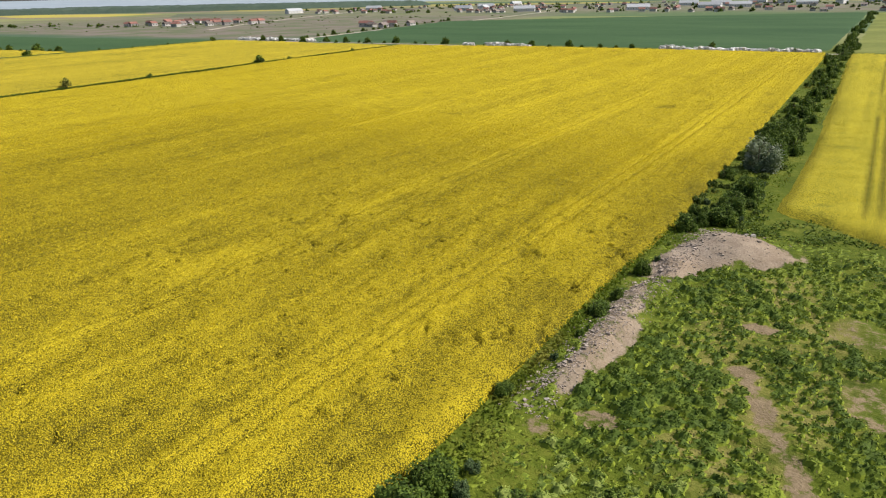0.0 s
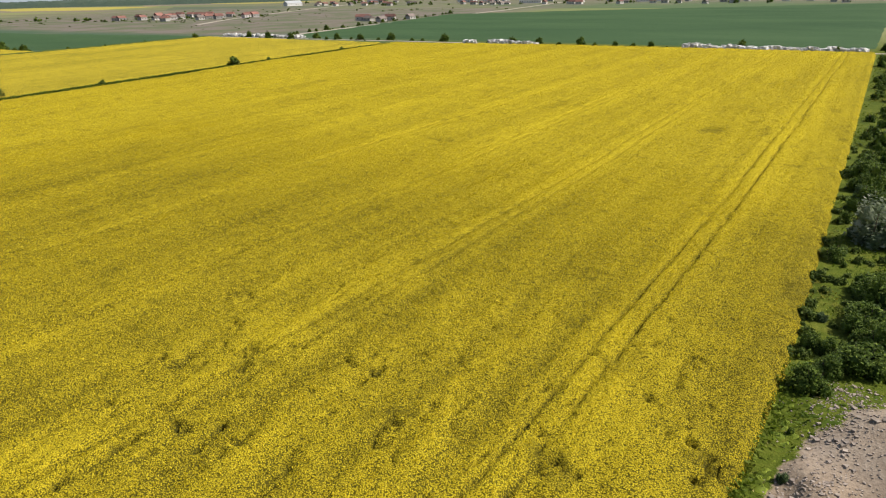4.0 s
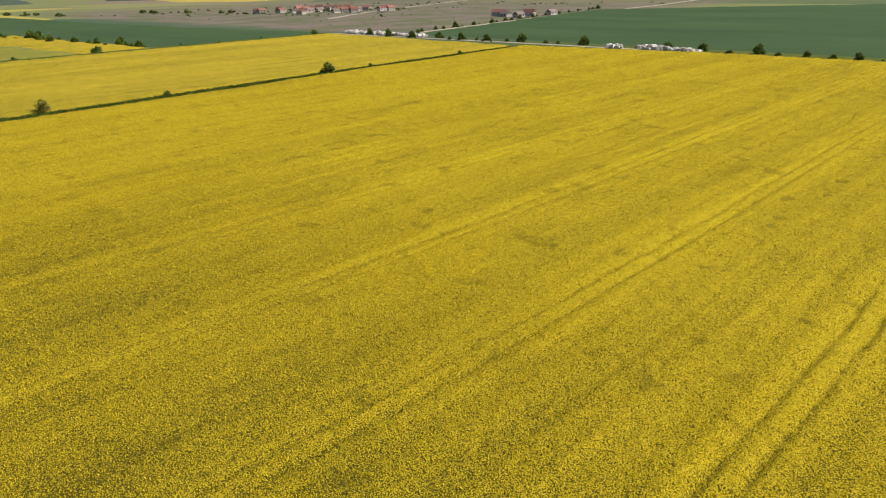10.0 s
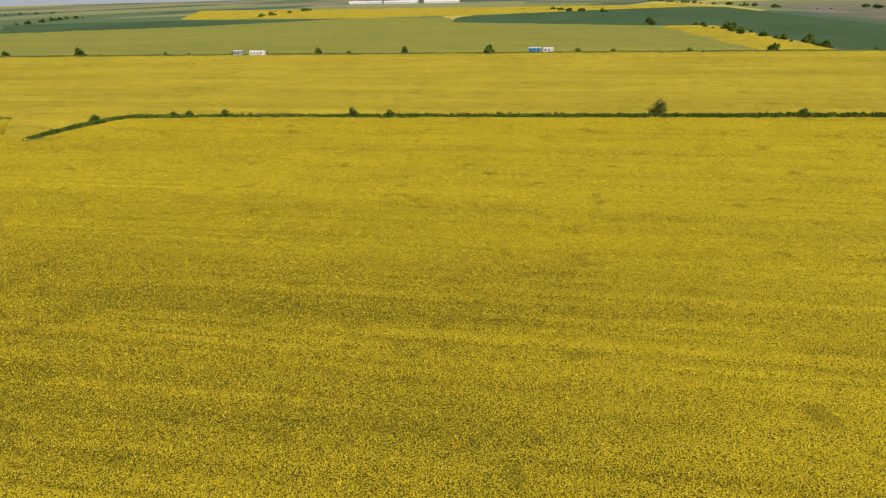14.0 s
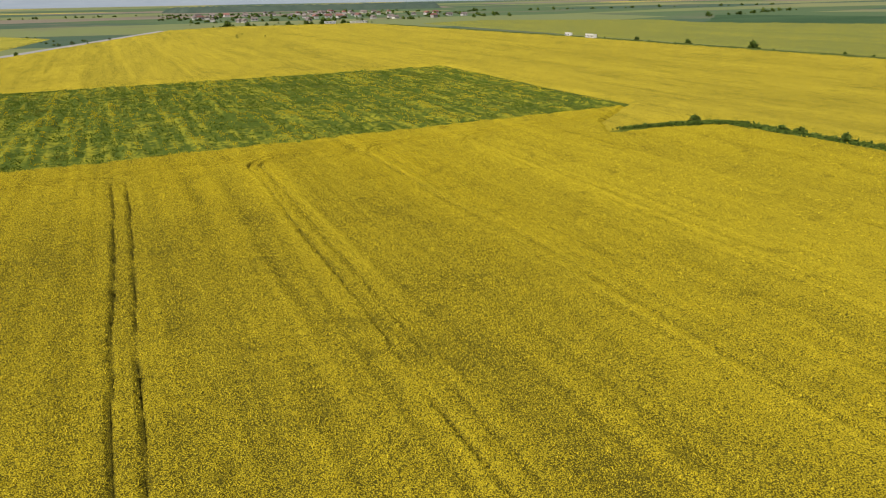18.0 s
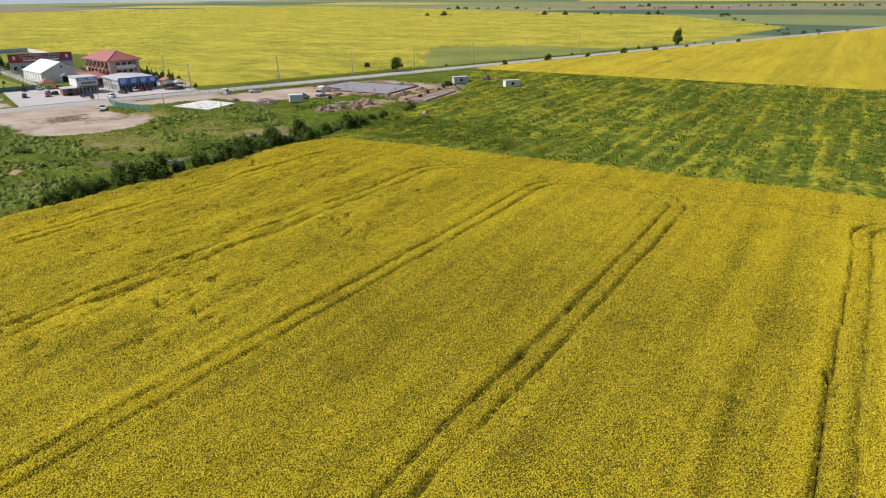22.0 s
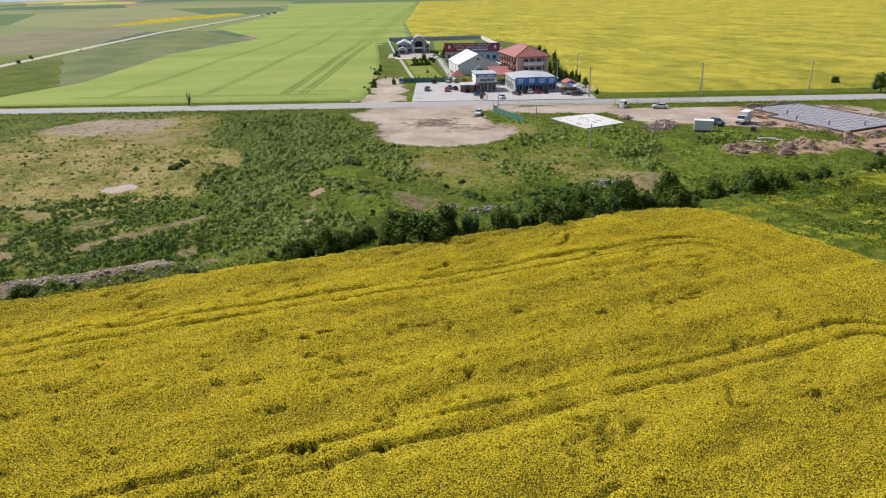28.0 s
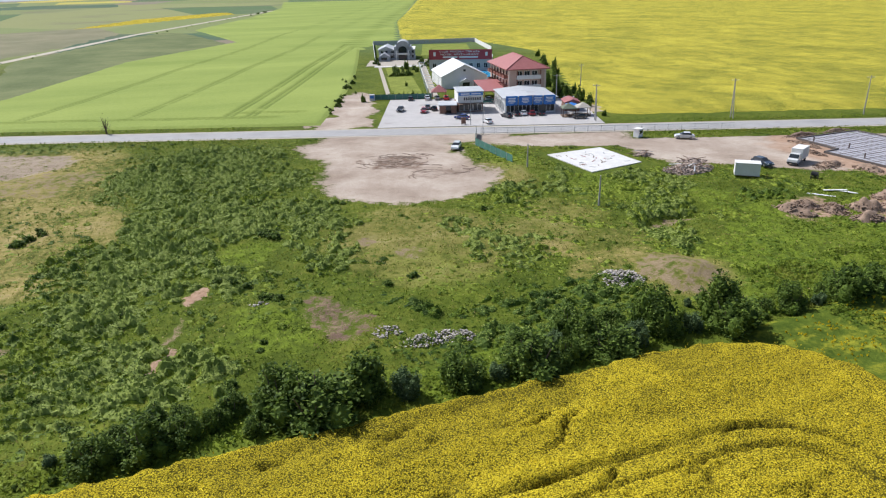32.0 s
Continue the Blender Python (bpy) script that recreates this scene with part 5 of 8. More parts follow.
# ---- the roadside compound ----
STUCCO = plain("pink_stucco", (0.50, 0.36, 0.29), (0.60, 0.45, 0.37), 1.2, 0.9, stain=(0.46, 0.34, 0.28))
WHITE = plain("white_render", (0.62, 0.61, 0.59), (0.76, 0.75, 0.73), 1.5, 0.85, stain=(0.56, 0.55, 0.52))
GREYW = plain("grey_render", (0.42, 0.42, 0.42), (0.55, 0.55, 0.54), 1.2, 0.85)
STONE = plain("grey_stone", (0.30, 0.31, 0.33), (0.48, 0.49, 0.51), 0.8, 0.85, stain=(0.24, 0.25, 0.27))
REDROOF = plain("red_metal_tiles", (0.27, 0.085, 0.08), (0.37, 0.13, 0.12), 1.0, 0.6, bump=0.01)
DARKRED = plain("dark_red_panel", (0.30, 0.035, 0.05), (0.40, 0.055, 0.075), 1.5, 0.6)
REDWOOD = plain("red_brown_timber", (0.17, 0.06, 0.045), (0.26, 0.10, 0.07), 0.5, 0.7)
TENTROOF = plain("white_tarpaulin", (0.66, 0.66, 0.66), (0.78, 0.78, 0.78), 2.5, 0.45)
TENTWALL = plain("grey_white_tarpaulin", (0.78, 0.78, 0.78), (0.86, 0.86, 0.86), 2.5, 0.55)
FLATROOF = plain("grey_roof_sheet", (0.36, 0.37, 0.38), (0.50, 0.51, 0.52), 1.5, 0.6, stain=(0.3, 0.3, 0.3))
BLUE = plain("blue_vinyl", (0.03, 0.15, 0.48), (0.05, 0.22, 0.62), 1.0, 0.5)
SIGNWHITE = plain("white_lettering", (0.72, 0.72, 0.72), (0.8, 0.8, 0.8), 0.5, 0.6)
BRICKBROWN = plain("brown_brick", (0.19, 0.10, 0.07), (0.30, 0.17, 0.12), 0.4, 0.85)
TIMBER = plain("brown_timber", (0.10, 0.065, 0.04), (0.20, 0.13, 0.085), 0.4, 0.8)
GREENROOF = plain("green_shingle", (0.09, 0.11, 0.075), (0.15, 0.17, 0.11), 0.4, 0.8)
STEEL = plain("galvanised_steel", (0.30, 0.31, 0.32), (0.42, 0.43, 0.44), 0.4, 0.5, 0.5)
POLE = plain("weathered_concrete", (0.30, 0.29, 0.27), (0.44, 0.42, 0.39), 0.6, 0.9)
GREENMESH = plain("green_fence_panel", (0.05, 0.15, 0.12), (0.09, 0.22, 0.18), 0.6, 0.6)
TYRE = plain("tyre_rubber", (0.018, 0.018, 0.018), (0.035, 0.035, 0.035), 0.1, 0.9)
RIM = plain("wheel_rim", (0.35, 0.35, 0.36), (0.5, 0.5, 0.51), 0.1, 0.35, 0.8)
LIGHTS = plain("lamp_glass", (0.7, 0.7, 0.72), (0.85, 0.85, 0.87), 0.1, 0.15)
REARLIGHTS = plain("red_lamp_glass", (0.4, 0.02, 0.02), (0.55, 0.03, 0.03), 0.1, 0.2)


def glossy(name, colour, rough=0.2, coat=0.6):
    m, nt, b = graph(name)
    c = mix(nt, calc(nt, "MULTIPLY", noise_tex(nt, objco(nt), 0.6), 0.35), colour, tuple(k * 0.75 + 0.02 for k in colour))
    nt.links.new(c, b.inputs["Base Color"])
    b.inputs["Roughness"].default_value = rough
    b.inputs["Coat Weight"].default_value = coat
    return m


GLASS = glossy("dark_window_glass", (0.025, 0.03, 0.035), 0.06, 0.0)
WATER = glossy("pool_water", (0.05, 0.36, 0.62), 0.05, 0.0)


def gable(u0, v0, u1, v1, z0, eave, ridge, along="u"):
    """A prism with two slopes; the ridge runs along u or along v."""
    if along == "u":
        m = (v0 + v1) / 2
        p = [(u0, v0, z0), (u0, v1, z0), (u0, v1, eave), (u0, m, ridge), (u0, v0, eave), (u1, v0, z0), (u1, v1, z0), (u1, v1, eave), (u1, m, ridge), (u1, v0, eave)]
    else:
        m = (u0 + u1) / 2
        p = [(u0, v0, z0), (u1, v0, z0), (u1, v0, eave), (m, v0, ridge), (u0, v0, eave), (u0, v1, z0), (u1, v1, z0), (u1, v1, eave), (m, v1, ridge), (u0, v1, eave)]
    return hull(p, [(0, 1, 2, 3, 4), (5, 6, 7, 8, 9), (0, 1, 6, 5), (1, 2, 7, 6), (2, 3, 8, 7), (3, 4, 9, 8), (4, 0, 5, 9)])


def pyramid(cx, cy, half_x, half_y, z0, z1, thick=0.15, top=0.05):
    p = [(cx - half_x, cy - half_y, z0), (cx + half_x, cy - half_y, z0), (cx + half_x, cy + half_y, z0), (cx - half_x, cy + half_y, z0)]
    p += [(x, y, z + thick) for x, y, z in p] + [(cx - top, cy - top, z1), (cx + top, cy - top, z1), (cx + top, cy + top, z1), (cx - top, cy + top, z1)]
    return hull(p, [(3, 2, 1, 0), (0, 1, 5, 4), (1, 2, 6, 5), (2, 3, 7, 6), (3, 0, 4, 7), (4, 5, 9, 8), (5, 6, 10, 9), (6, 7, 11, 10), (7, 4, 8, 11), (8, 9, 10, 11)])


def window(parent, u, v0, z0, v1, z1, mullions=1, frame_mat=None, face=-1, side="u"):
    """A window in a wall that faces -u (or the wall at constant v, with side 'v'): a set-in pane, its frame and a sill."""
    fm = frame_mat or SIGNWHITE

    def bx(a0, b0, c0, a1, b1, c1):
        return (a0, b0, c0, a1, b1, c1) if side == "u" else (b0, a0, c0, b1, a1, c1)
    o = 0.05 * face
    lo, hi = sorted((u + o * 0.4, u - o * 0.2))
    pane = part("window", solid(bx(lo, v0, z0, hi, v1, z1)), GLASS, parent)
    lo, hi = sorted((u + o * 1.4, u))
    bars = [bx(lo, v0 - 0.08, z0 - 0.08, hi, v1 + 0.08, z0), bx(lo, v0 - 0.08, z1, hi, v1 + 0.08, z1 + 0.08), bx(lo, v0 - 0.08, z0, hi, v0, z1), bx(lo, v1, z0, hi, v1 + 0.08, z1)]
    for k in range(1, mullions + 1):
        m = v0 + (v1 - v0) * k / (mullions + 1)
        bars.append(bx(lo, m - 0.03, z0, hi, m + 0.03, z1))
    part("window_frame", solid(*bars), fm, pane)
    return pane


def bars_on(parent, u, rows, material, face=-1, depth=0.04):
    """Writing too far off to read: plain bars (v, z, length, height) on a wall that faces -u."""
    lo, hi = sorted((u, u + depth * face))
    pieces("lettering", [(lo, v - l / 2, z, hi, v + l / 2, z + h) for v, z, l, h in rows], material, parent)


def word(text, size, m, material, parent, label=""):
    """Raised letters of the built-in font, one by one, standing in the local x-z plane of m."""
    x, done = 0.0, []
    for ch in text:
        if ch == " ":
            x += 0.42 * size
            continue
        cu = bpy.data.curves.new("letter", "FONT")
        cu.body, cu.size, cu.extrude, cu.offset = ch, size, 0.04, 0.012 * size
        tmp = bpy.data.objects.new("letter", cu)
        scene.collection.objects.link(tmp)
        me = bpy.data.meshes.new_from_object(tmp.evaluated_get(bpy.context.evaluated_depsgraph_get()))
        bpy.data.objects.remove(tmp)
        me.materials.clear()
        me.materials.append(material)
        xs = [v.co.x for v in me.vertices]
        done.append((me, x - min(xs)))
        x += max(xs) - min(xs) + 0.16 * size
    for me, at_x in done:
        ob = new("letter", me)
        ob.parent = parent
        ob.matrix_basis = m @ Matrix.Translation((at_x - x / 2, 0, 0))


FACE = pose(0, 0, 0, 90, 0, -90)      # letters that are read from the road side

paving = tagged(new("pavement", mesh_of("pavement", [(5.2, -81, 0.02), (5.2, -24, 0.02), (48.6, -24, 0.02), (48.6, -81, 0.02), (5.2, -81, 0.09), (5.2, -24, 0.09), (48.6, -24, 0.09), (48.6, -81, 0.09)],
    [(4, 7, 6, 5), (0, 1, 5, 4), (1, 2, 6, 5), (2, 3, 7, 6), (3, 0, 4, 7)], plain("parking_concrete", (0.36, 0.34, 0.325), (0.47, 0.445, 0.425), 2.5, 0.9, stain=(0.29, 0.27, 0.25)))), "pale concrete parking area beside the road", "pavement", kind="structure")
paving.matrix_world = UV

# the hotel
def turned(u, v, deg):
    """The compound's frame turned about one of its points."""
    return UV @ pose(u, v, 0) @ pose(0, 0, 0, 0, 0, deg) @ pose(-u, -v, 0)


hotel = empty("hotel", turned(44.4, -60.4, 10.0), "pink three-storey hotel with a red hipped roof and balconies", "building")
part("wall", solid((44.4, -72.0, 0, 67.5, -60.4, 8.8)), STUCCO, hotel)
p = [(43.4, -73.0, 8.8), (43.4, -59.4, 8.8), (68.5, -59.4, 8.8), (68.5, -73.0, 8.8), (43.4, -73.0, 9.05), (43.4, -59.4, 9.05), (68.5, -59.4, 9.05), (68.5, -73.0, 9.05), (49.8, -66.2, 12.2), (62.0, -66.2, 12.2)]
roof = part("roof", hull(p, [(3, 2, 1, 0), (0, 1, 5, 4), (1, 2, 6, 5), (2, 3, 7, 6), (3, 0, 4, 7), (4, 5, 8), (5, 6, 9, 8), (6, 7, 9), (7, 4, 8, 9)]), REDROOF, hotel, "red metal tile roof")
part("ridge_cap", rod(rod(rod(bmesh.new(), (49.8, -66.2, 12.24), (62.0, -66.2, 12.24), 0.14), (43.4, -59.4, 9.1), (49.8, -66.2, 12.24), 0.12), (43.4, -73.0, 9.1), (49.8, -66.2, 12.24), 0.12), REDROOF, roof)
pieces("corner_band", [(44.3, -72.1, 0, 44.75, -71.6, 8.8), (44.3, -60.8, 0, 44.75, -60.3, 8.8)], plain("pale_quoins", (0.6, 0.5, 0.42), (0.68, 0.58, 0.5), 0.5, 0.9), hotel)
for fl in range(3):
    z = 0.5 + 2.85 * fl
    for v in (-69.3, -66.9, -64.5):
        window(hotel, 44.4, v, z + 0.4, v + 1.6, z + 2.1, 1)
    for k in range(6):
        u = 46.0 + 3.6 * k
        window(hotel, -60.4, u, z + 0.1, u + 1.5, z + 2.1, 1, REDWOOD, 1, "v")
        bal = part("balcony", solid((u - 0.5, -60.4, z - 0.15, u + 2.0, -59.1, z), bevel=0.02), GREYW, hotel)
        pieces("railing", [(u - 0.5, -59.16, z, u + 2.0, -59.1, z + 0.95), (u - 0.5, -60.4, z, u - 0.44, -59.1, z + 0.95), (u + 1.94, -60.4, z, u + 2.0, -59.1, z + 0.95)], REDWOOD, bal)
pieces("balcony", [(43.2, -70.2, 3.2, 44.4, -62.6, 3.4), (43.2, -70.2, 6.05, 44.4, -62.6, 6.25)], WHITE, hotel)
pieces("railing", [(43.2, -70.2, 3.4, 43.28, -62.6, 4.4), (43.2, -70.2, 6.25, 43.28, -62.6, 7.25)], WHITE, hotel)
pieces("column", [(43.25, -70.2, 0, 43.55, -69.9, 8.6), (43.25, -62.9, 0, 43.55, -62.6, 8.6)], REDWOOD, hotel)

# red lean-to between tent and hotel
canopy_ob = empty("red_canopy", turned(44.4, -60.4, 8.0), "low red roof on posts beside the hotel", "canopy")
part("roof", hull([(41.5, -60.0, 3.2), (41.5, -52.0, 3.2), (58, -52.0, 4.4), (58, -60.0, 4.4), (41.5, -60.0, 3.35), (41.5, -52.0, 3.35), (58, -52.0, 4.55), (58, -60.0, 4.55)], [(3, 2, 1, 0), (4, 5, 6, 7), (0, 1, 5, 4), (1, 2, 6, 5), (2, 3, 7, 6), (3, 0, 4, 7)]), REDROOF, canopy_ob)
for u in (42, 47, 52, 57.5):
    for v in (-52.4, -59.5):
        part("post", solid((u - 0.1, v - 0.1, 0, u + 0.1, v + 0.1, 3.2 + (u - 41.5) * 0.072)), REDWOOD, canopy_ob)

# party tent
tent = empty("party_tent", turned(69, -40, 9.0), "large white party tent with grey gable end", "tent")
part("side_wall", solid((69.2, -55.9, 0, 92, -40.1, 3.9)), TENTWALL, tent)
part("gable", gable(69.25, -55.9, 91.9, -40.1, 3.9, 3.95, 7.6), TENTWALL, tent)
part("roof", hull([(69, -56.2, 3.85), (69, -48, 7.75), (69, -39.8, 3.85), (92.2, -56.2, 3.85), (92.2, -48, 7.75), (92.2, -39.8, 3.85), (69, -56.2, 4.0), (69, -48, 7.9), (69, -39.8, 4.0), (92.2, -56.2, 4.0), (92.2, -48, 7.9), (92.2, -39.8, 4.0)],
     [(6, 7, 10, 9), (7, 8, 11, 10), (0, 3, 4, 1), (1, 4, 5, 2), (0, 1, 7, 6), (1, 2, 8, 7), (3, 9, 10, 4), (4, 10, 11, 5), (0, 6, 9, 3), (2, 5, 11, 8)]), TENTROOF, tent, "bright white tarpaulin roof")
part("vent", solid((69.15, -48.4, 5.6, 69.25, -47.6, 6.3)), GLASS, tent)
part("porch", gable(66.5, -50.0, 69.2, -46.0, 0, 2.4, 3.6), TENTROOF, tent)
part("doorway", solid((66.42, -49.2, 0, 66.5, -46.8, 2.3)), GLASS, tent)
for k in range(8):
    u = 69.3 + 3.2 * k
    part("frame_post", solid((u, -40.05, 0, u + 0.12, -39.95, 3.9)), STEEL, tent)

# facade with the big red board
board = empty("club_building", turned(121, -35, -6.0), "long grey building with a big dark red sign board", "building")
part("wall", solid((121, -60.5, 0, 133, -35.0, 5.0)), GREYW, board)
part("roof", solid((120.8, -60.7, 5.0, 133.2, -34.8, 5.25)), FLATROOF, board)
sign = part("sign_board", solid((120.7, -60.6, 4.5, 120.95, -34.9, 8.4), bevel=0.02), DARKRED, board, "dark red board with white lettering")
pieces("board_prop", [(120.95, v, 5.2, 121.1, v + 0.15, 8.3) for v in (-60, -54, -48, -42, -36)], STEEL, board)
word("CLUB PISCINA TERASA", 0.95, Matrix.Translation((120.66, -47.6, 7.3)) @ FACE @ Matrix.Diagonal((1.45, 1, 1, 1)), SIGNWHITE, sign)
word("HOTEL RESTAURANT", 0.95, Matrix.Translation((120.66, -47.6, 6.2)) @ FACE @ Matrix.Diagonal((1.45, 1, 1, 1)), SIGNWHITE, sign)
bars_on(sign, 120.7, [(-43.6, 5.15, 6.0, 0.6), (-51.2, 5.15, 7.6, 0.6)], SIGNWHITE)
for v in (-37.2, -58.4):
    part("emblem", solid((120.64, v - 0.5, 5.9, 120.7, v + 0.5, 7.4), bevel=0.03), SIGNWHITE, sign)
for k in range(8):
    window(board, 121, -58.8 + 3.0 * k, 1.2, -57.4 + 3.0 * k, 3.0, 1)
pool = empty("swimming_pool", turned(69, -40, 6.0), "blue swimming pool with a pale tiled edge", "pool")
part("basin_edge", solid((92, -64, 0, 119, -63.2, 0.3), (92, -51, 0, 119, -50.2, 0.3), (92, -63.2, 0, 92.8, -51, 0.3), (118.2, -63.2, 0, 119, -51, 0.3)), CONCRETE, pool)
part("water", solid((92.8, -63.2, 0.02, 118.2, -51, 0.2)), WATER, pool)

# restaurant with the blue banners
rest = empty("restaurant", turned(20.8, -57.4, 5.0), "low glazed restaurant with large blue banners on its front", "building")
part("wall", solid((20.8, -71.2, 0, 37.5, -70.9, 4.2), (20.8, -57.6, 0, 37.5, -57.3, 4.2), (37.2, -70.9, 0, 37.5, -57.6, 4.2), (20.8, -70.9, 0, 21.0, -57.6, 0.5), (20.8, -70.9, 2.5, 21.0, -57.6, 4.2)), WHITE, rest)
part("floor", solid((21.0, -70.9, 0, 37.2, -57.6, 0.12)), GREYW, rest)
part("roof", gable(20.2, -71.8, 38.0, -56.7, 4.2, 4.3, 5.0), FLATROOF, rest, "grey sheet roof with a shallow ridge")
for k in range(12):
    v = -70.8 + 1.1 * k
    w = part("window", solid((20.9, v, 0.5, 20.94, v + 1.02, 2.5)), GLASS, rest)
    part("window_frame", solid((20.78, v + 1.02, 0.5, 20.96, v + 1.1, 2.5)), SIGNWHITE, w)
for k in range(6):
    u = 22 + 2.6 * k
    part("column", solid((u, -57.0, 0, u + 0.25, -56.75, 4.2)), WHITE, rest)
    window(rest, -57.3, u + 0.4, 0.5, u + 2.1, 2.6, 1, None, 1, "v")
for v0, v1 in ((-60.6, -57.4), (-64.6, -60.9), (-67.4, -64.9), (-71.0, -67.7)):
    b = part("banner", solid((20.15, v0, 2.35, 20.26, v1, 4.85), bevel=0.01), BLUE, rest, "blue banner with white lettering")
    m = (v0 + v1) / 2
    bars_on(b, 20.15, [(m, 4.1, 2.0, 0.24), (m, 3.7, 1.7, 0.22), (m, 3.3, 2.1, 0.22), (m, 2.95, 1.2, 0.18)], SIGNWHITE)
part("door", solid((20.7, -68.5, 0, 20.78, -67.2, 2.3)), GLASS, rest)

# white two-storey shop and its brick kiosk
shop = empty("shop", turned(24.2, -44.6, 5.0), "white two-storey cube shop with a blue sign strip", "building")
part("wall", solid((24.2, -51.6, 2.6, 33.5, -44.6, 5.6)), WHITE, shop)
part("ground_storey", solid((24.7, -51.6, 0, 33.5, -44.6, 2.6)), BRICKBROWN, shop)
part("roof", solid((23.9, -51.9, 5.6, 33.8, -44.3, 5.8), bevel=0.03), FLATROOF, shop)
s = part("sign_strip", solid((24.0, -51.5, 4.7, 24.2, -44.8, 5.5), bevel=0.01), BLUE, shop)
bars_on(s, 24.0, [(-49.6, 4.95, 2.6, 0.3), (-46.6, 4.95, 2.4, 0.3)], SIGNWHITE)
bars_on(shop, 24.2, [(-46.4 - 0.62 * k, 3.35, 0.4, 0.8) for k in range(8)], TYRE)
for k in range(5):
    window(shop, 24.7, -51.2 + 1.25 * k, 0.5, -50.2 + 1.25 * k, 2.3, 0)
part("awning", hull([(23.0, -51.6, 2.35), (24.7, -51.6, 2.65), (24.7, -44.6, 2.65), (23.0, -44.6, 2.35), (23.0, -51.6, 2.45), (24.7, -51.6, 2.75), (24.7, -44.6, 2.75), (23.0, -44.6, 2.45)], [(3, 2, 1, 0), (4, 5, 6, 7), (0, 1, 5, 4), (1, 2, 6, 5), (2, 3, 7, 6), (3, 0, 4, 7)]), TIMBER, shop)
kiosk = empty("kiosk", uv(0, 0), "small brown brick kiosk with a flat grey roof", "kiosk")
part("wall", solid((22.8, -44.2, 0, 28.2, -43.9, 2.4), (22.8, -39.9, 0, 28.2, -39.6, 2.4), (27.9, -43.9, 0, 28.2, -39.9, 2.4), (22.8, -43.9, 0, 23.0, -42.6, 2.4), (22.8, -41.2, 0, 23.0, -39.9, 2.4)), BRICKBROWN, kiosk)
part("roof", solid((21.8, -44.3, 2.4, 28.6, -39.2, 2.62), bevel=0.03), FLATROOF, kiosk)
part("serving_hatch", solid((22.95, -42.6, 0.9, 23.0, -41.2, 2.1)), GLASS, kiosk)
part("counter", solid((22.5, -42.6, 0.82, 23.0, -41.2, 0.9)), TIMBER, kiosk)
for v in (-43.9, -39.5):
    part("post", solid((21.95, v - 0.06, 0, 22.07, v + 0.06, 2.4)), TIMBER, kiosk)

# garden pavilion, garden terraces
pav = empty("gazebo", uv(0, 0), "garden gazebo with a dark red pyramid roof", "gazebo")
part("roof", pyramid(49.8, -39.2, 2.4, 2.4, 2.2, 4.3), REDROOF, pav)
for a in (-2, 2):
    for b in (-2, 2):
        part("post", solid((49.8 + a - 0.08, -39.2 + b - 0.08, 0, 49.8 + a + 0.08, -39.2 + b + 0.08, 2.25)), TIMBER, pav)
for (u, v, mt, lab) in ((15.8, -73.6, GREENROOF, "timber gazebo with a green shingle roof"), (16.8, -77.6, plain("pale_fabric", (0.34, 0.31, 0.26), (0.46, 0.42, 0.36), 0.6, 0.8), "timber gazebo with a pale pyramid roof")):
    gz = empty("gazebo", uv(u, v), lab, "gazebo", "gazebos by the restaurant")
    part("roof", pyramid(0, 0, 2.0, 1.9, 2.2, 3.5), mt, gz)
    part("deck", solid((-1.9, -1.8, 0.05, 1.9, 1.8, 0.25)), TIMBER, gz)
    pieces("railing", [(-1.9, -1.8, 0.85, -1.82, 1.8, 0.95), (-1.9, -1.8, 0.25, -1.84, -1.6, 0.9), (-1.9, -0.1, 0.25, -1.84, 0.1, 0.9), (-1.9, 1.6, 0.25, -1.84, 1.8, 0.9)], TIMBER, gz)
    for a in (-1.7, 1.7):
        for b in (-1.6, 1.6):
            part("post", solid((a - 0.08, b - 0.08, 0.2, a + 0.08, b + 0.08, 2.25)), TIMBER, gz)
parasol = empty("parasol", uv(20.2, -75.2), "blue parasol on a pole", "parasol")
part("canopy", pyramid(0, 0, 1.5, 1.5, 2.3, 2.9, 0.03), BLUE, parasol)
part("pole", rod(bmesh.new(), (0, 0, 0), (0, 0, 2.8), 0.03), STEEL, parasol)
shed_red = empty("shed", uv(26, -76), "low shed with a red roof behind the gazebos", "shed")
part("wall", solid((-3, -2, 0, 3, 2, 2.4)), BRICKBROWN, shed_red)
part("roof", gable(-3.3, -2.3, 3.3, 2.3, 2.4, 2.45, 3.3), REDROOF, shed_red)

LAWN = crop("mown_lawn", (0.13, 0.165, 0.03), (0.25, 0.27, 0.055), 5.0)
for nm, box_, mt, lab in (("lawn", (51, -35.0, 0, 104, -25.2, 0.07), LAWN, "mown lawn in the hotel garden"), ("lawn", (108, -34, 0, 136, -26, 0.07), LAWN, "mown lawn in the hotel garden"), ("lawn", (185, -58, 0, 250, -32, 0.06), LAWN, "mown lawn behind the villa"),
                          ("path", (50, -24.4, 0, 140, -23.0, 0.06), GRAVEL, "pale paved garden path"), ("path", (52, -39.2, 0, 137, -36.8, 0.06), GRAVEL, "pale paved garden path"), ("path", (137.5, -34, 0, 142, -12, 0.08), CONCRETE, "pale paved garden path"), ("terrace", (142.5, -36, 0, 166, -8, 0.06), GRAVEL, "pale paved terrace before the villa")):
    ob = part(nm, solid(box_), mt, None)
    ob.matrix_world = turned(50, -24, 1.0 if box_[0] > 137 else 7.0 if box_[1] > -36 else 4.0)
    tagged(ob, lab, nm, kind="structure")
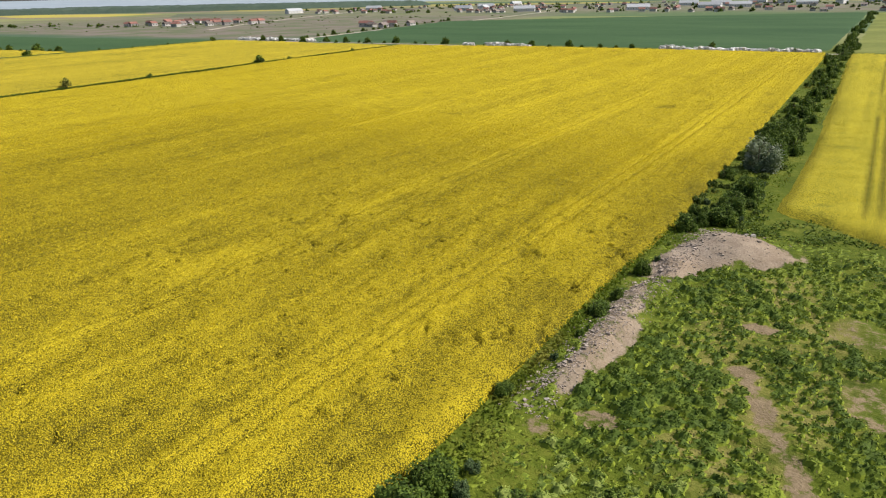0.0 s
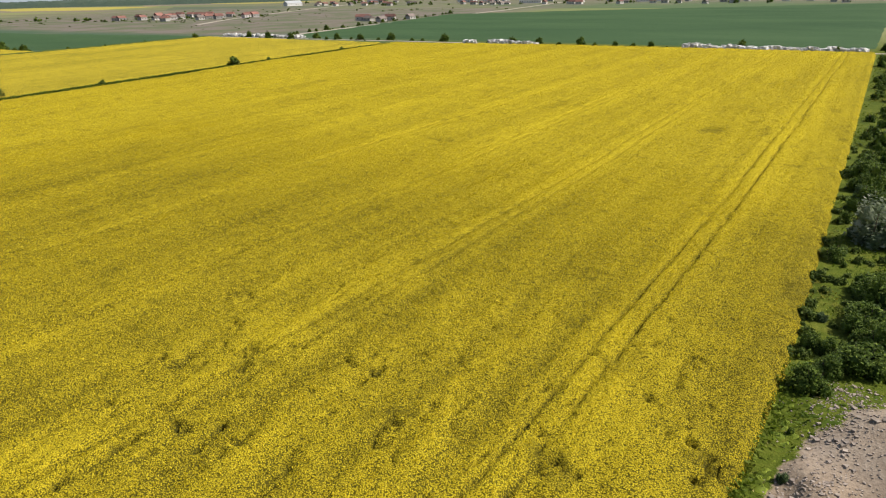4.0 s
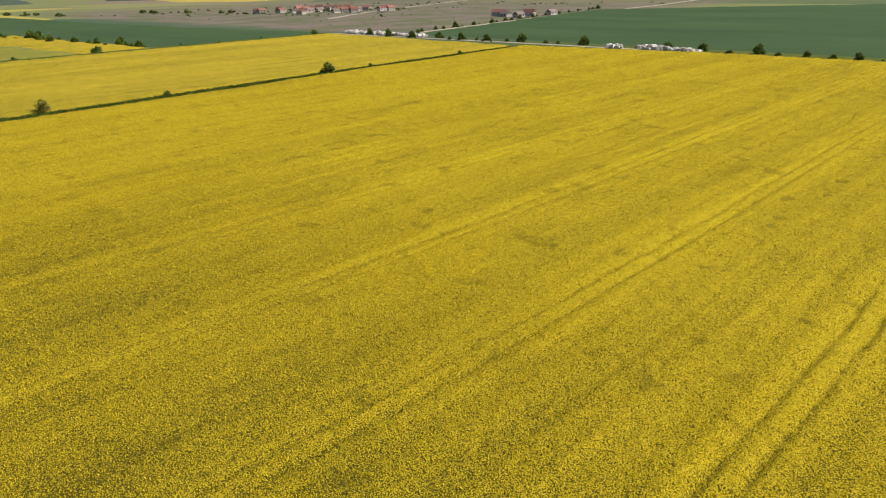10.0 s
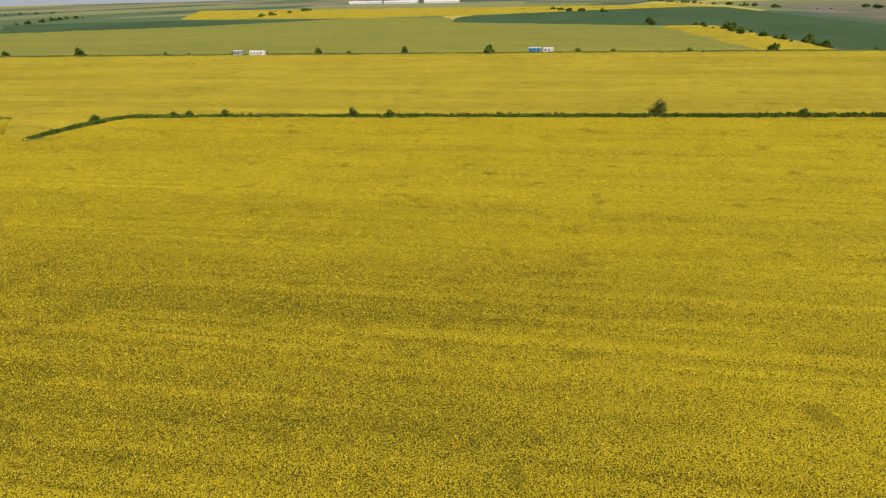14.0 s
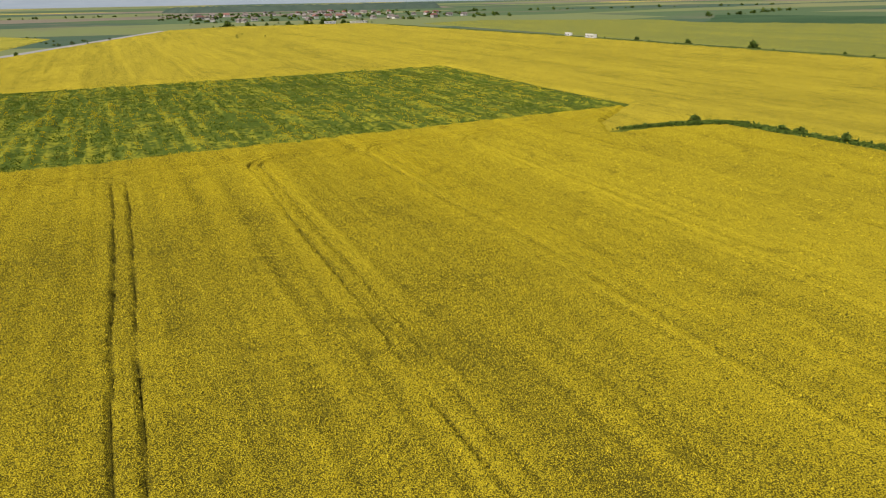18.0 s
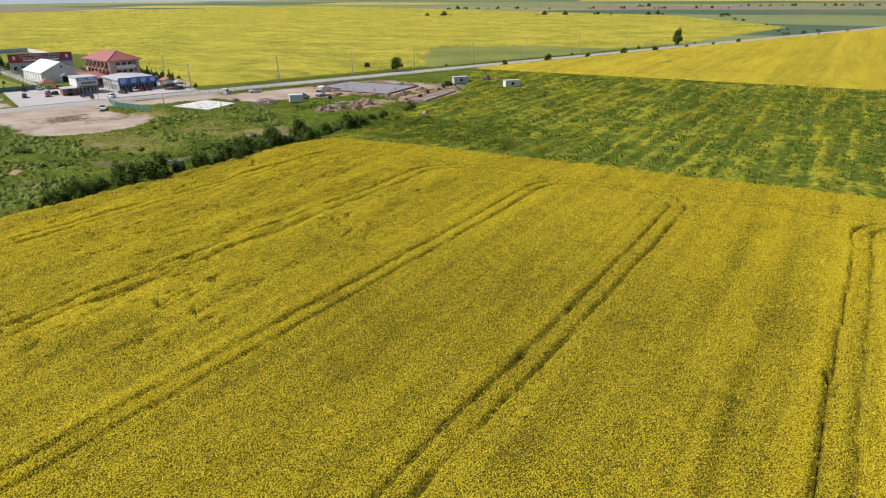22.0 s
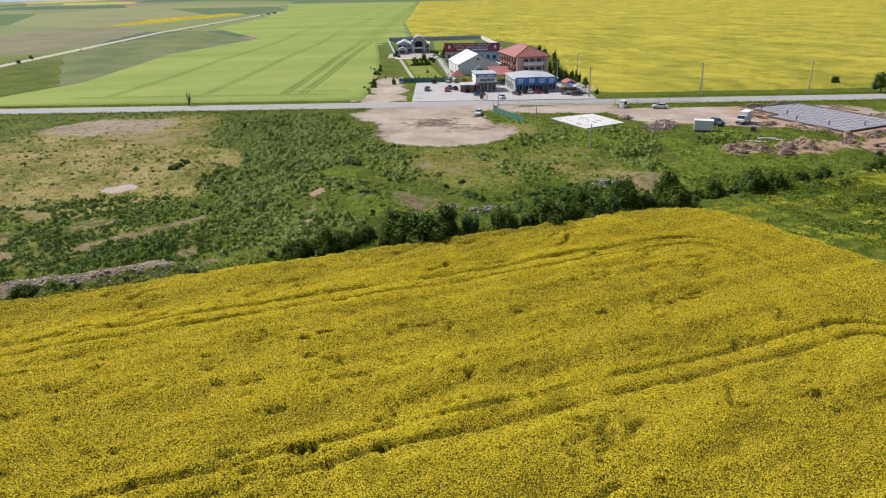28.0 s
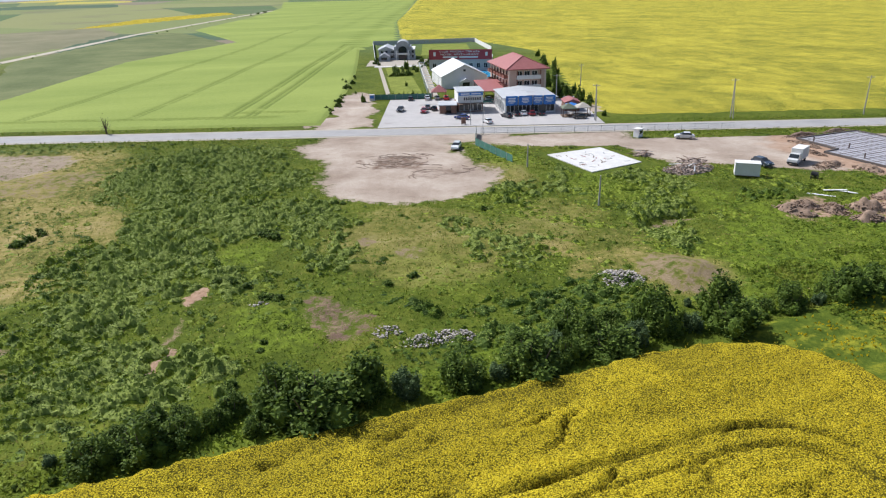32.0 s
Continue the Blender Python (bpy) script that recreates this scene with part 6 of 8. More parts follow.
villa = empty("villa", turned(50, -24, 1.0) @ Matrix.Diagonal((1, 1, 0.84, 1)), "grey stone villa with an arched entrance and balconies", "building")
part("wall", solid((168, -29, 0, 184, -12, 5.4)), STONE, villa)
part("tower", solid((167, -27.5, 0, 178, -19.5, 7.2)), STONE, villa)
bm = bmesh.new()
bmesh.ops.create_cone(bm, cap_ends=True, segments=24, radius1=3.1, radius2=3.1, depth=11, matrix=Matrix.Translation((172.5, -23.5, 7.2)) @ Matrix.Rotation(radians(90), 4, "Y"))
part("arched_roof", bm, STONE, villa)
part("roof", gable(167.5, -19.4, 184.5, -11.6, 5.4, 5.5, 7.4), FLATROOF, villa)
part("cornice", solid((167.7, -29.3, 5.3, 184.3, -11.7, 5.6)), WHITE, villa)
bm = bmesh.new()
bmesh.ops.create_cone(bm, cap_ends=True, segments=20, radius1=2.0, radius2=2.0, depth=0.3, matrix=Matrix.Translation((166.95, -23.5, 5.4)) @ Matrix.Rotation(radians(90), 4, "Y"))
part("arched_window", bm, GLASS, villa)
part("entrance", solid((166.8, -25.4, 0, 166.98, -21.6, 5.0)), GLASS, villa)
for v in (-26.4, -20.6):
    part("column", rod(bmesh.new(), (166.2, v, 0), (166.2, v, 5.2), 0.35, sides=12), WHITE, villa)
for v in (-18.3, -15.8, -13.6):
    window(villa, 168, v - 0.5, 0.8, v + 0.6, 2.4, 0)
    window(villa, 168, v - 0.5, 3.4, v + 0.6, 4.9, 0)
for v in (-28.3, -18.9, -26.6):
    window(villa, 166.9 if v == -26.6 else 168, v - 0.5, 1.0, v + 0.5, 2.6, 0)
    window(villa, 166.9 if v == -26.6 else 168, v - 0.5, 3.5, v + 0.5, 5.0, 0)
part("balcony", solid((165.6, -26.6, 2.9, 167, -20.4, 3.1), (165.6, -26.6, 3.1, 165.75, -20.4, 3.9)), WHITE, villa)
part("balcony", solid((166.6, -18.8, 2.8, 168, -12.4, 3.0), (166.6, -18.8, 3.0, 166.75, -12.4, 3.8)), GREYW, villa)
part("plinth", solid((167.4, -29.4, 0, 184.4, -11.6, 0.7)), GREYW, villa)
porch = part("porch", gable(161, -17.5, 167.9, -12.5, 0, 2.6, 4.4), STONE, villa)
part("porch_window", solid((160.9, -16.4, 0.8, 161.0, -13.6, 2.2)), GLASS, porch)

# pergola along the garden
pergola = empty("pergola", turned(50, -36, 4.0), "long white garden pergola", "pergola")
for k in range(12):
    u = 56 + 6.8 * k
    part("post", solid((u, -36.1, 0, u + 0.18, -35.9, 2.4)), SIGNWHITE, pergola)
    part("crossbar", solid((u, -38.6, 2.4, u + 0.18, -35.6, 2.55)), SIGNWHITE, pergola)
part("beam", solid((55.5, -36.1, 2.28, 131.5, -35.95, 2.4)), SIGNWHITE, pergola)

# enclosing walls and the green front fence
for nm, a, b, h, mt, lab in (("garden_wall", (252, 1), (262, -60), 2.4, GREYW, "grey garden wall behind the villa"), ("garden_wall", (262, -60), (203, -66), 2.2, WHITE, "pale garden wall"), ("garden_wall", (252, 1), (150, -10), 1.8, GREYW, "grey garden wall beside the wheat")):
    w = empty(nm, uv(0, 0), lab, "wall", "garden walls")
    n = max(2, int(math.dist(a, b) / 3))
    for k in range(n):
        p0, p1 = (Vector(a).lerp(Vector(b), (k + 0.02) / n), Vector(a).lerp(Vector(b), (k + 0.98) / n))
        mid, turn = (p0 + p1) / 2, math.atan2(p1.y - p0.y, p1.x - p0.x)
        bm = solid((-(p1 - p0).length / 2, -0.1, 0, (p1 - p0).length / 2, 0.1, h))
        bm.transform(Matrix.Translation((mid.x, mid.y, 0)) @ Matrix.Rotation(turn, 4, "Z"))
        part("panel", bm, mt, w)


def fence(name, pts, height, spacing, panel, label, group, rails=True, m=None):
    """Posts with a panel or rails between them."""
    root = empty(name, m or Matrix(), label, "fence", group)
    for a, b in zip(pts[:-1], pts[1:]):
        n = max(1, round(math.dist(a, b) / spacing))
        for k in range(n):
            p0, p1 = Vector(a).lerp(Vector(b), k / n), Vector(a).lerp(Vector(b), (k + 1) / n)
            turn, ln = math.atan2(p1.y - p0.y, p1.x - p0.x), (p1 - p0).length
            t = Matrix.Translation((p0.x, p0.y, 0)) @ Matrix.Rotation(turn, 4, "Z")
            bm = solid((-0.04, -0.04, -0.3, 0.04, 0.04, height + 0.1))
            bm.transform(t)
            part("post", bm, STEEL, root)
            if panel:
                bm = solid((0.04, -0.015, 0.12, ln - 0.04, 0.015, height))
            else:
                for nm, box_ in [("rail", (0.04, -0.02, height - 0.06, ln - 0.04, 0.02, height)), ("rail", (0.04, -0.02, 0.25, ln - 0.04, 0.02, 0.31))] + [("bar", (x, -0.012, 0.31, x + 0.025, 0.012, height - 0.06)) for x in np.linspace(0.2, ln - 0.2, 10)]:
                    bm = solid(box_)
                    bm.transform(t)
                    part(nm, bm, STEEL, root)
                continue
            bm.transform(t)
            part("panel", bm, panel, root)
    return root


fence("garden_fence", [(48.9, -18.8), (49.2, -37.0)], 1.7, 2.3, GREENMESH, "dark green garden fence before the hedge", "fences", m=UV)
fence("yard_fence", [(75.3, -43.6), (64.5, -38.6), (46.7, -38.8)], 1.7, 2.4, GREENMESH, "blue-green panel fence along the waste ground", "fences")
fence("roadside_fence", [(74.6, -44.5), (52.9, -100.5)], 1.5, 3.2, None, "grey metal railing fence along the road", "fences")
gatebox = empty("gate_pillar", uv(48.5, -18.4), "pale blue and white gate pillar", "pillar")
part("pillar", solid((-0.5, -0.8, 0, 0.5, 0.8, 1.9), bevel=0.04), WHITE, gatebox)
part("notice", solid((-0.56, -0.6, 0.7, -0.5, 0.6, 1.6)), BLUE, gatebox)

GARDEN = [[make_bush(121 + k, 1.6, 2.0, 260, 0.16, LEAF, "clipped evergreen in the hotel garden", name="garden_shrub"), False] for k in range(2)]
spots = []
for k in range(11):
    spots.append((50.6, -20.5 - 1.5 * k, 1.15))
for k in range(9):
    spots.append((108 + 3 * k, -27.6, 0.7))
    spots.append((110 + 3 * k, -31.5, 0.8))
for k in range(12):
    spots.append((106 + (k % 3), -25.6 - 0.75 * k, 0.6 + 0.12 * (k * 5 % 4)))
for u, v, s_ in ((78, -30.5, 0.9), (122, -28.6, 1.6), (131, -33.5, 1.7), (126, -36.5, 1.4), (118, -37, 1.4), (140, -33, 1.2), (145, -12, 1.0), (152, -34, 1.2), (46, -16, 1.4), (90, -9, 0.9), (96, -7.5, 0.7), (76, -11, 0.7), (64, -13, 0.6), (150, -31, 1.8), (156, -35, 2.2), (147, -37, 2.0), (134, -38, 1.9), (138, -35, 1.6), (160, -9.5, 1.6), (150, -10, 1.4), (128, -33, 1.7), (116, -29, 1.4), (112, -33, 1.2), (36, -83.5, 1.7), (41, -81.5, 2.1), (50, -79, 2.2), (46, -76, 2.2), (30, -82, 1.4), (70, -76, 2.2), (80, -80, 1.9), (58, -77, 2.0), (92, -82, 1.7), (15, -83, 1.0), (104, -84, 2.0), (120, -86, 1.9), (150, -86, 2.0), (33, -79, 1.8), (38, -78, 1.6), (54, -82, 1.8), (64, -80, 1.7), (86, -77, 1.9), (98, -79, 1.6), (112, -80, 1.8), (134, -84, 1.9), (170, -86, 1.8)):
    spots.append((u, v, s_))
grng = random.Random(9)
plant(GARDEN, [(*tuple(((turned(50, -24, 6.0) if 51 < u < 132 and v > -38 else UV) @ Vector((u, v, 0)))[:2]), s_) for u, v, s_ in spots], "garden shrubs", grng)
EDGE = [[make_bush(131, 2.4, 1.2, 240, 0.2, LEAF, "low dark scrub along the edge of the wheat", name="scrub"), False]]
plant(EDGE, [(*tuple((UV @ Vector((u, -9.0 + 0.03 * u + grng.uniform(-1.6, 1.6), 0)))[:2]), grng.choice((0.4, 0.6, 0.9, 1.3))) for u in [grng.uniform(12, 118) for k in range(30)]], "scrub at the wheat edge", grng)

# ---- vehicles ----


def extrude_profile(profile, half, top_half, z_low, z_high):
    """A body from its side view: widest low down, narrower towards the top."""
    n = len(profile)

    def w(z):
        t = min(max((z - z_low) / (z_high - z_low), 0), 1)
        return half + (top_half - half) * t
    p = [(x, -w(z), z) for x, z in profile] + [(x, w(z), z) for x, z in profile]
    bm = hull(p, [tuple(range(n)), tuple(range(2 * n - 1, n - 1, -1))] + [(k, (k + 1) % n, n + (k + 1) % n, n + k) for k in range(n)])
    bmesh.ops.bevel(bm, geom=bm.edges[:], offset=0.035, segments=1, affect="EDGES")
    return bm


def wheels(root, spots, r=0.31, w=0.2):
    for x, y in spots:
        t = part("wheel", rod(bmesh.new(), (x, y - w / 2, r), (x, y + w / 2, r), r, sides=14), TYRE, root)
        part("rim", rod(bmesh.new(), (x, y - w / 2 - 0.012, r), (x, y + w / 2 + 0.012, r), r * 0.62, sides=10), RIM, t)


def make_car(colour, label, boxy=False, m=None):
    root = empty("car", m or Matrix(), label, "car", "parked cars")
    paint = glossy("car_paint", colour)
    part("body", extrude_profile([(-2.12, 0.32), (-2.15, 0.72), (-2.0, 0.92), (-1.2, 0.98), (0.95, 0.98), (2.0, 0.8), (2.15, 0.6), (2.1, 0.32)], 0.86, 0.82, 0.5, 1.0), paint, root)
    back = -1.95 if boxy else -1.55
    part("glazing", extrude_profile([(back, 0.96), (back + 0.35, 1.40), (0.25, 1.40), (1.05, 0.96)], 0.78, 0.64, 0.96, 1.4), GLASS, root)
    part("roof", extrude_profile([(back + 0.38, 1.36), (back + 0.42, 1.47), (0.18, 1.47), (0.28, 1.36)], 0.68, 0.6, 1.36, 1.47), paint, root)
    for s in (-1, 1):
        part("headlight", solid((2.0, s * 0.6 - 0.16, 0.6, 2.14, s * 0.6 + 0.16, 0.76), bevel=0.02), LIGHTS, root)
        part("tail_light", solid((-2.16, s * 0.62 - 0.14, 0.64, -2.05, s * 0.62 + 0.14, 0.84), bevel=0.02), REARLIGHTS, root)
        part("mirror", solid((0.7, s * 0.9 - 0.08, 0.98, 0.85, s * 0.9 + 0.08, 1.12), bevel=0.03), paint, root)
    part("front_bumper", solid((2.08, -0.8, 0.34, 2.2, 0.8, 0.52), bevel=0.03), paint, root)
    part("rear_bumper", solid((-2.2, -0.8, 0.36, -2.1, 0.8, 0.54), bevel=0.03), paint, root)
    wheels(root, [(1.32, 0.76), (1.32, -0.76), (-1.3, 0.76), (-1.3, -0.76)])
    return root


CARS = {  # colour, label, boxy, then (u, v, turn) in the compound
    "black": ((0.012, 0.012, 0.014), "black car parked on the concrete", False, [(28.0, -28.4, 172), (28.7, -37.9, 8), (47.0, -30.4, 5), (15.6, -57.3, 30), (11.8, -76.0, 95), (18.2, -66.6, 5), (18.0, -59.9, 12)]),
    "grey": ((0.20, 0.21, 0.22), "grey car parked on the concrete", False, [(30.9, -36.0, 4), (47.2, -38.6, 8)]),
    "white": ((0.72, 0.72, 0.72), "white car parked beside the road", False, [(47.6, -35.6, 3), (8.4, -51.8, 20), (18.4, -62.0, 4)]),
    "red": ((0.30, 0.025, 0.025), "dark red car parked on the concrete", True, [(25.4, -35.1, 176), (18.2, -64.2, 5)]),
    "scarlet": ((0.55, 0.03, 0.03), "bright red van-like car by the fence", True, [(46.8, -41.4, 4)]),
    "blue": ((0.03, 0.06, 0.22), "dark blue car parked before the kiosk", False, [(14.5, -45.4, 60)]),
    "teal": ((0.05, 0.14, 0.13), "dark green car under the awning", False, [(42.0, -53.8, 80), (38.4, -53.4, 80)]),
}
for colour, label, boxy, spots_ in CARS.values():
    first = None
    for u, v, turn in spots_:
        m = uv(u, v, 0.09, turn) @ Matrix.Diagonal((0.93, 0.93, 0.95, 1))
        if first is None:
            first = make_car(colour, label, boxy, m)
        else:
            copy_thing(first, m)
make_car((0.70, 0.70, 0.69), "white sedan parked on the dirt track", False, pose(49.8, -83.2, 0.05, 0, 0, 55))
make_car((0.72, 0.72, 0.70), "white hatchback with dark roof on the dirt lot", True, pose(63.4, -33.6, 0.05, 0, 0, 148))
make_car((0.03, 0.045, 0.07), "dark blue car parked by the site container", True, pose(25.0, -80.8, 0.05, 0, 0, 178))

truck = empty("box_truck", pose(23.6, -88.0, 0.05, 0, 0, 116), "white box truck parked beside the foundation", "truck")
part("cab", extrude_profile([(1.1, 0.5), (1.1, 2.1), (2.0, 2.1), (2.55, 1.35), (3.1, 1.15), (3.15, 0.5)], 0.95, 0.85, 1.0, 2.1), glossy("truck_paint", (0.70, 0.70, 0.69)), truck)
part("windscreen", hull([(2.08, -0.78, 2.0), (2.08, 0.78, 2.0), (2.56, 0.86, 1.38), (2.56, -0.86, 1.38), (2.12, -0.78, 2.03), (2.12, 0.78, 2.03), (2.62, 0.86, 1.4), (2.62, -0.86, 1.4)], [(0, 1, 2, 3), (4, 7, 6, 5), (0, 4, 5, 1), (1, 5, 6, 2), (2, 6, 7, 3), (3, 7, 4, 0)]), GLASS, truck)
part("cargo_box", solid((-3.0, -1.05, 0.8, 1.0, 1.05, 2.9), bevel=0.04), WHITE, truck)
part("chassis", solid((-2.9, -0.5, 0.45, 3.0, 0.5, 0.7)), TYRE, truck)
part("bumper", solid((3.1, -0.92, 0.42, 3.24, 0.92, 0.66), bevel=0.02), TYRE, truck)
for s in (-1, 1):
    part("headlight", solid((3.08, s * 0.72 - 0.14, 0.8, 3.17, s * 0.72 + 0.14, 1.0)), LIGHTS, truck)
wheels(truck, [(2.2, 0.82), (2.2, -0.82), (-1.9, 0.82), (-1.9, -0.82)], 0.36, 0.24)

# ---- the building site ----
cont = empty("site_container", pose(20.8, -72.9, 0.1, 0, 0, 50), "white site container on the grass edge", "container")
part("body", solid((-2.1, -1.15, 0.12, 2.1, 1.15, 2.35), bevel=0.03), WHITE, cont)
part("roof_rim", solid((-2.15, -1.2, 2.3, 2.15, 1.2, 2.42), bevel=0.02), WHITE, cont)
pieces("skid", [(-2.0, -1.1, 0, 2.0, -0.9, 0.14), (-2.0, 0.9, 0, 2.0, 1.1, 0.14)], TIMBER, cont)
part("door", solid((1.0, 1.14, 0.2, 1.8, 1.19, 2.1)), WHITE, cont)

slab = tagged(new("concrete_slab", mesh_of("concrete_slab", [(49.7, -48.3, -0.9), (50.5, -61.6, -0.9), (36.4, -61.8, -0.9), (34.2, -49.1, -0.9), (49.7, -48.3, 0.16), (50.5, -61.6, 0.16), (36.4, -61.8, 0.16), (34.2, -49.1, 0.16)],
    [(4, 5, 6, 7), (0, 1, 5, 4), (1, 2, 6, 5), (2, 3, 7, 6), (3, 0, 4, 7)], plain("white_concrete", (0.50, 0.485, 0.46), (0.68, 0.665, 0.635), 1.6, 0.85, stain=(0.45, 0.42, 0.39)))), "white concrete floor slab with scraps lying on it", "slab")
srng = random.Random(15)
for k in range(26):
    s = part("board_scrap", solid((-srng.uniform(0.2, 1.0), -0.08, 0, srng.uniform(0.2, 1.0), 0.08, 0.05)), srng.choice((TIMBER, REDROOF, STEEL)), None)
    s.matrix_world = pose(srng.uniform(37, 49), srng.uniform(-60.5, -50), 0.16, 0, 0, srng.uniform(0, 180))
    tagged(s, "loose scrap lying on the concrete slab", "scrap", "scraps on the slab")

site = empty("foundation", Matrix(), "steel reinforcing mats over grey fill within a foundation ring", "foundation")
FD = [(38.4, -104.2), (38.4, -121.8), (6.5, -122.4), (4.5, -99.6), (26.8, -99.0), (27.5, -103.2)]
part("fill", hull([(x, y, -0.3) for x, y in FD] + [(x, y, 0.22) for x, y in FD], [tuple(range(5, -1, -1)), tuple(range(6, 12))] + [(k, (k + 1) % 6, 6 + (k + 1) % 6, 6 + k) for k in range(6)]), plain("grey_fill", (0.24, 0.24, 0.265), (0.40, 0.39, 0.41), 2.2, 0.9), site)
for a, b in zip(FD, FD[1:] + FD[:1]):
    mid, ln, turn = ((a[0] + b[0]) / 2, (a[1] + b[1]) / 2), math.dist(a, b), math.atan2(b[1] - a[1], b[0] - a[0])
    bm = solid((-ln / 2 - 0.2, -0.2, -0.2, ln / 2 + 0.2, 0.2, 0.42), bevel=0.02)
    bm.transform(Matrix.Translation((*mid, 0)) @ Matrix.Rotation(turn, 4, "Z"))
    part("ring_beam", bm, plain("dark_shuttering", (0.07, 0.06, 0.055), (0.13, 0.11, 0.10), 0.6, 0.9), site)
RUST = plain("rusty_rebar", (0.10, 0.08, 0.075), (0.18, 0.14, 0.13), 0.3, 0.8)
for k in range(13):
    y = -101.2 - 1.65 * k
    part("rebar", solid((5.0 if y > -103.5 else 5.6, y - 0.07, 0.225, 27 if y > -103.5 else 38.2, y + 0.07, 0.26)), RUST, site)
for k in range(13):
    x = 7.6 + 2.4 * k
    part("rebar", solid((x - 0.07, -122, 0.23, x + 0.07, -99.6 if x < 27 else -104, 0.27)), RUST, site)
for x, y in ((34.5, -104.5), (27.2, -106), (12, -103), (8, -110), (20, -101.4)):
    part("starter_bars", solid((x - 0.1, y - 0.1, 0.2, x + 0.1, y + 0.1, 1.25)), RUST, site)


strip_site = empty("strip_foundation", Matrix(), "narrow foundation strip with reddish rebar over grey fill", "foundation")
SD = [(-7.3, -93.5), (-6.5, -118.6), (-12.6, -117.3), (-15.7, -92.7)]
part("fill", hull([(x, y, -0.3) for x, y in SD] + [(x, y, 0.2) for x, y in SD], [(0, 1, 2, 3), (7, 6, 5, 4)] + [((k + 1) % 4, k, 4 + k, 4 + (k + 1) % 4) for k in range(4)]), plain("red_brown_fill", (0.20, 0.13, 0.105), (0.40, 0.32, 0.29), 2.0, 0.9), strip_site)
for k, (a, b) in enumerate(zip(SD, SD[1:] + SD[:1])):
    mid, ln, turn = ((a[0] + b[0]) / 2, (a[1] + b[1]) / 2), math.dist(a, b), math.atan2(b[1] - a[1], b[0] - a[0])
    bm = solid((-ln / 2 - 0.15, -0.16, -0.2, ln / 2 + 0.15, 0.16, 0.6 if k == 2 else 0.34), bevel=0.02)
    bm.transform(Matrix.Translation((*mid, 0)) @ Matrix.Rotation(turn, 4, "Z"))
    part("edge_wall", bm, CONCRETE if k == 2 else RUST, strip_site)
REDBAR = plain("red_oxide_rebar", (0.16, 0.07, 0.05), (0.25, 0.12, 0.09), 0.3, 0.8)
for k in range(14):
    y = -95.2 - 1.65 * k
    part("rebar", solid((-15.1 + 0.125 * (-93 - y), y - 0.06, 0.205, -7.5 + 0.03 * (-93 - y), y + 0.06, 0.24)), REDBAR, strip_site)
for k in range(4):
    x = -13.2 + 1.6 * k
    part("rebar", solid((x - 0.06 + 0.6, -116.8, 0.21, x + 0.06 + 0.6, -93.6, 0.25)), REDBAR, strip_site)


def lumps(rng, pts, size, flat=0.75):
    """Angular stones or clods, one at each point."""
    n = len(pts)
    c = np.array([(-1, -1, -1), (1, -1, -1), (1, 1, -1), (-1, 1, -1), (-1, -1, 1), (1, -1, 1), (1, 1, 1), (-1, 1, 1)], float) * 0.6
    v = c[None] * rng.uniform(0.55, 1.35, (n, 8, 3))
    a = rng.uniform(0, 2 * math.pi, n)
    ca, sa = np.cos(a)[:, None], np.sin(a)[:, None]
    v = np.stack([v[..., 0] * ca - v[..., 1] * sa, v[..., 0] * sa + v[..., 1] * ca, v[..., 2] * flat], -1)
    v = v * np.asarray(size)[:, None, None] + pts[:, None, :]
    f = np.array([(3, 2, 1, 0), (4, 5, 6, 7), (0, 1, 5, 4), (1, 2, 6, 5), (2, 3, 7, 6), (3, 0, 4, 7)])
    return v.reshape(-1, 3), (f[None] + 8 * np.arange(n)[:, None, None]).reshape(-1, 4)


EARTH = plain("dug_earth", (0.16, 0.105, 0.07), (0.33, 0.235, 0.17), 0.9, 0.95, bump=0.05, vary=0.25, island=True)
SPOIL = plain("grey_spoil_stones", (0.22, 0.175, 0.14), (0.40, 0.335, 0.275), 0.5, 0.95, vary=0.4, island=True)
WHITESTONE = plain("white_rubble", (0.20, 0.175, 0.15), (0.46, 0.415, 0.37), 0.4, 0.9, vary=0.5, island=True)
DEBRIS = plain("mixed_debris", (0.16, 0.115, 0.09), (0.40, 0.32, 0.265), 0.4, 0.9, vary=0.5, island=True)


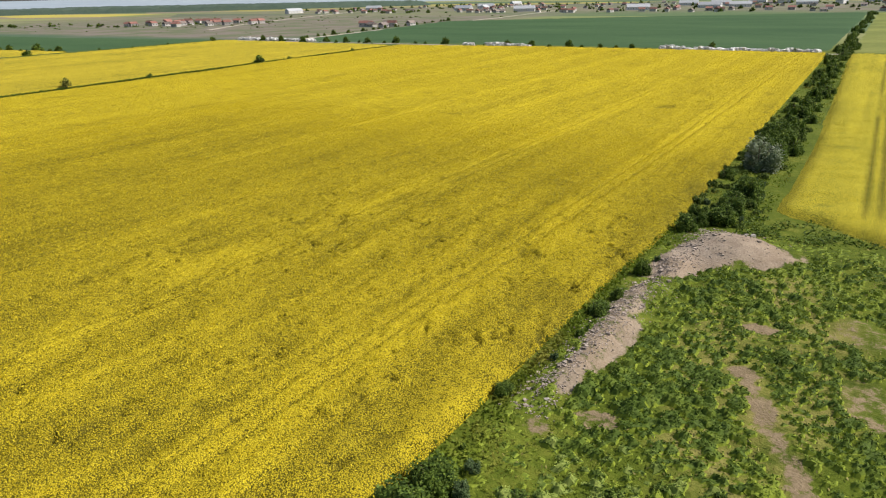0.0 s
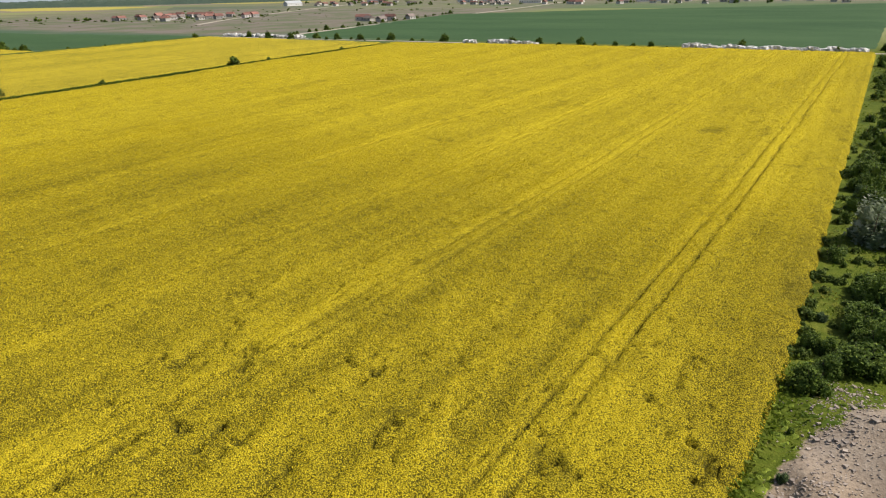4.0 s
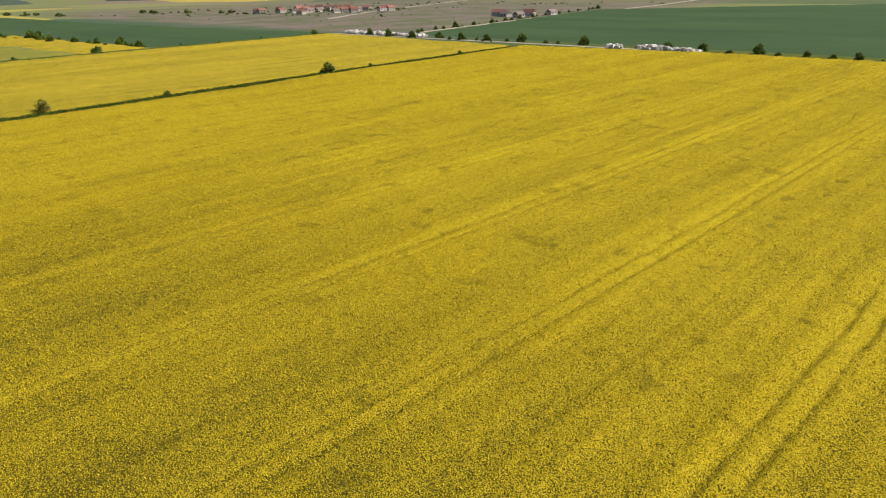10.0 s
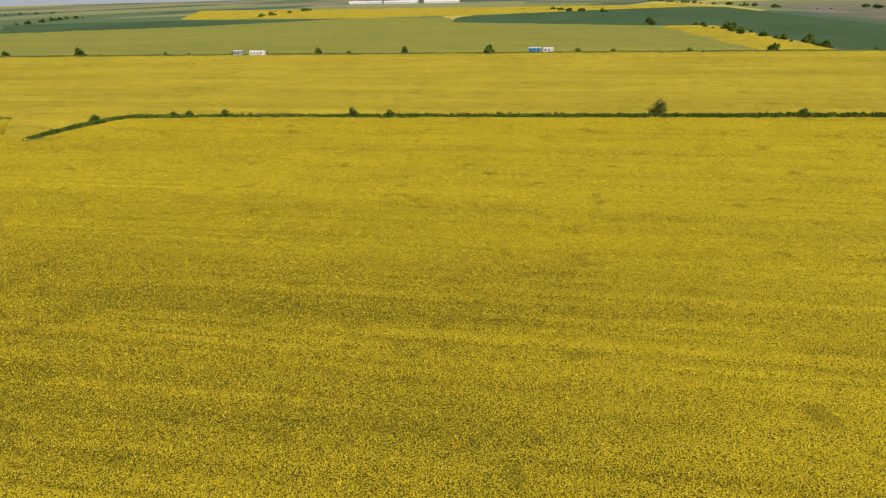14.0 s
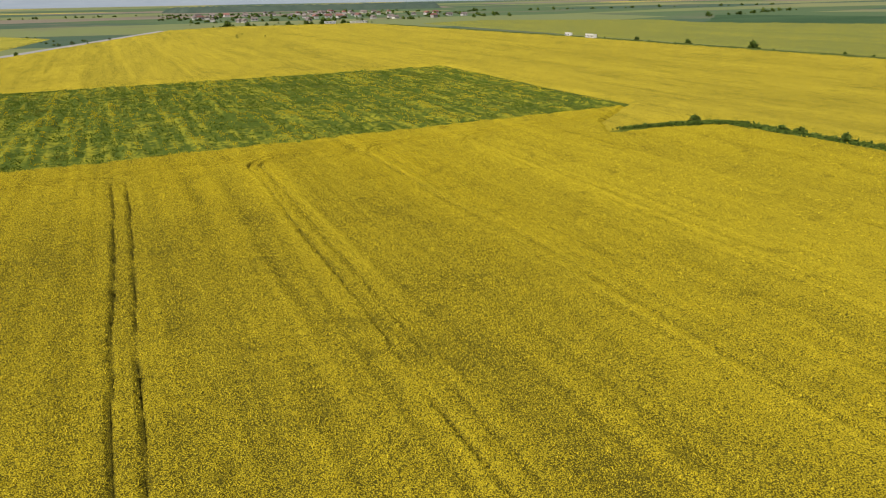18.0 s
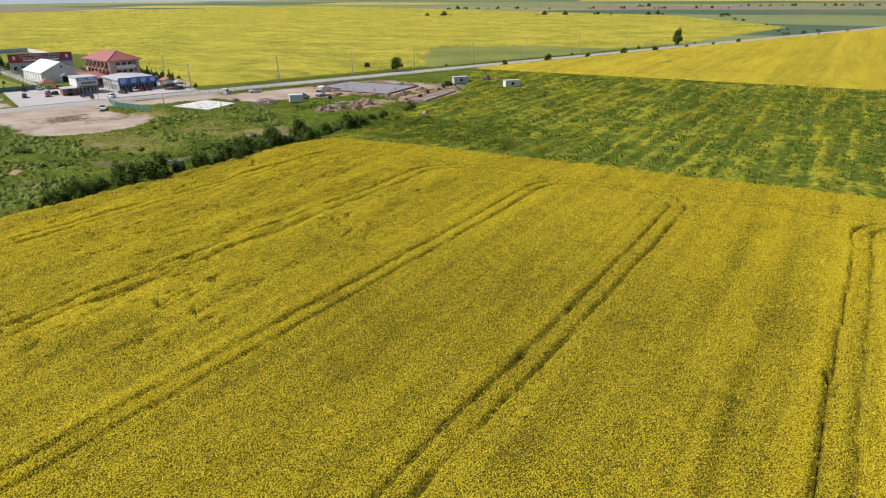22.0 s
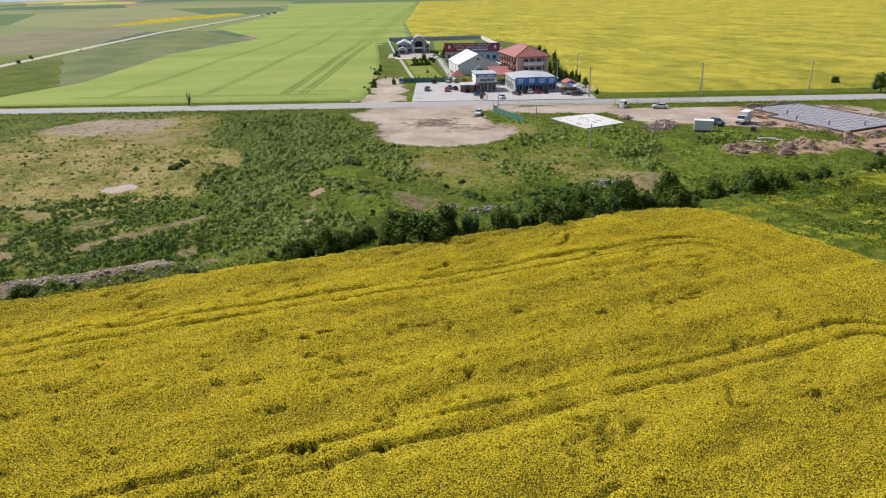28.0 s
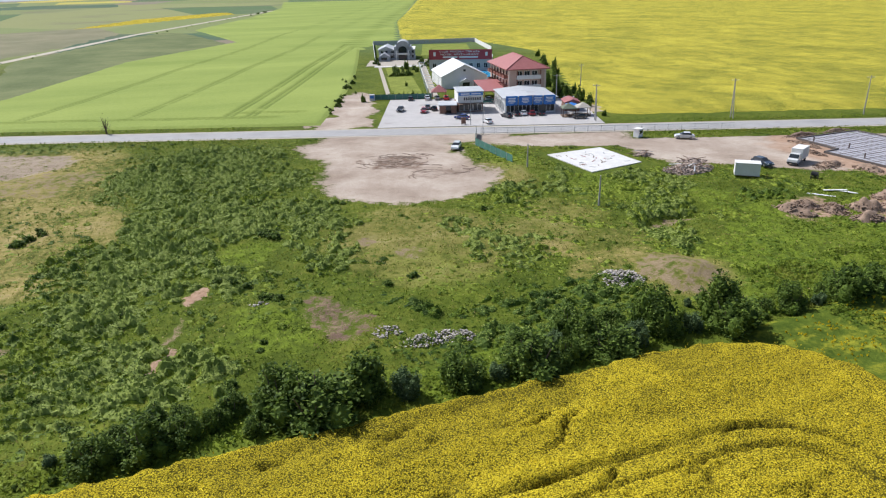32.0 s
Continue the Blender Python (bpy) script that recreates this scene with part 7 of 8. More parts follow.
def heap(name, cx, cy, rx, ry, h, n, size, material, label, category, mound=True, turn=0.0, seed=1):
    """A tipped heap: an uneven mound with loose pieces on it."""
    rng = np.random.default_rng(seed)
    root = empty(name, pose(cx, cy, float(ground_height(np.array([cx]), np.array([cy]))[0]) - 0.1, 0, 0, turn), label, category, "heaps")
    if mound:
        g_ = np.linspace(-1.1, 1.1, 21)
        X, Y = np.meshgrid(g_ * rx, g_ * ry, indexing="ij")
        r = np.hypot(X / rx, Y / ry)
        Z = h * smooth(1.05, 0.1, r + 0.5 * (waves(X + cx, Y + cy, 1.6, seed, 2) - 0.5)) * (0.35 + 1.3 * waves(X + cx, Y + cy, 0.9, seed + 5, 2)) - 0.05
        Z = np.where(r < 1.06, Z, -0.7)
        idx = np.arange(X.size).reshape(X.shape)
        q = np.stack([idx[:-1, :-1], idx[1:, :-1], idx[1:, 1:], idx[:-1, 1:]], -1).reshape(-1, 4)
        o = new("mound", mesh_of("mound", np.stack([X, Y, Z], -1).reshape(-1, 3), q, material, None, True))
        o.parent = root
    a, r = rng.uniform(0, 2 * math.pi, n), np.sqrt(rng.uniform(0, 1, n)) * 1.05
    x, y = np.cos(a) * r * rx, np.sin(a) * r * ry
    z = h * smooth(1.05, 0.1, r) * 0.85 if mound else h * rng.uniform(0, 1, n) * (1.05 - r)
    s = size * rng.uniform(0.5, 1.6, n)
    v, f = lumps(rng, np.stack([x, y, z + 0.1], 1), s)
    o = tagged(new("rubble", mesh_of("rubble", v, f, material)), kind="stuff")
    o.parent = root
    return root


for k, (x, y, rx, ry, h, t) in enumerate(((2.5, -64.5, 3.2, 1.8, 1.2, 20), (0.5, -70.5, 2.6, 1.8, 1.3, 0), (-1.5, -74.8, 3.0, 2.2, 1.6, 30), (-4.8, -71.5, 2.6, 2.0, 1.3, 70), (3.6, -68.0, 2.4, 1.6, 1.1, 40), (-3.5, -79.0, 2.8, 2.4, 1.5, 0), (0.8, -82.5, 2.2, 2.4, 1.0, 0), (19.5, -91.5, 2.0, 4.0, 0.9, 15), (14.5, -95.5, 3.0, 2.2, 1.0, -10), (8.5, -96.6, 3.2, 1.8, 0.9, 0), (2.0, -97, 2.5, 2.2, 1.1, 0), (1.5, -106, 1.6, 5, 0.8, 0), (41, -108, 1.2, 5.0, 0.8, 0), (40.5, -118, 1.2, 5.0, 0.8, 0), (34, -101.5, 4.5, 1.2, 0.7, 0), (28, -97, 3.5, 1.1, 0.6, 0), (-12, -152, 2.5, 1.6, 1.2, 0), (-4.2, -90.5, 2.4, 1.6, 0.8, 20), (-3.6, -112, 1.4, 4.0, 0.7, 0), (-1.0, -101, 1.8, 3.0, 0.9, 0), (-12.5, -88.5, 2.8, 1.5, 0.7, -10), (-8.0, -124, 3.0, 2.0, 0.9, 0), (1.0, -116, 1.6, 3.2, 0.8, 0), (-17.5, -104, 1.0, 4.5, 0.5, 4), (14, -126, 5.0, 1.6, 0.8, 0), (28, -126.5, 5.0, 1.5, 0.8, 0))):
    heap("earth_heap", x, y, rx, ry, h, 130, 0.2, EARTH, "heap of reddish brown dug earth", "heap", True, t, 200 + k)
for k, (x, y, rx, ry, h, n, sz) in enumerate(((28.5, -66.5, 3.0, 5.0, 0.9, 260, 0.3), (33, -71, 2.2, 3.0, 0.7, 120, 0.28), (41.5, -66.0, 1.6, 2.2, 0.7, 90, 0.25))):
    db = heap("debris_heap", x, y, rx, ry, h, n, sz * 0.7, DEBRIS, "heap of broken boards and demolition debris", "heap", True, 0, 230 + k)
    for j in range(14 if k == 0 else 6):
        bm = solid((-srng.uniform(0.8, 2.0), -0.12, 0, srng.uniform(0.8, 2.0), 0.12, 0.07))
        bm.transform(pose(srng.uniform(-rx, rx) * 0.8, srng.uniform(-ry, ry) * 0.8, h * 0.55 + srng.uniform(-0.2, 0.35), srng.uniform(-14, 14), srng.uniform(-16, 16), srng.uniform(0, 180)))
        part("board", bm, srng.choice((TIMBER, GREYW, TIMBER)), db)
for k, (x, y, rx, ry, h, n, sz) in enumerate(((-7.9, -26.0, 2.6, 2.8, 0.9, 420, 0.17), (-12.8, 0.0, 1.3, 3.4, 0.45, 240, 0.12), (-13.4, -2.6, 1.4, 1.6, 0.4, 110, 0.13), (1.6, 15.6, 0.8, 1.0, 0.3, 40, 0.16), (-9.5, 3.8, 1.5, 1.6, 0.3, 60, 0.14))):
    heap("rubble_heap", x, y, rx, ry, h, n, sz, WHITESTONE, "dumped white rubble and rubbish among weeds", "heap", False, 0, 240 + k)
for x, y, t, ln in ((6.4, -74.6, 30, 4.2), (7.0, -78.4, 60, 3.6), (5.5, -79.4, 20, 3.0)):
    b = part("panel_board", solid((-ln / 2, -0.3, 0, ln / 2, 0.3, 0.08), bevel=0.01), WHITE, None)
    b.matrix_world = pose(x, y, float(ground_height(np.array([x]), np.array([y]))[0]) + 0.12, 3, 2, t)
    tagged(b, "white insulation board lying in the grass", "board", "boards on the site")
scrap = heap("scrap_heap", -8.8, -148, 2.2, 1.6, 2.2, 90, 0.22, RUST, "rusty pile of scrap metal beside the cabins", "heap", True, 20, 260)
for j in range(5):
    bm = solid((-srng.uniform(0.6, 1.3), -0.06, 0, srng.uniform(0.6, 1.3), 0.06, 0.1))
    bm.transform(pose(srng.uniform(-1, 1), srng.uniform(-0.8, 0.8), 1.7, srng.uniform(-25, 25), srng.uniform(-25, 25), srng.uniform(0, 180)))
    part("bar", bm, RUST, scrap)
sack = part("bulk_bag", solid((-0.45, -0.45, -0.2, 0.45, 0.45, 0.85), bevel=0.12), TENTROOF, None)
sack.matrix_world = pose(-29.5, -70.7, 0.35, 0, 0, 25)
tagged(sack, "white bulk bag standing among green weeds", "bag")
tank = empty("mixer", pose(14.0, -81.5, 0.0, 0, 0, 40), "dark site mixer beside the track", "machine")
part("drum", rod(bmesh.new(), (-0.5, 0, 0.8), (0.5, 0, 1.1), 0.55, 0.35, 12), TYRE, tank)
part("frame", solid((-0.7, -0.5, 0, -0.55, 0.5, 0.9), (0.4, -0.5, 0, 0.55, 0.5, 0.8), (-0.7, -0.06, 0.3, 0.55, 0.06, 0.42)), RUST, tank)
booth = empty("roadside_booth", pose(55.8, -75.2, 0, 0, 0, 22), "small pale roadside booth", "booth")
part("body", solid((-0.7, -0.9, 0, 0.7, 0.9, 1.9), bevel=0.03), TENTWALL, booth)
part("roof", solid((-0.85, -1.05, 1.9, 0.85, 1.05, 2.0), bevel=0.02), WHITE, booth)
part("window", solid((-0.74, -0.6, 0.9, -0.7, 0.6, 1.6)), GLASS, booth)
for x, y, t, lab in ((-25.2, -136.0, 48, "white cabin with one window at the field edge"), (-3.2, -137.0, 48, "grey-white cabin at the field edge")):
    cb = empty("cabin", pose(x, y, 0, 0, 0, t), lab, "cabin", "cabins")
    part("body", solid((-2.8, -1.3, 0.1, 2.8, 1.3, 2.5), bevel=0.03), WHITE if x < -10 else GREYW, cb)
    part("roof", solid((-2.95, -1.45, 2.5, 2.95, 1.45, 2.65), bevel=0.02), FLATROOF, cb)
    pieces("skid", [(-2.6, -1.2, -0.1, 2.6, -1.0, 0.12), (-2.6, 1.0, -0.1, 2.6, 1.2, 0.12)], TIMBER, cb)
    part("window", solid((-0.5, 1.29, 1.0, 0.5, 1.34, 1.9)), GLASS, cb)
    part("window", solid((-2.84, -0.5, 1.0, -2.79, 0.5, 1.9)), GLASS, cb)

# poles
def pole(x, y, h, label, arm=True, legs=1, group="utility poles"):
    root = empty("utility_pole", pose(x, y, -0.2, 0, 0, 69), label, "pole", group)
    part("shaft", rod(bmesh.new(), (0, 0, 0), (0, 0, h), 0.17, 0.1), POLE, root)
    if legs > 1:
        part("strut", rod(bmesh.new(), (0.0, 1.6, 0), (0, 0.1, h * 0.93), 0.15, 0.1), POLE, root)
    if arm:
        a = part("crossarm", solid((-0.9, -0.05, h - 0.55, 0.9, 0.05, h - 0.43)), STEEL, root)
        for k in (-0.8, 0, 0.8):
            part("insulator", rod(bmesh.new(), (k, 0, h - 0.43), (k, 0, h - 0.2), 0.05, 0.04, 6), WHITE, a)
    return root


for u, v, h, legs in ((9.6, -79.3, 9.4, 2),):
    pp = UV @ Vector((u, v, 0))
    pole(pp.x, pp.y, h, "concrete power pole with a strut by the restaurant", True, legs)
for x, y, legs in ((64.6, -110.0, 2), (52.3, -141.6, 1), (41.0, -172, 1), (28, -204, 1), (16, -238, 1), (1, -275, 1), (-14, -312, 1)):
    pole(x, y, 10.0, "concrete power pole beside the road", True, legs)
for x, y in ((83.8 + 24, -84.0), (126.7, -104.2)):
    pole(x, y, 8.0, "concrete power pole at the field edge", True, 1)
for x, y, h in ((16.8, -39.1, 5.2), (42.3, -39.8, 5.0)):
    pole(x, y, h, "short leaning post on the waste ground", False)
for u, v in ((6.6, -47.4), (-5.8, -49.8)):
    pp = UV @ Vector((u, v, 0))
    lamp = empty("street_lamp", pose(pp.x, pp.y, 0, 0, 0, 69), "slim street lamp beside the road", "lamp", "street lamps")
    part("pole", rod(bmesh.new(), (0, 0, 0), (0, 0, 7.2), 0.09, 0.05), STEEL, lamp)
    part("arm", rod(bmesh.new(), (0, 0, 7.15), (1.1, 0, 7.35), 0.04, 0.03), STEEL, lamp)
    part("lamp_head", solid((0.9, -0.12, 7.28, 1.5, 0.12, 7.42), bevel=0.03), GREYW, lamp)
totem = empty("advertising_stand", uv(7.2, -45.6, 0, 15), "leaning roadside advertising stand", "sign")
part("panel", solid((-0.06, -0.6, 0.3, 0.06, 0.6, 1.9), bevel=0.01), BRICKBROWN, totem)
pieces("foot", [(-0.4, -0.5, 0, 0.4, -0.4, 0.3), (-0.4, 0.4, 0, 0.4, 0.5, 0.3)], STEEL, totem)

# stones on the spoil heap beside the crop
rrng = np.random.default_rng(31)
n = 4200
y = rrng.uniform(42, 96, n)
x = np.where(y < 80, -18.1 + 0.06 * (y - 60) - 0.6 + rrng.normal(size=n) * 1.25, -16.5 + rrng.normal(size=n) * 1.5 + np.where(rrng.uniform(size=n) < 0.35, rrng.uniform(0, 9, n), 0))
v, f = lumps(rrng, np.stack([x, y, ground_height(x, y) + 0.02], 1), rrng.uniform(0.03, 0.12, n) * np.where(rrng.uniform(size=n) < 0.08, 2.4, 1.0))
tagged(new("spoil_stones", mesh_of("spoil_stones", v, f, SPOIL)), "loose grey stones strewn over the spoil heap", "stones", kind="stuff")
for x, y, s in ((-10.6, 94.6, 0.6), (-11.4, 94.9, 0.4), (-18.6, 44.2, 0.3)):
    v, f = lumps(rrng, np.zeros((1, 3)), [s], 0.6)
    b = new("boulder", mesh_of("boulder", v, f, WHITESTONE))
    b.matrix_world = pose(x, y, float(ground_height(np.array([x]), np.array([y]))[0]) + 0.2 * s, 0, 0, 30)
    tagged(b, "white boulder on the spoil heap", "boulder", "boulders")

# where cars have turned on the dirt
SCUFF = plain("scuffed_earth", (0.16, 0.11, 0.08), (0.27, 0.2, 0.15), 0.6, 0.95)
trng = random.Random(12)
for k in range(96):
    cx, cy, r = (60 if k % 4 else 48) + trng.uniform(-3.0, 3.0), (-18 if k % 4 else -24) + trng.uniform(-4, 4), trng.uniform(1.4, 6.0)
    a0, sweep = trng.uniform(0, 6.28), trng.uniform(0.3, 1.1)
    strip("tyre_mark", [(cx + 0.7 * r * (1 + 0.3 * i / 12) * math.cos(a0 + sweep * i / 12), cy + r * math.sin(a0 + sweep * i / 12)) for i in range(13)], trng.uniform(0.1, 0.35), 0.012 + 0.0007 * k, SCUFF, "dark curved tyre mark on the bare earth", "tyre mark")

# ---- far off ----
WAGON = [(-455.0, 106.2, 6.6, (0.05, 0.22, 0.45), "blue beekeeper's wagon at the field edge", 90), (-455.0, 113.4, 5.4, (0.55, 0.57, 0.6), "pale wagon at the field edge", 90), (-447.5, -61.4, 5.5, (0.3, 0.3, 0.32), "grey trailer at the field edge", 90), (-446.0, -49.0, 9.0, (0.7, 0.7, 0.7), "white caravan at the field edge", 90),
         (-441.0, -330.0, 7.0, (0.7, 0.7, 0.7), "white caravan at the field edge", 86), (-441.5, -303.0, 12.0, (0.7, 0.68, 0.62), "long white trailer at the field edge", 86), (-405, -722, 22.0, (0.6, 0.58, 0.52), "long pale farm shed", 0), (-372, -735, 14.0, (0.6, 0.6, 0.6), "pale farm shed at the village edge", 0)]
for x, y, ln, col, lab, t in WAGON:
    w = empty("wagon", pose(x, y, 0, 0, 0, t), lab, "trailer", "wagons")
    part("body", solid((-ln / 2, -1.2, 0.7, ln / 2, 1.2, 3.2), bevel=0.08), glossy("wagon_paint", col, 0.5, 0.1), w)
    part("roof", solid((-ln / 2 - 0.1, -1.3, 3.2, ln / 2 + 0.1, 1.3, 3.35), bevel=0.05), WHITE, w)
    for k in range(int(ln / 2)):
        part("window", solid((-ln / 2 + 0.7 + 1.9 * k, -1.26, 1.6, -ln / 2 + 1.7 + 1.9 * k, -1.2, 2.4)), GLASS, w)
        part("window", solid((-ln / 2 + 0.7 + 1.9 * k, 1.2, 1.6, -ln / 2 + 1.7 + 1.9 * k, 1.26, 2.4)), GLASS, w)
    wheels(w, [(-ln / 3, 1.0), (-ln / 3, -1.0), (ln / 3, 1.0), (ln / 3, -1.0)], 0.45, 0.25)


TIPPED = plain("tipped_white_rubble", (0.46, 0.44, 0.41), (0.74, 0.72, 0.69), 1.5, 0.9, vary=0.4, island=True)


def rubble_row(x0, x1, y, n, seed, label):
    rng = np.random.default_rng(seed)
    x = rng.uniform(x0, x1, n)
    yy = y + rng.normal(size=n) * 1.4
    hh = 2.6 * waves(x, yy, 5.0, seed, 2)
    v, f = lumps(rng, np.stack([x, yy, rng.uniform(0, 1, n) * hh + 0.2], 1), rng.uniform(0.5, 1.5, n), 0.8)
    tagged(new("rubble_row", mesh_of("rubble_row", v, f, TIPPED)), label, "rubble", kind="stuff")


rubble_row(-108, -27, 400.5, 900, 301, "long row of tipped white rubble at the field end")
rubble_row(-219, -189, 397.5, 240, 302, "tipped white rubble at the field end")
rubble_row(-236, -228, 396.5, 60, 303, "tipped white rubble at the field end")
rubble_row(-456, -372, 400.5, 520, 304, "long row of tipped white rubble beside the track")
DIRT = plain("pale_dirt_track", (0.34, 0.29, 0.22), (0.5, 0.44, 0.35), 4.0, 0.95)
strip("dirt_track", [(-460, 392.5), (-280, 391.5 + 6), (-180, 397), (-20, 397.5), (120, 399)], 3.5, 0.04, DIRT, "pale dirt track along the field end", "track")
strip("dirt_track", [(-402, 405), (-411, 446), (-435, 593), (-459, 864), (-520, 1200)], 6.0, 0.05, DIRT, "pale dirt track across the plain", "track")
strip("dirt_track", [(-640, 520), (-711, 624), (-820, 830), (-983, 1177)], 6.0, 0.05, DIRT, "pale dirt track across the plain", "track")
strip("dirt_track", [(190, 150), (346, 106), (550, 49), (1023, -122), (1500, -330)], 6.0, 0.05, DIRT, "pale dirt track beyond the wheat", "track")

HOUSEWALL = plain("house_render", (0.34, 0.32, 0.29), (0.52, 0.50, 0.46), 2.0, 0.9, vary=0.35)
HOUSEROOF = plain("house_tiles", (0.14, 0.07, 0.055), (0.27, 0.12, 0.09), 2.0, 0.85, vary=0.5)
hrng = random.Random(21)


def make_house(w, d, h, label, roof_mat, wall_mat):
    root = empty("house", Matrix(), label, "house", "far houses")
    part("wall", solid((-w / 2, -d / 2, 0, w / 2, d / 2, h)), wall_mat, root)
    part("roof", gable(-w / 2 - 0.4, -d / 2 - 0.4, w / 2 + 0.4, d / 2 + 0.4, h, h + 0.15, h + d * 0.38), roof_mat, root)
    for k in range(max(2, int(w / 4))):
        x = -w / 2 + (k + 0.5) * w / max(2, int(w / 4))
        for s in (-1, 1):
            part("window", solid((x - 0.6, s * d / 2 - 0.04, h * 0.4, x + 0.6, s * d / 2 + 0.04, h * 0.4 + 1.3)), GLASS, root)
    return root


H1 = make_house(9, 7, 2.8, "far village house with a grey-brown roof", plain("weathered_roof", (0.12, 0.10, 0.09), (0.24, 0.19, 0.16), 2.0, 0.85, vary=0.4), HOUSEWALL)
H2 = make_house(10, 7, 3.8, "far two-storey village house with a red roof", HOUSEROOF, HOUSEWALL)
H3 = make_house(38, 14, 5.0, "far long white industrial hall", FLATROOF, WHITE)
hs = []
for k in range(34):
    hs.append((0 if k % 4 == 3 else 1, -880 + hrng.uniform(0, 150) + hrng.uniform(-20, 20), 560 + hrng.uniform(0, 130)))
for k in range(7):
    hs.append((k % 2, -470 + hrng.uniform(-30, 20), 600 + hrng.uniform(0, 50)))
for k in range(60):
    hs.append((1 if k % 4 == 3 else 0, -250 - hrng.uniform(0, 420), -850 - hrng.uniform(0, 520)))
for k in range(18):
    hs.append((2, -hrng.uniform(-100, 1100), 1110 + hrng.uniform(0, 700)))
for k in range(170):
    hs.append((k % 2, -hrng.uniform(-300, 1100), 1085 + hrng.uniform(0, 1) ** 2 * 800))
used = [False] * 3
for k, x, y in hs:
    m = pose(x, y, 0, 0, 0, hrng.choice((0, 15, 80, 100)) + hrng.uniform(-8, 8))
    if used[k]:
        copy_thing((H1, H2, H3)[k], m)
    else:
        (H1, H2, H3)[k].matrix_basis = m
        used[k] = True
for k, (x, y) in enumerate(((-1890, -390), (-1870, -290), (-1850, -180))):
    fh = empty("poultry_hall", pose(x, y, 0, 0, 0, 82), "very long white farm hall on the plain", "hall", "farm halls")
    part("wall", solid((-45, -8, 0, 45, 8, 4)), WHITE, fh)
    part("roof", gable(-46, -9, 46, 9, 4, 4.2, 7.5), TENTROOF, fh)
# trees of the villages and hedges of the plain
VT = [[make_bush(141 + k, 9.0, 8.0, 130, 0.9, LEAF, "dark tree on the far plain", "tree", "far_tree", 1.2, lobes=4), False] for k in range(2)]
spots = []
for k in range(170):
    spots.append((-200 - hrng.uniform(0, 520), -800 - hrng.uniform(0, 600), hrng.uniform(0.5, 1.2)))
for x0, y0, x1, y1 in ((-300, -1500, 300, -1350), (-900, -1250, -560, -900), (100, -900, 420, -760), (-1200, -700, -820, -560), (-1400, -350, -1010, -310), (-1250, 60, -1020, 180), (-1700, 300, -1100, 420), (-1150, 500, -900, 560), (-700, 640, -560, 520), (60, -1250, 700, -1100), (-60, -600, 40, -900), (-1500, -1000, -900, -1100)):
    n = int(math.hypot(x1 - x0, y1 - y0) / 22)
    for k in range(n):
        t = hrng.uniform(0, 1)
        spots.append((x0 + (x1 - x0) * t + hrng.uniform(-7, 7), y0 + (y1 - y0) * t + hrng.uniform(-7, 7), hrng.choice((0.3, 0.5, 0.6, 0.9, 1.2))))
for k in range(170):
    spots.append((-470 - hrng.uniform(0, 620), 430 + hrng.uniform(0, 520), hrng.uniform(0.15, 0.55)))
for k in range(130):
    spots.append((-905 + hrng.uniform(0, 210), 545 + hrng.uniform(0, 165), hrng.uniform(0.35, 0.7)))
for k in range(260):
    spots.append((-hrng.uniform(-160, 1200), 1075 + hrng.uniform(0, 900), hrng.uniform(0.6, 1.3)))
for k in range(36):
    t = k / 36
    spots.append((300 + 760 * t, 118 - 255 * t + hrng.uniform(-3, 7), hrng.uniform(0.25, 0.6)))
for k in range(40):
    spots.append((-60 - hrng.uniform(0, 200), -480 - hrng.uniform(0, 80), hrng.uniform(0.4, 1.0)))
spots.sort(key=lambda s_: math.hypot(s_[0] + 60, s_[1] - 60))
plant(VT, spots[:230], "trees of the plain", hrng)
crowns = [next(c for c in ob.children if c.name.startswith("crown")).data for ob, _ in VT]
vs, fs, n = [], [], 0
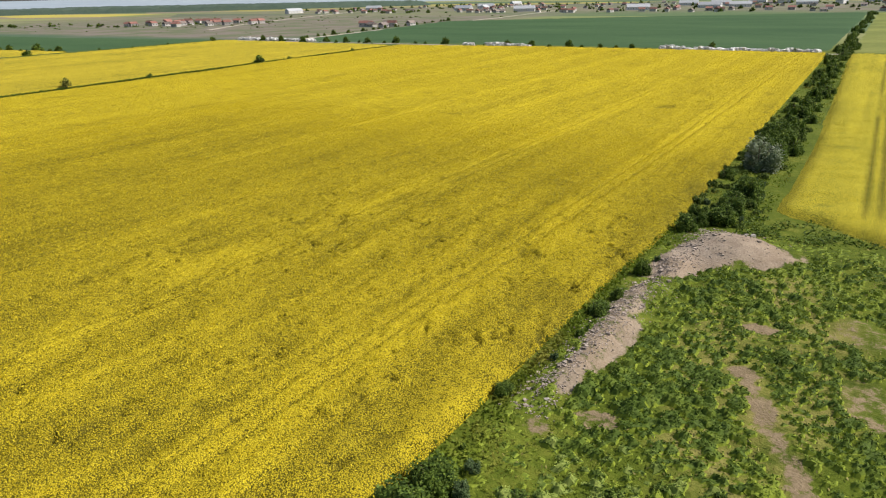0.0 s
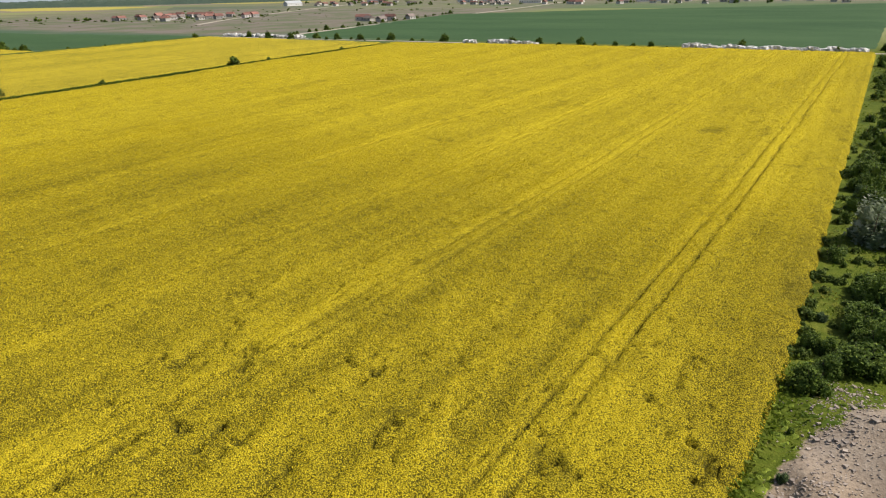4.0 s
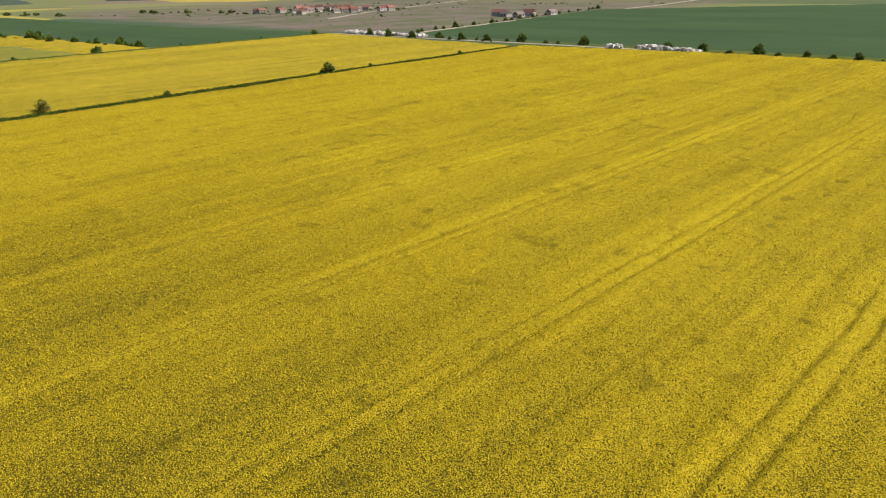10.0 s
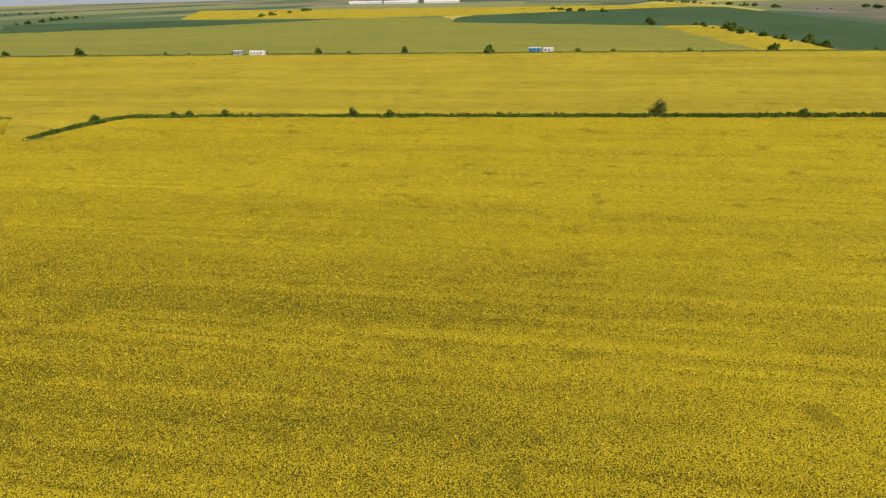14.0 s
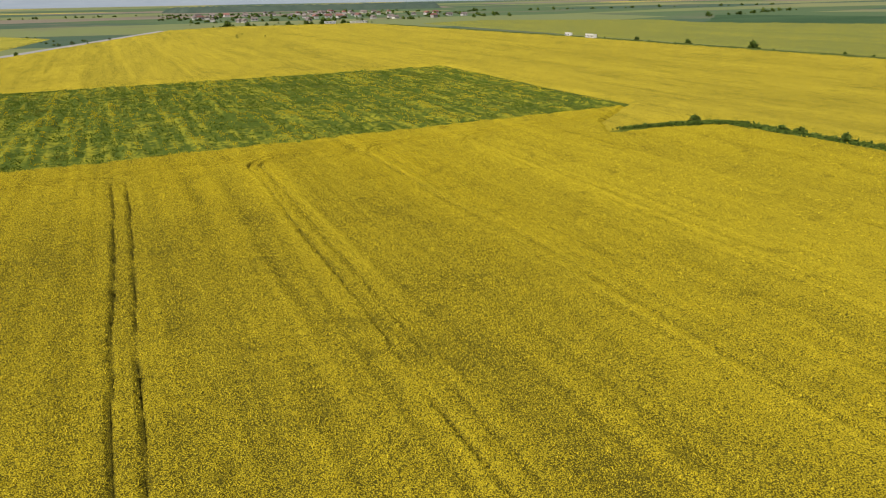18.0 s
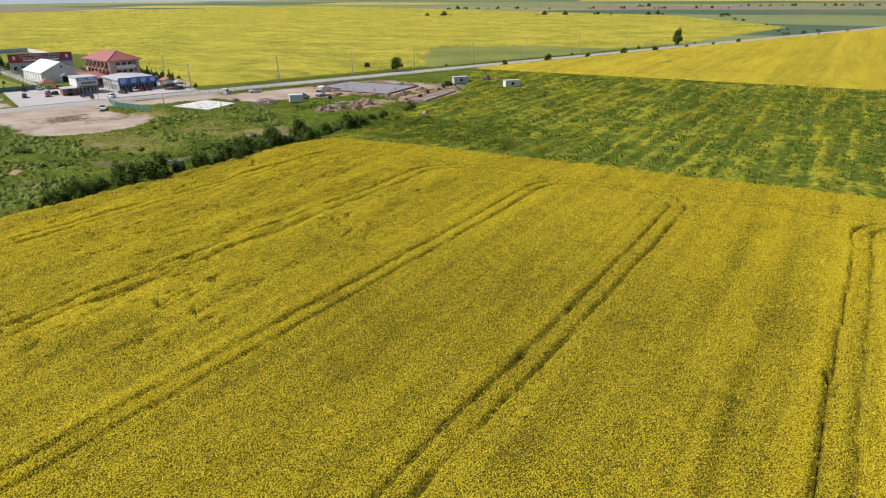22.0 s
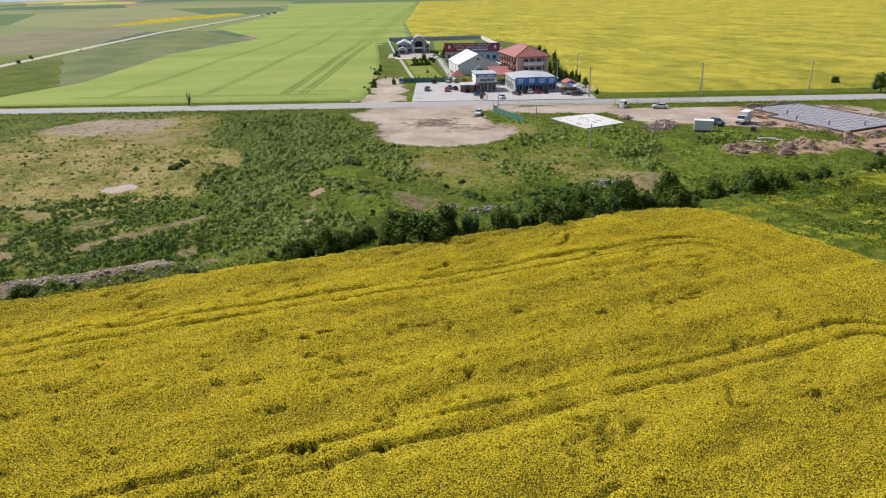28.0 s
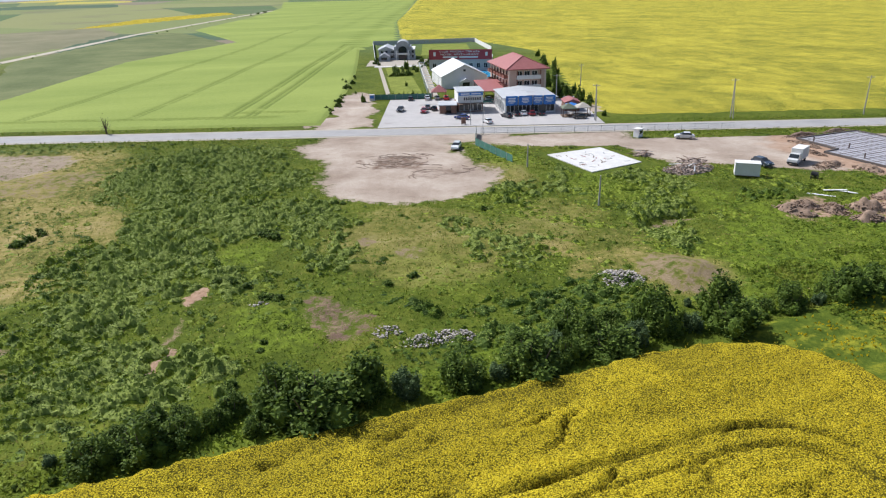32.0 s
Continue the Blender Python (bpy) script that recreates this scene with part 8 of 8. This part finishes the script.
for k, (x, y, s_) in enumerate(spots[230:]):
    me = crowns[k % 2]
    co = np.empty(3 * len(me.vertices), np.float32)
    me.vertices.foreach_get("co", co)
    vs.append(co.reshape(-1, 3) * s_ * np.array((hrng.uniform(0.8, 1.3), hrng.uniform(0.8, 1.3), 1.0)) + (x, y, -0.6))
    fs.append(np.array([p.vertices[:] for p in me.polygons]) + n)
    n += len(me.vertices)
tagged(new("far_trees", mesh_of("far_trees", np.concatenate(vs), np.concatenate(fs), LEAF)), "dark trees scattered over the far plain", "trees", kind="stuff")

# woods and the rim of hills
WOOD = plain("far_woods", (0.035, 0.065, 0.045), (0.07, 0.10, 0.065), 40.0, 0.95)


def wood(poly, h, label):
    xs_, ys_ = [p[0] for p in poly], [p[1] for p in poly]
    canopy("woodland", poly, spans((min(xs_) - 12, 12), max(xs_) + 12), spans((min(ys_) - 12, 12), max(ys_) + 12), lambda x, y: (h * (0.7 + 0.5 * lattice(np.round(x / 12), np.round(y / 12), 5)), np.zeros(np.shape(x))), WOOD, label, 12)["category"] = "wood"


wood([(-2300, 900), (-1500, 1500), (-1250, 1900), (-1500, 2000), (-2500, 1500)], 14, "dark far wood on the plain")
wood([(-2600, -300), (-1950, -420), (-1950, 120), (-2300, 700), (-2600, 600)], 12, "dark far wood behind the farm halls")
wood([(-900, -1500), (-300, -1650), (-250, -1750), (-950, -1700)], 12, "dark far wood behind the village")
# distance haze is painted into the hills as a pale blue base colour
HILL = plain("haze_tinted_hills", (0.24, 0.29, 0.33), (0.31, 0.36, 0.40), 400.0, 1.0)
ang = np.linspace(0, 2 * math.pi, 241)
rad = np.array([3600.0, 4100.0, 4500.0, 4850.0])
A, R = np.meshgrid(ang, rad, indexing="ij")
X, Y = np.cos(A) * R, np.sin(A) * R
base = np.array([0.0, 10.0, 30.0, 40.0])[None] * (0.7 + 0.5 * waves(X + 9000, Y + 9000, 1300.0, 401, 3)) + np.array([0.0, 0.0, 3.0, 8.0])[None]
idx = np.arange(X.size).reshape(X.shape)
q = np.stack([idx[:-1, :-1], idx[1:, :-1], idx[1:, 1:], idx[:-1, 1:]], -1).reshape(-1, 4)
tagged(new("backdrop", mesh_of("backdrop", np.stack([X, Y, base - 1.0], -1).reshape(-1, 3), q, HILL, None, True)), "hills along the horizon, with blue haze put into their colour", "hills", kind="structure")
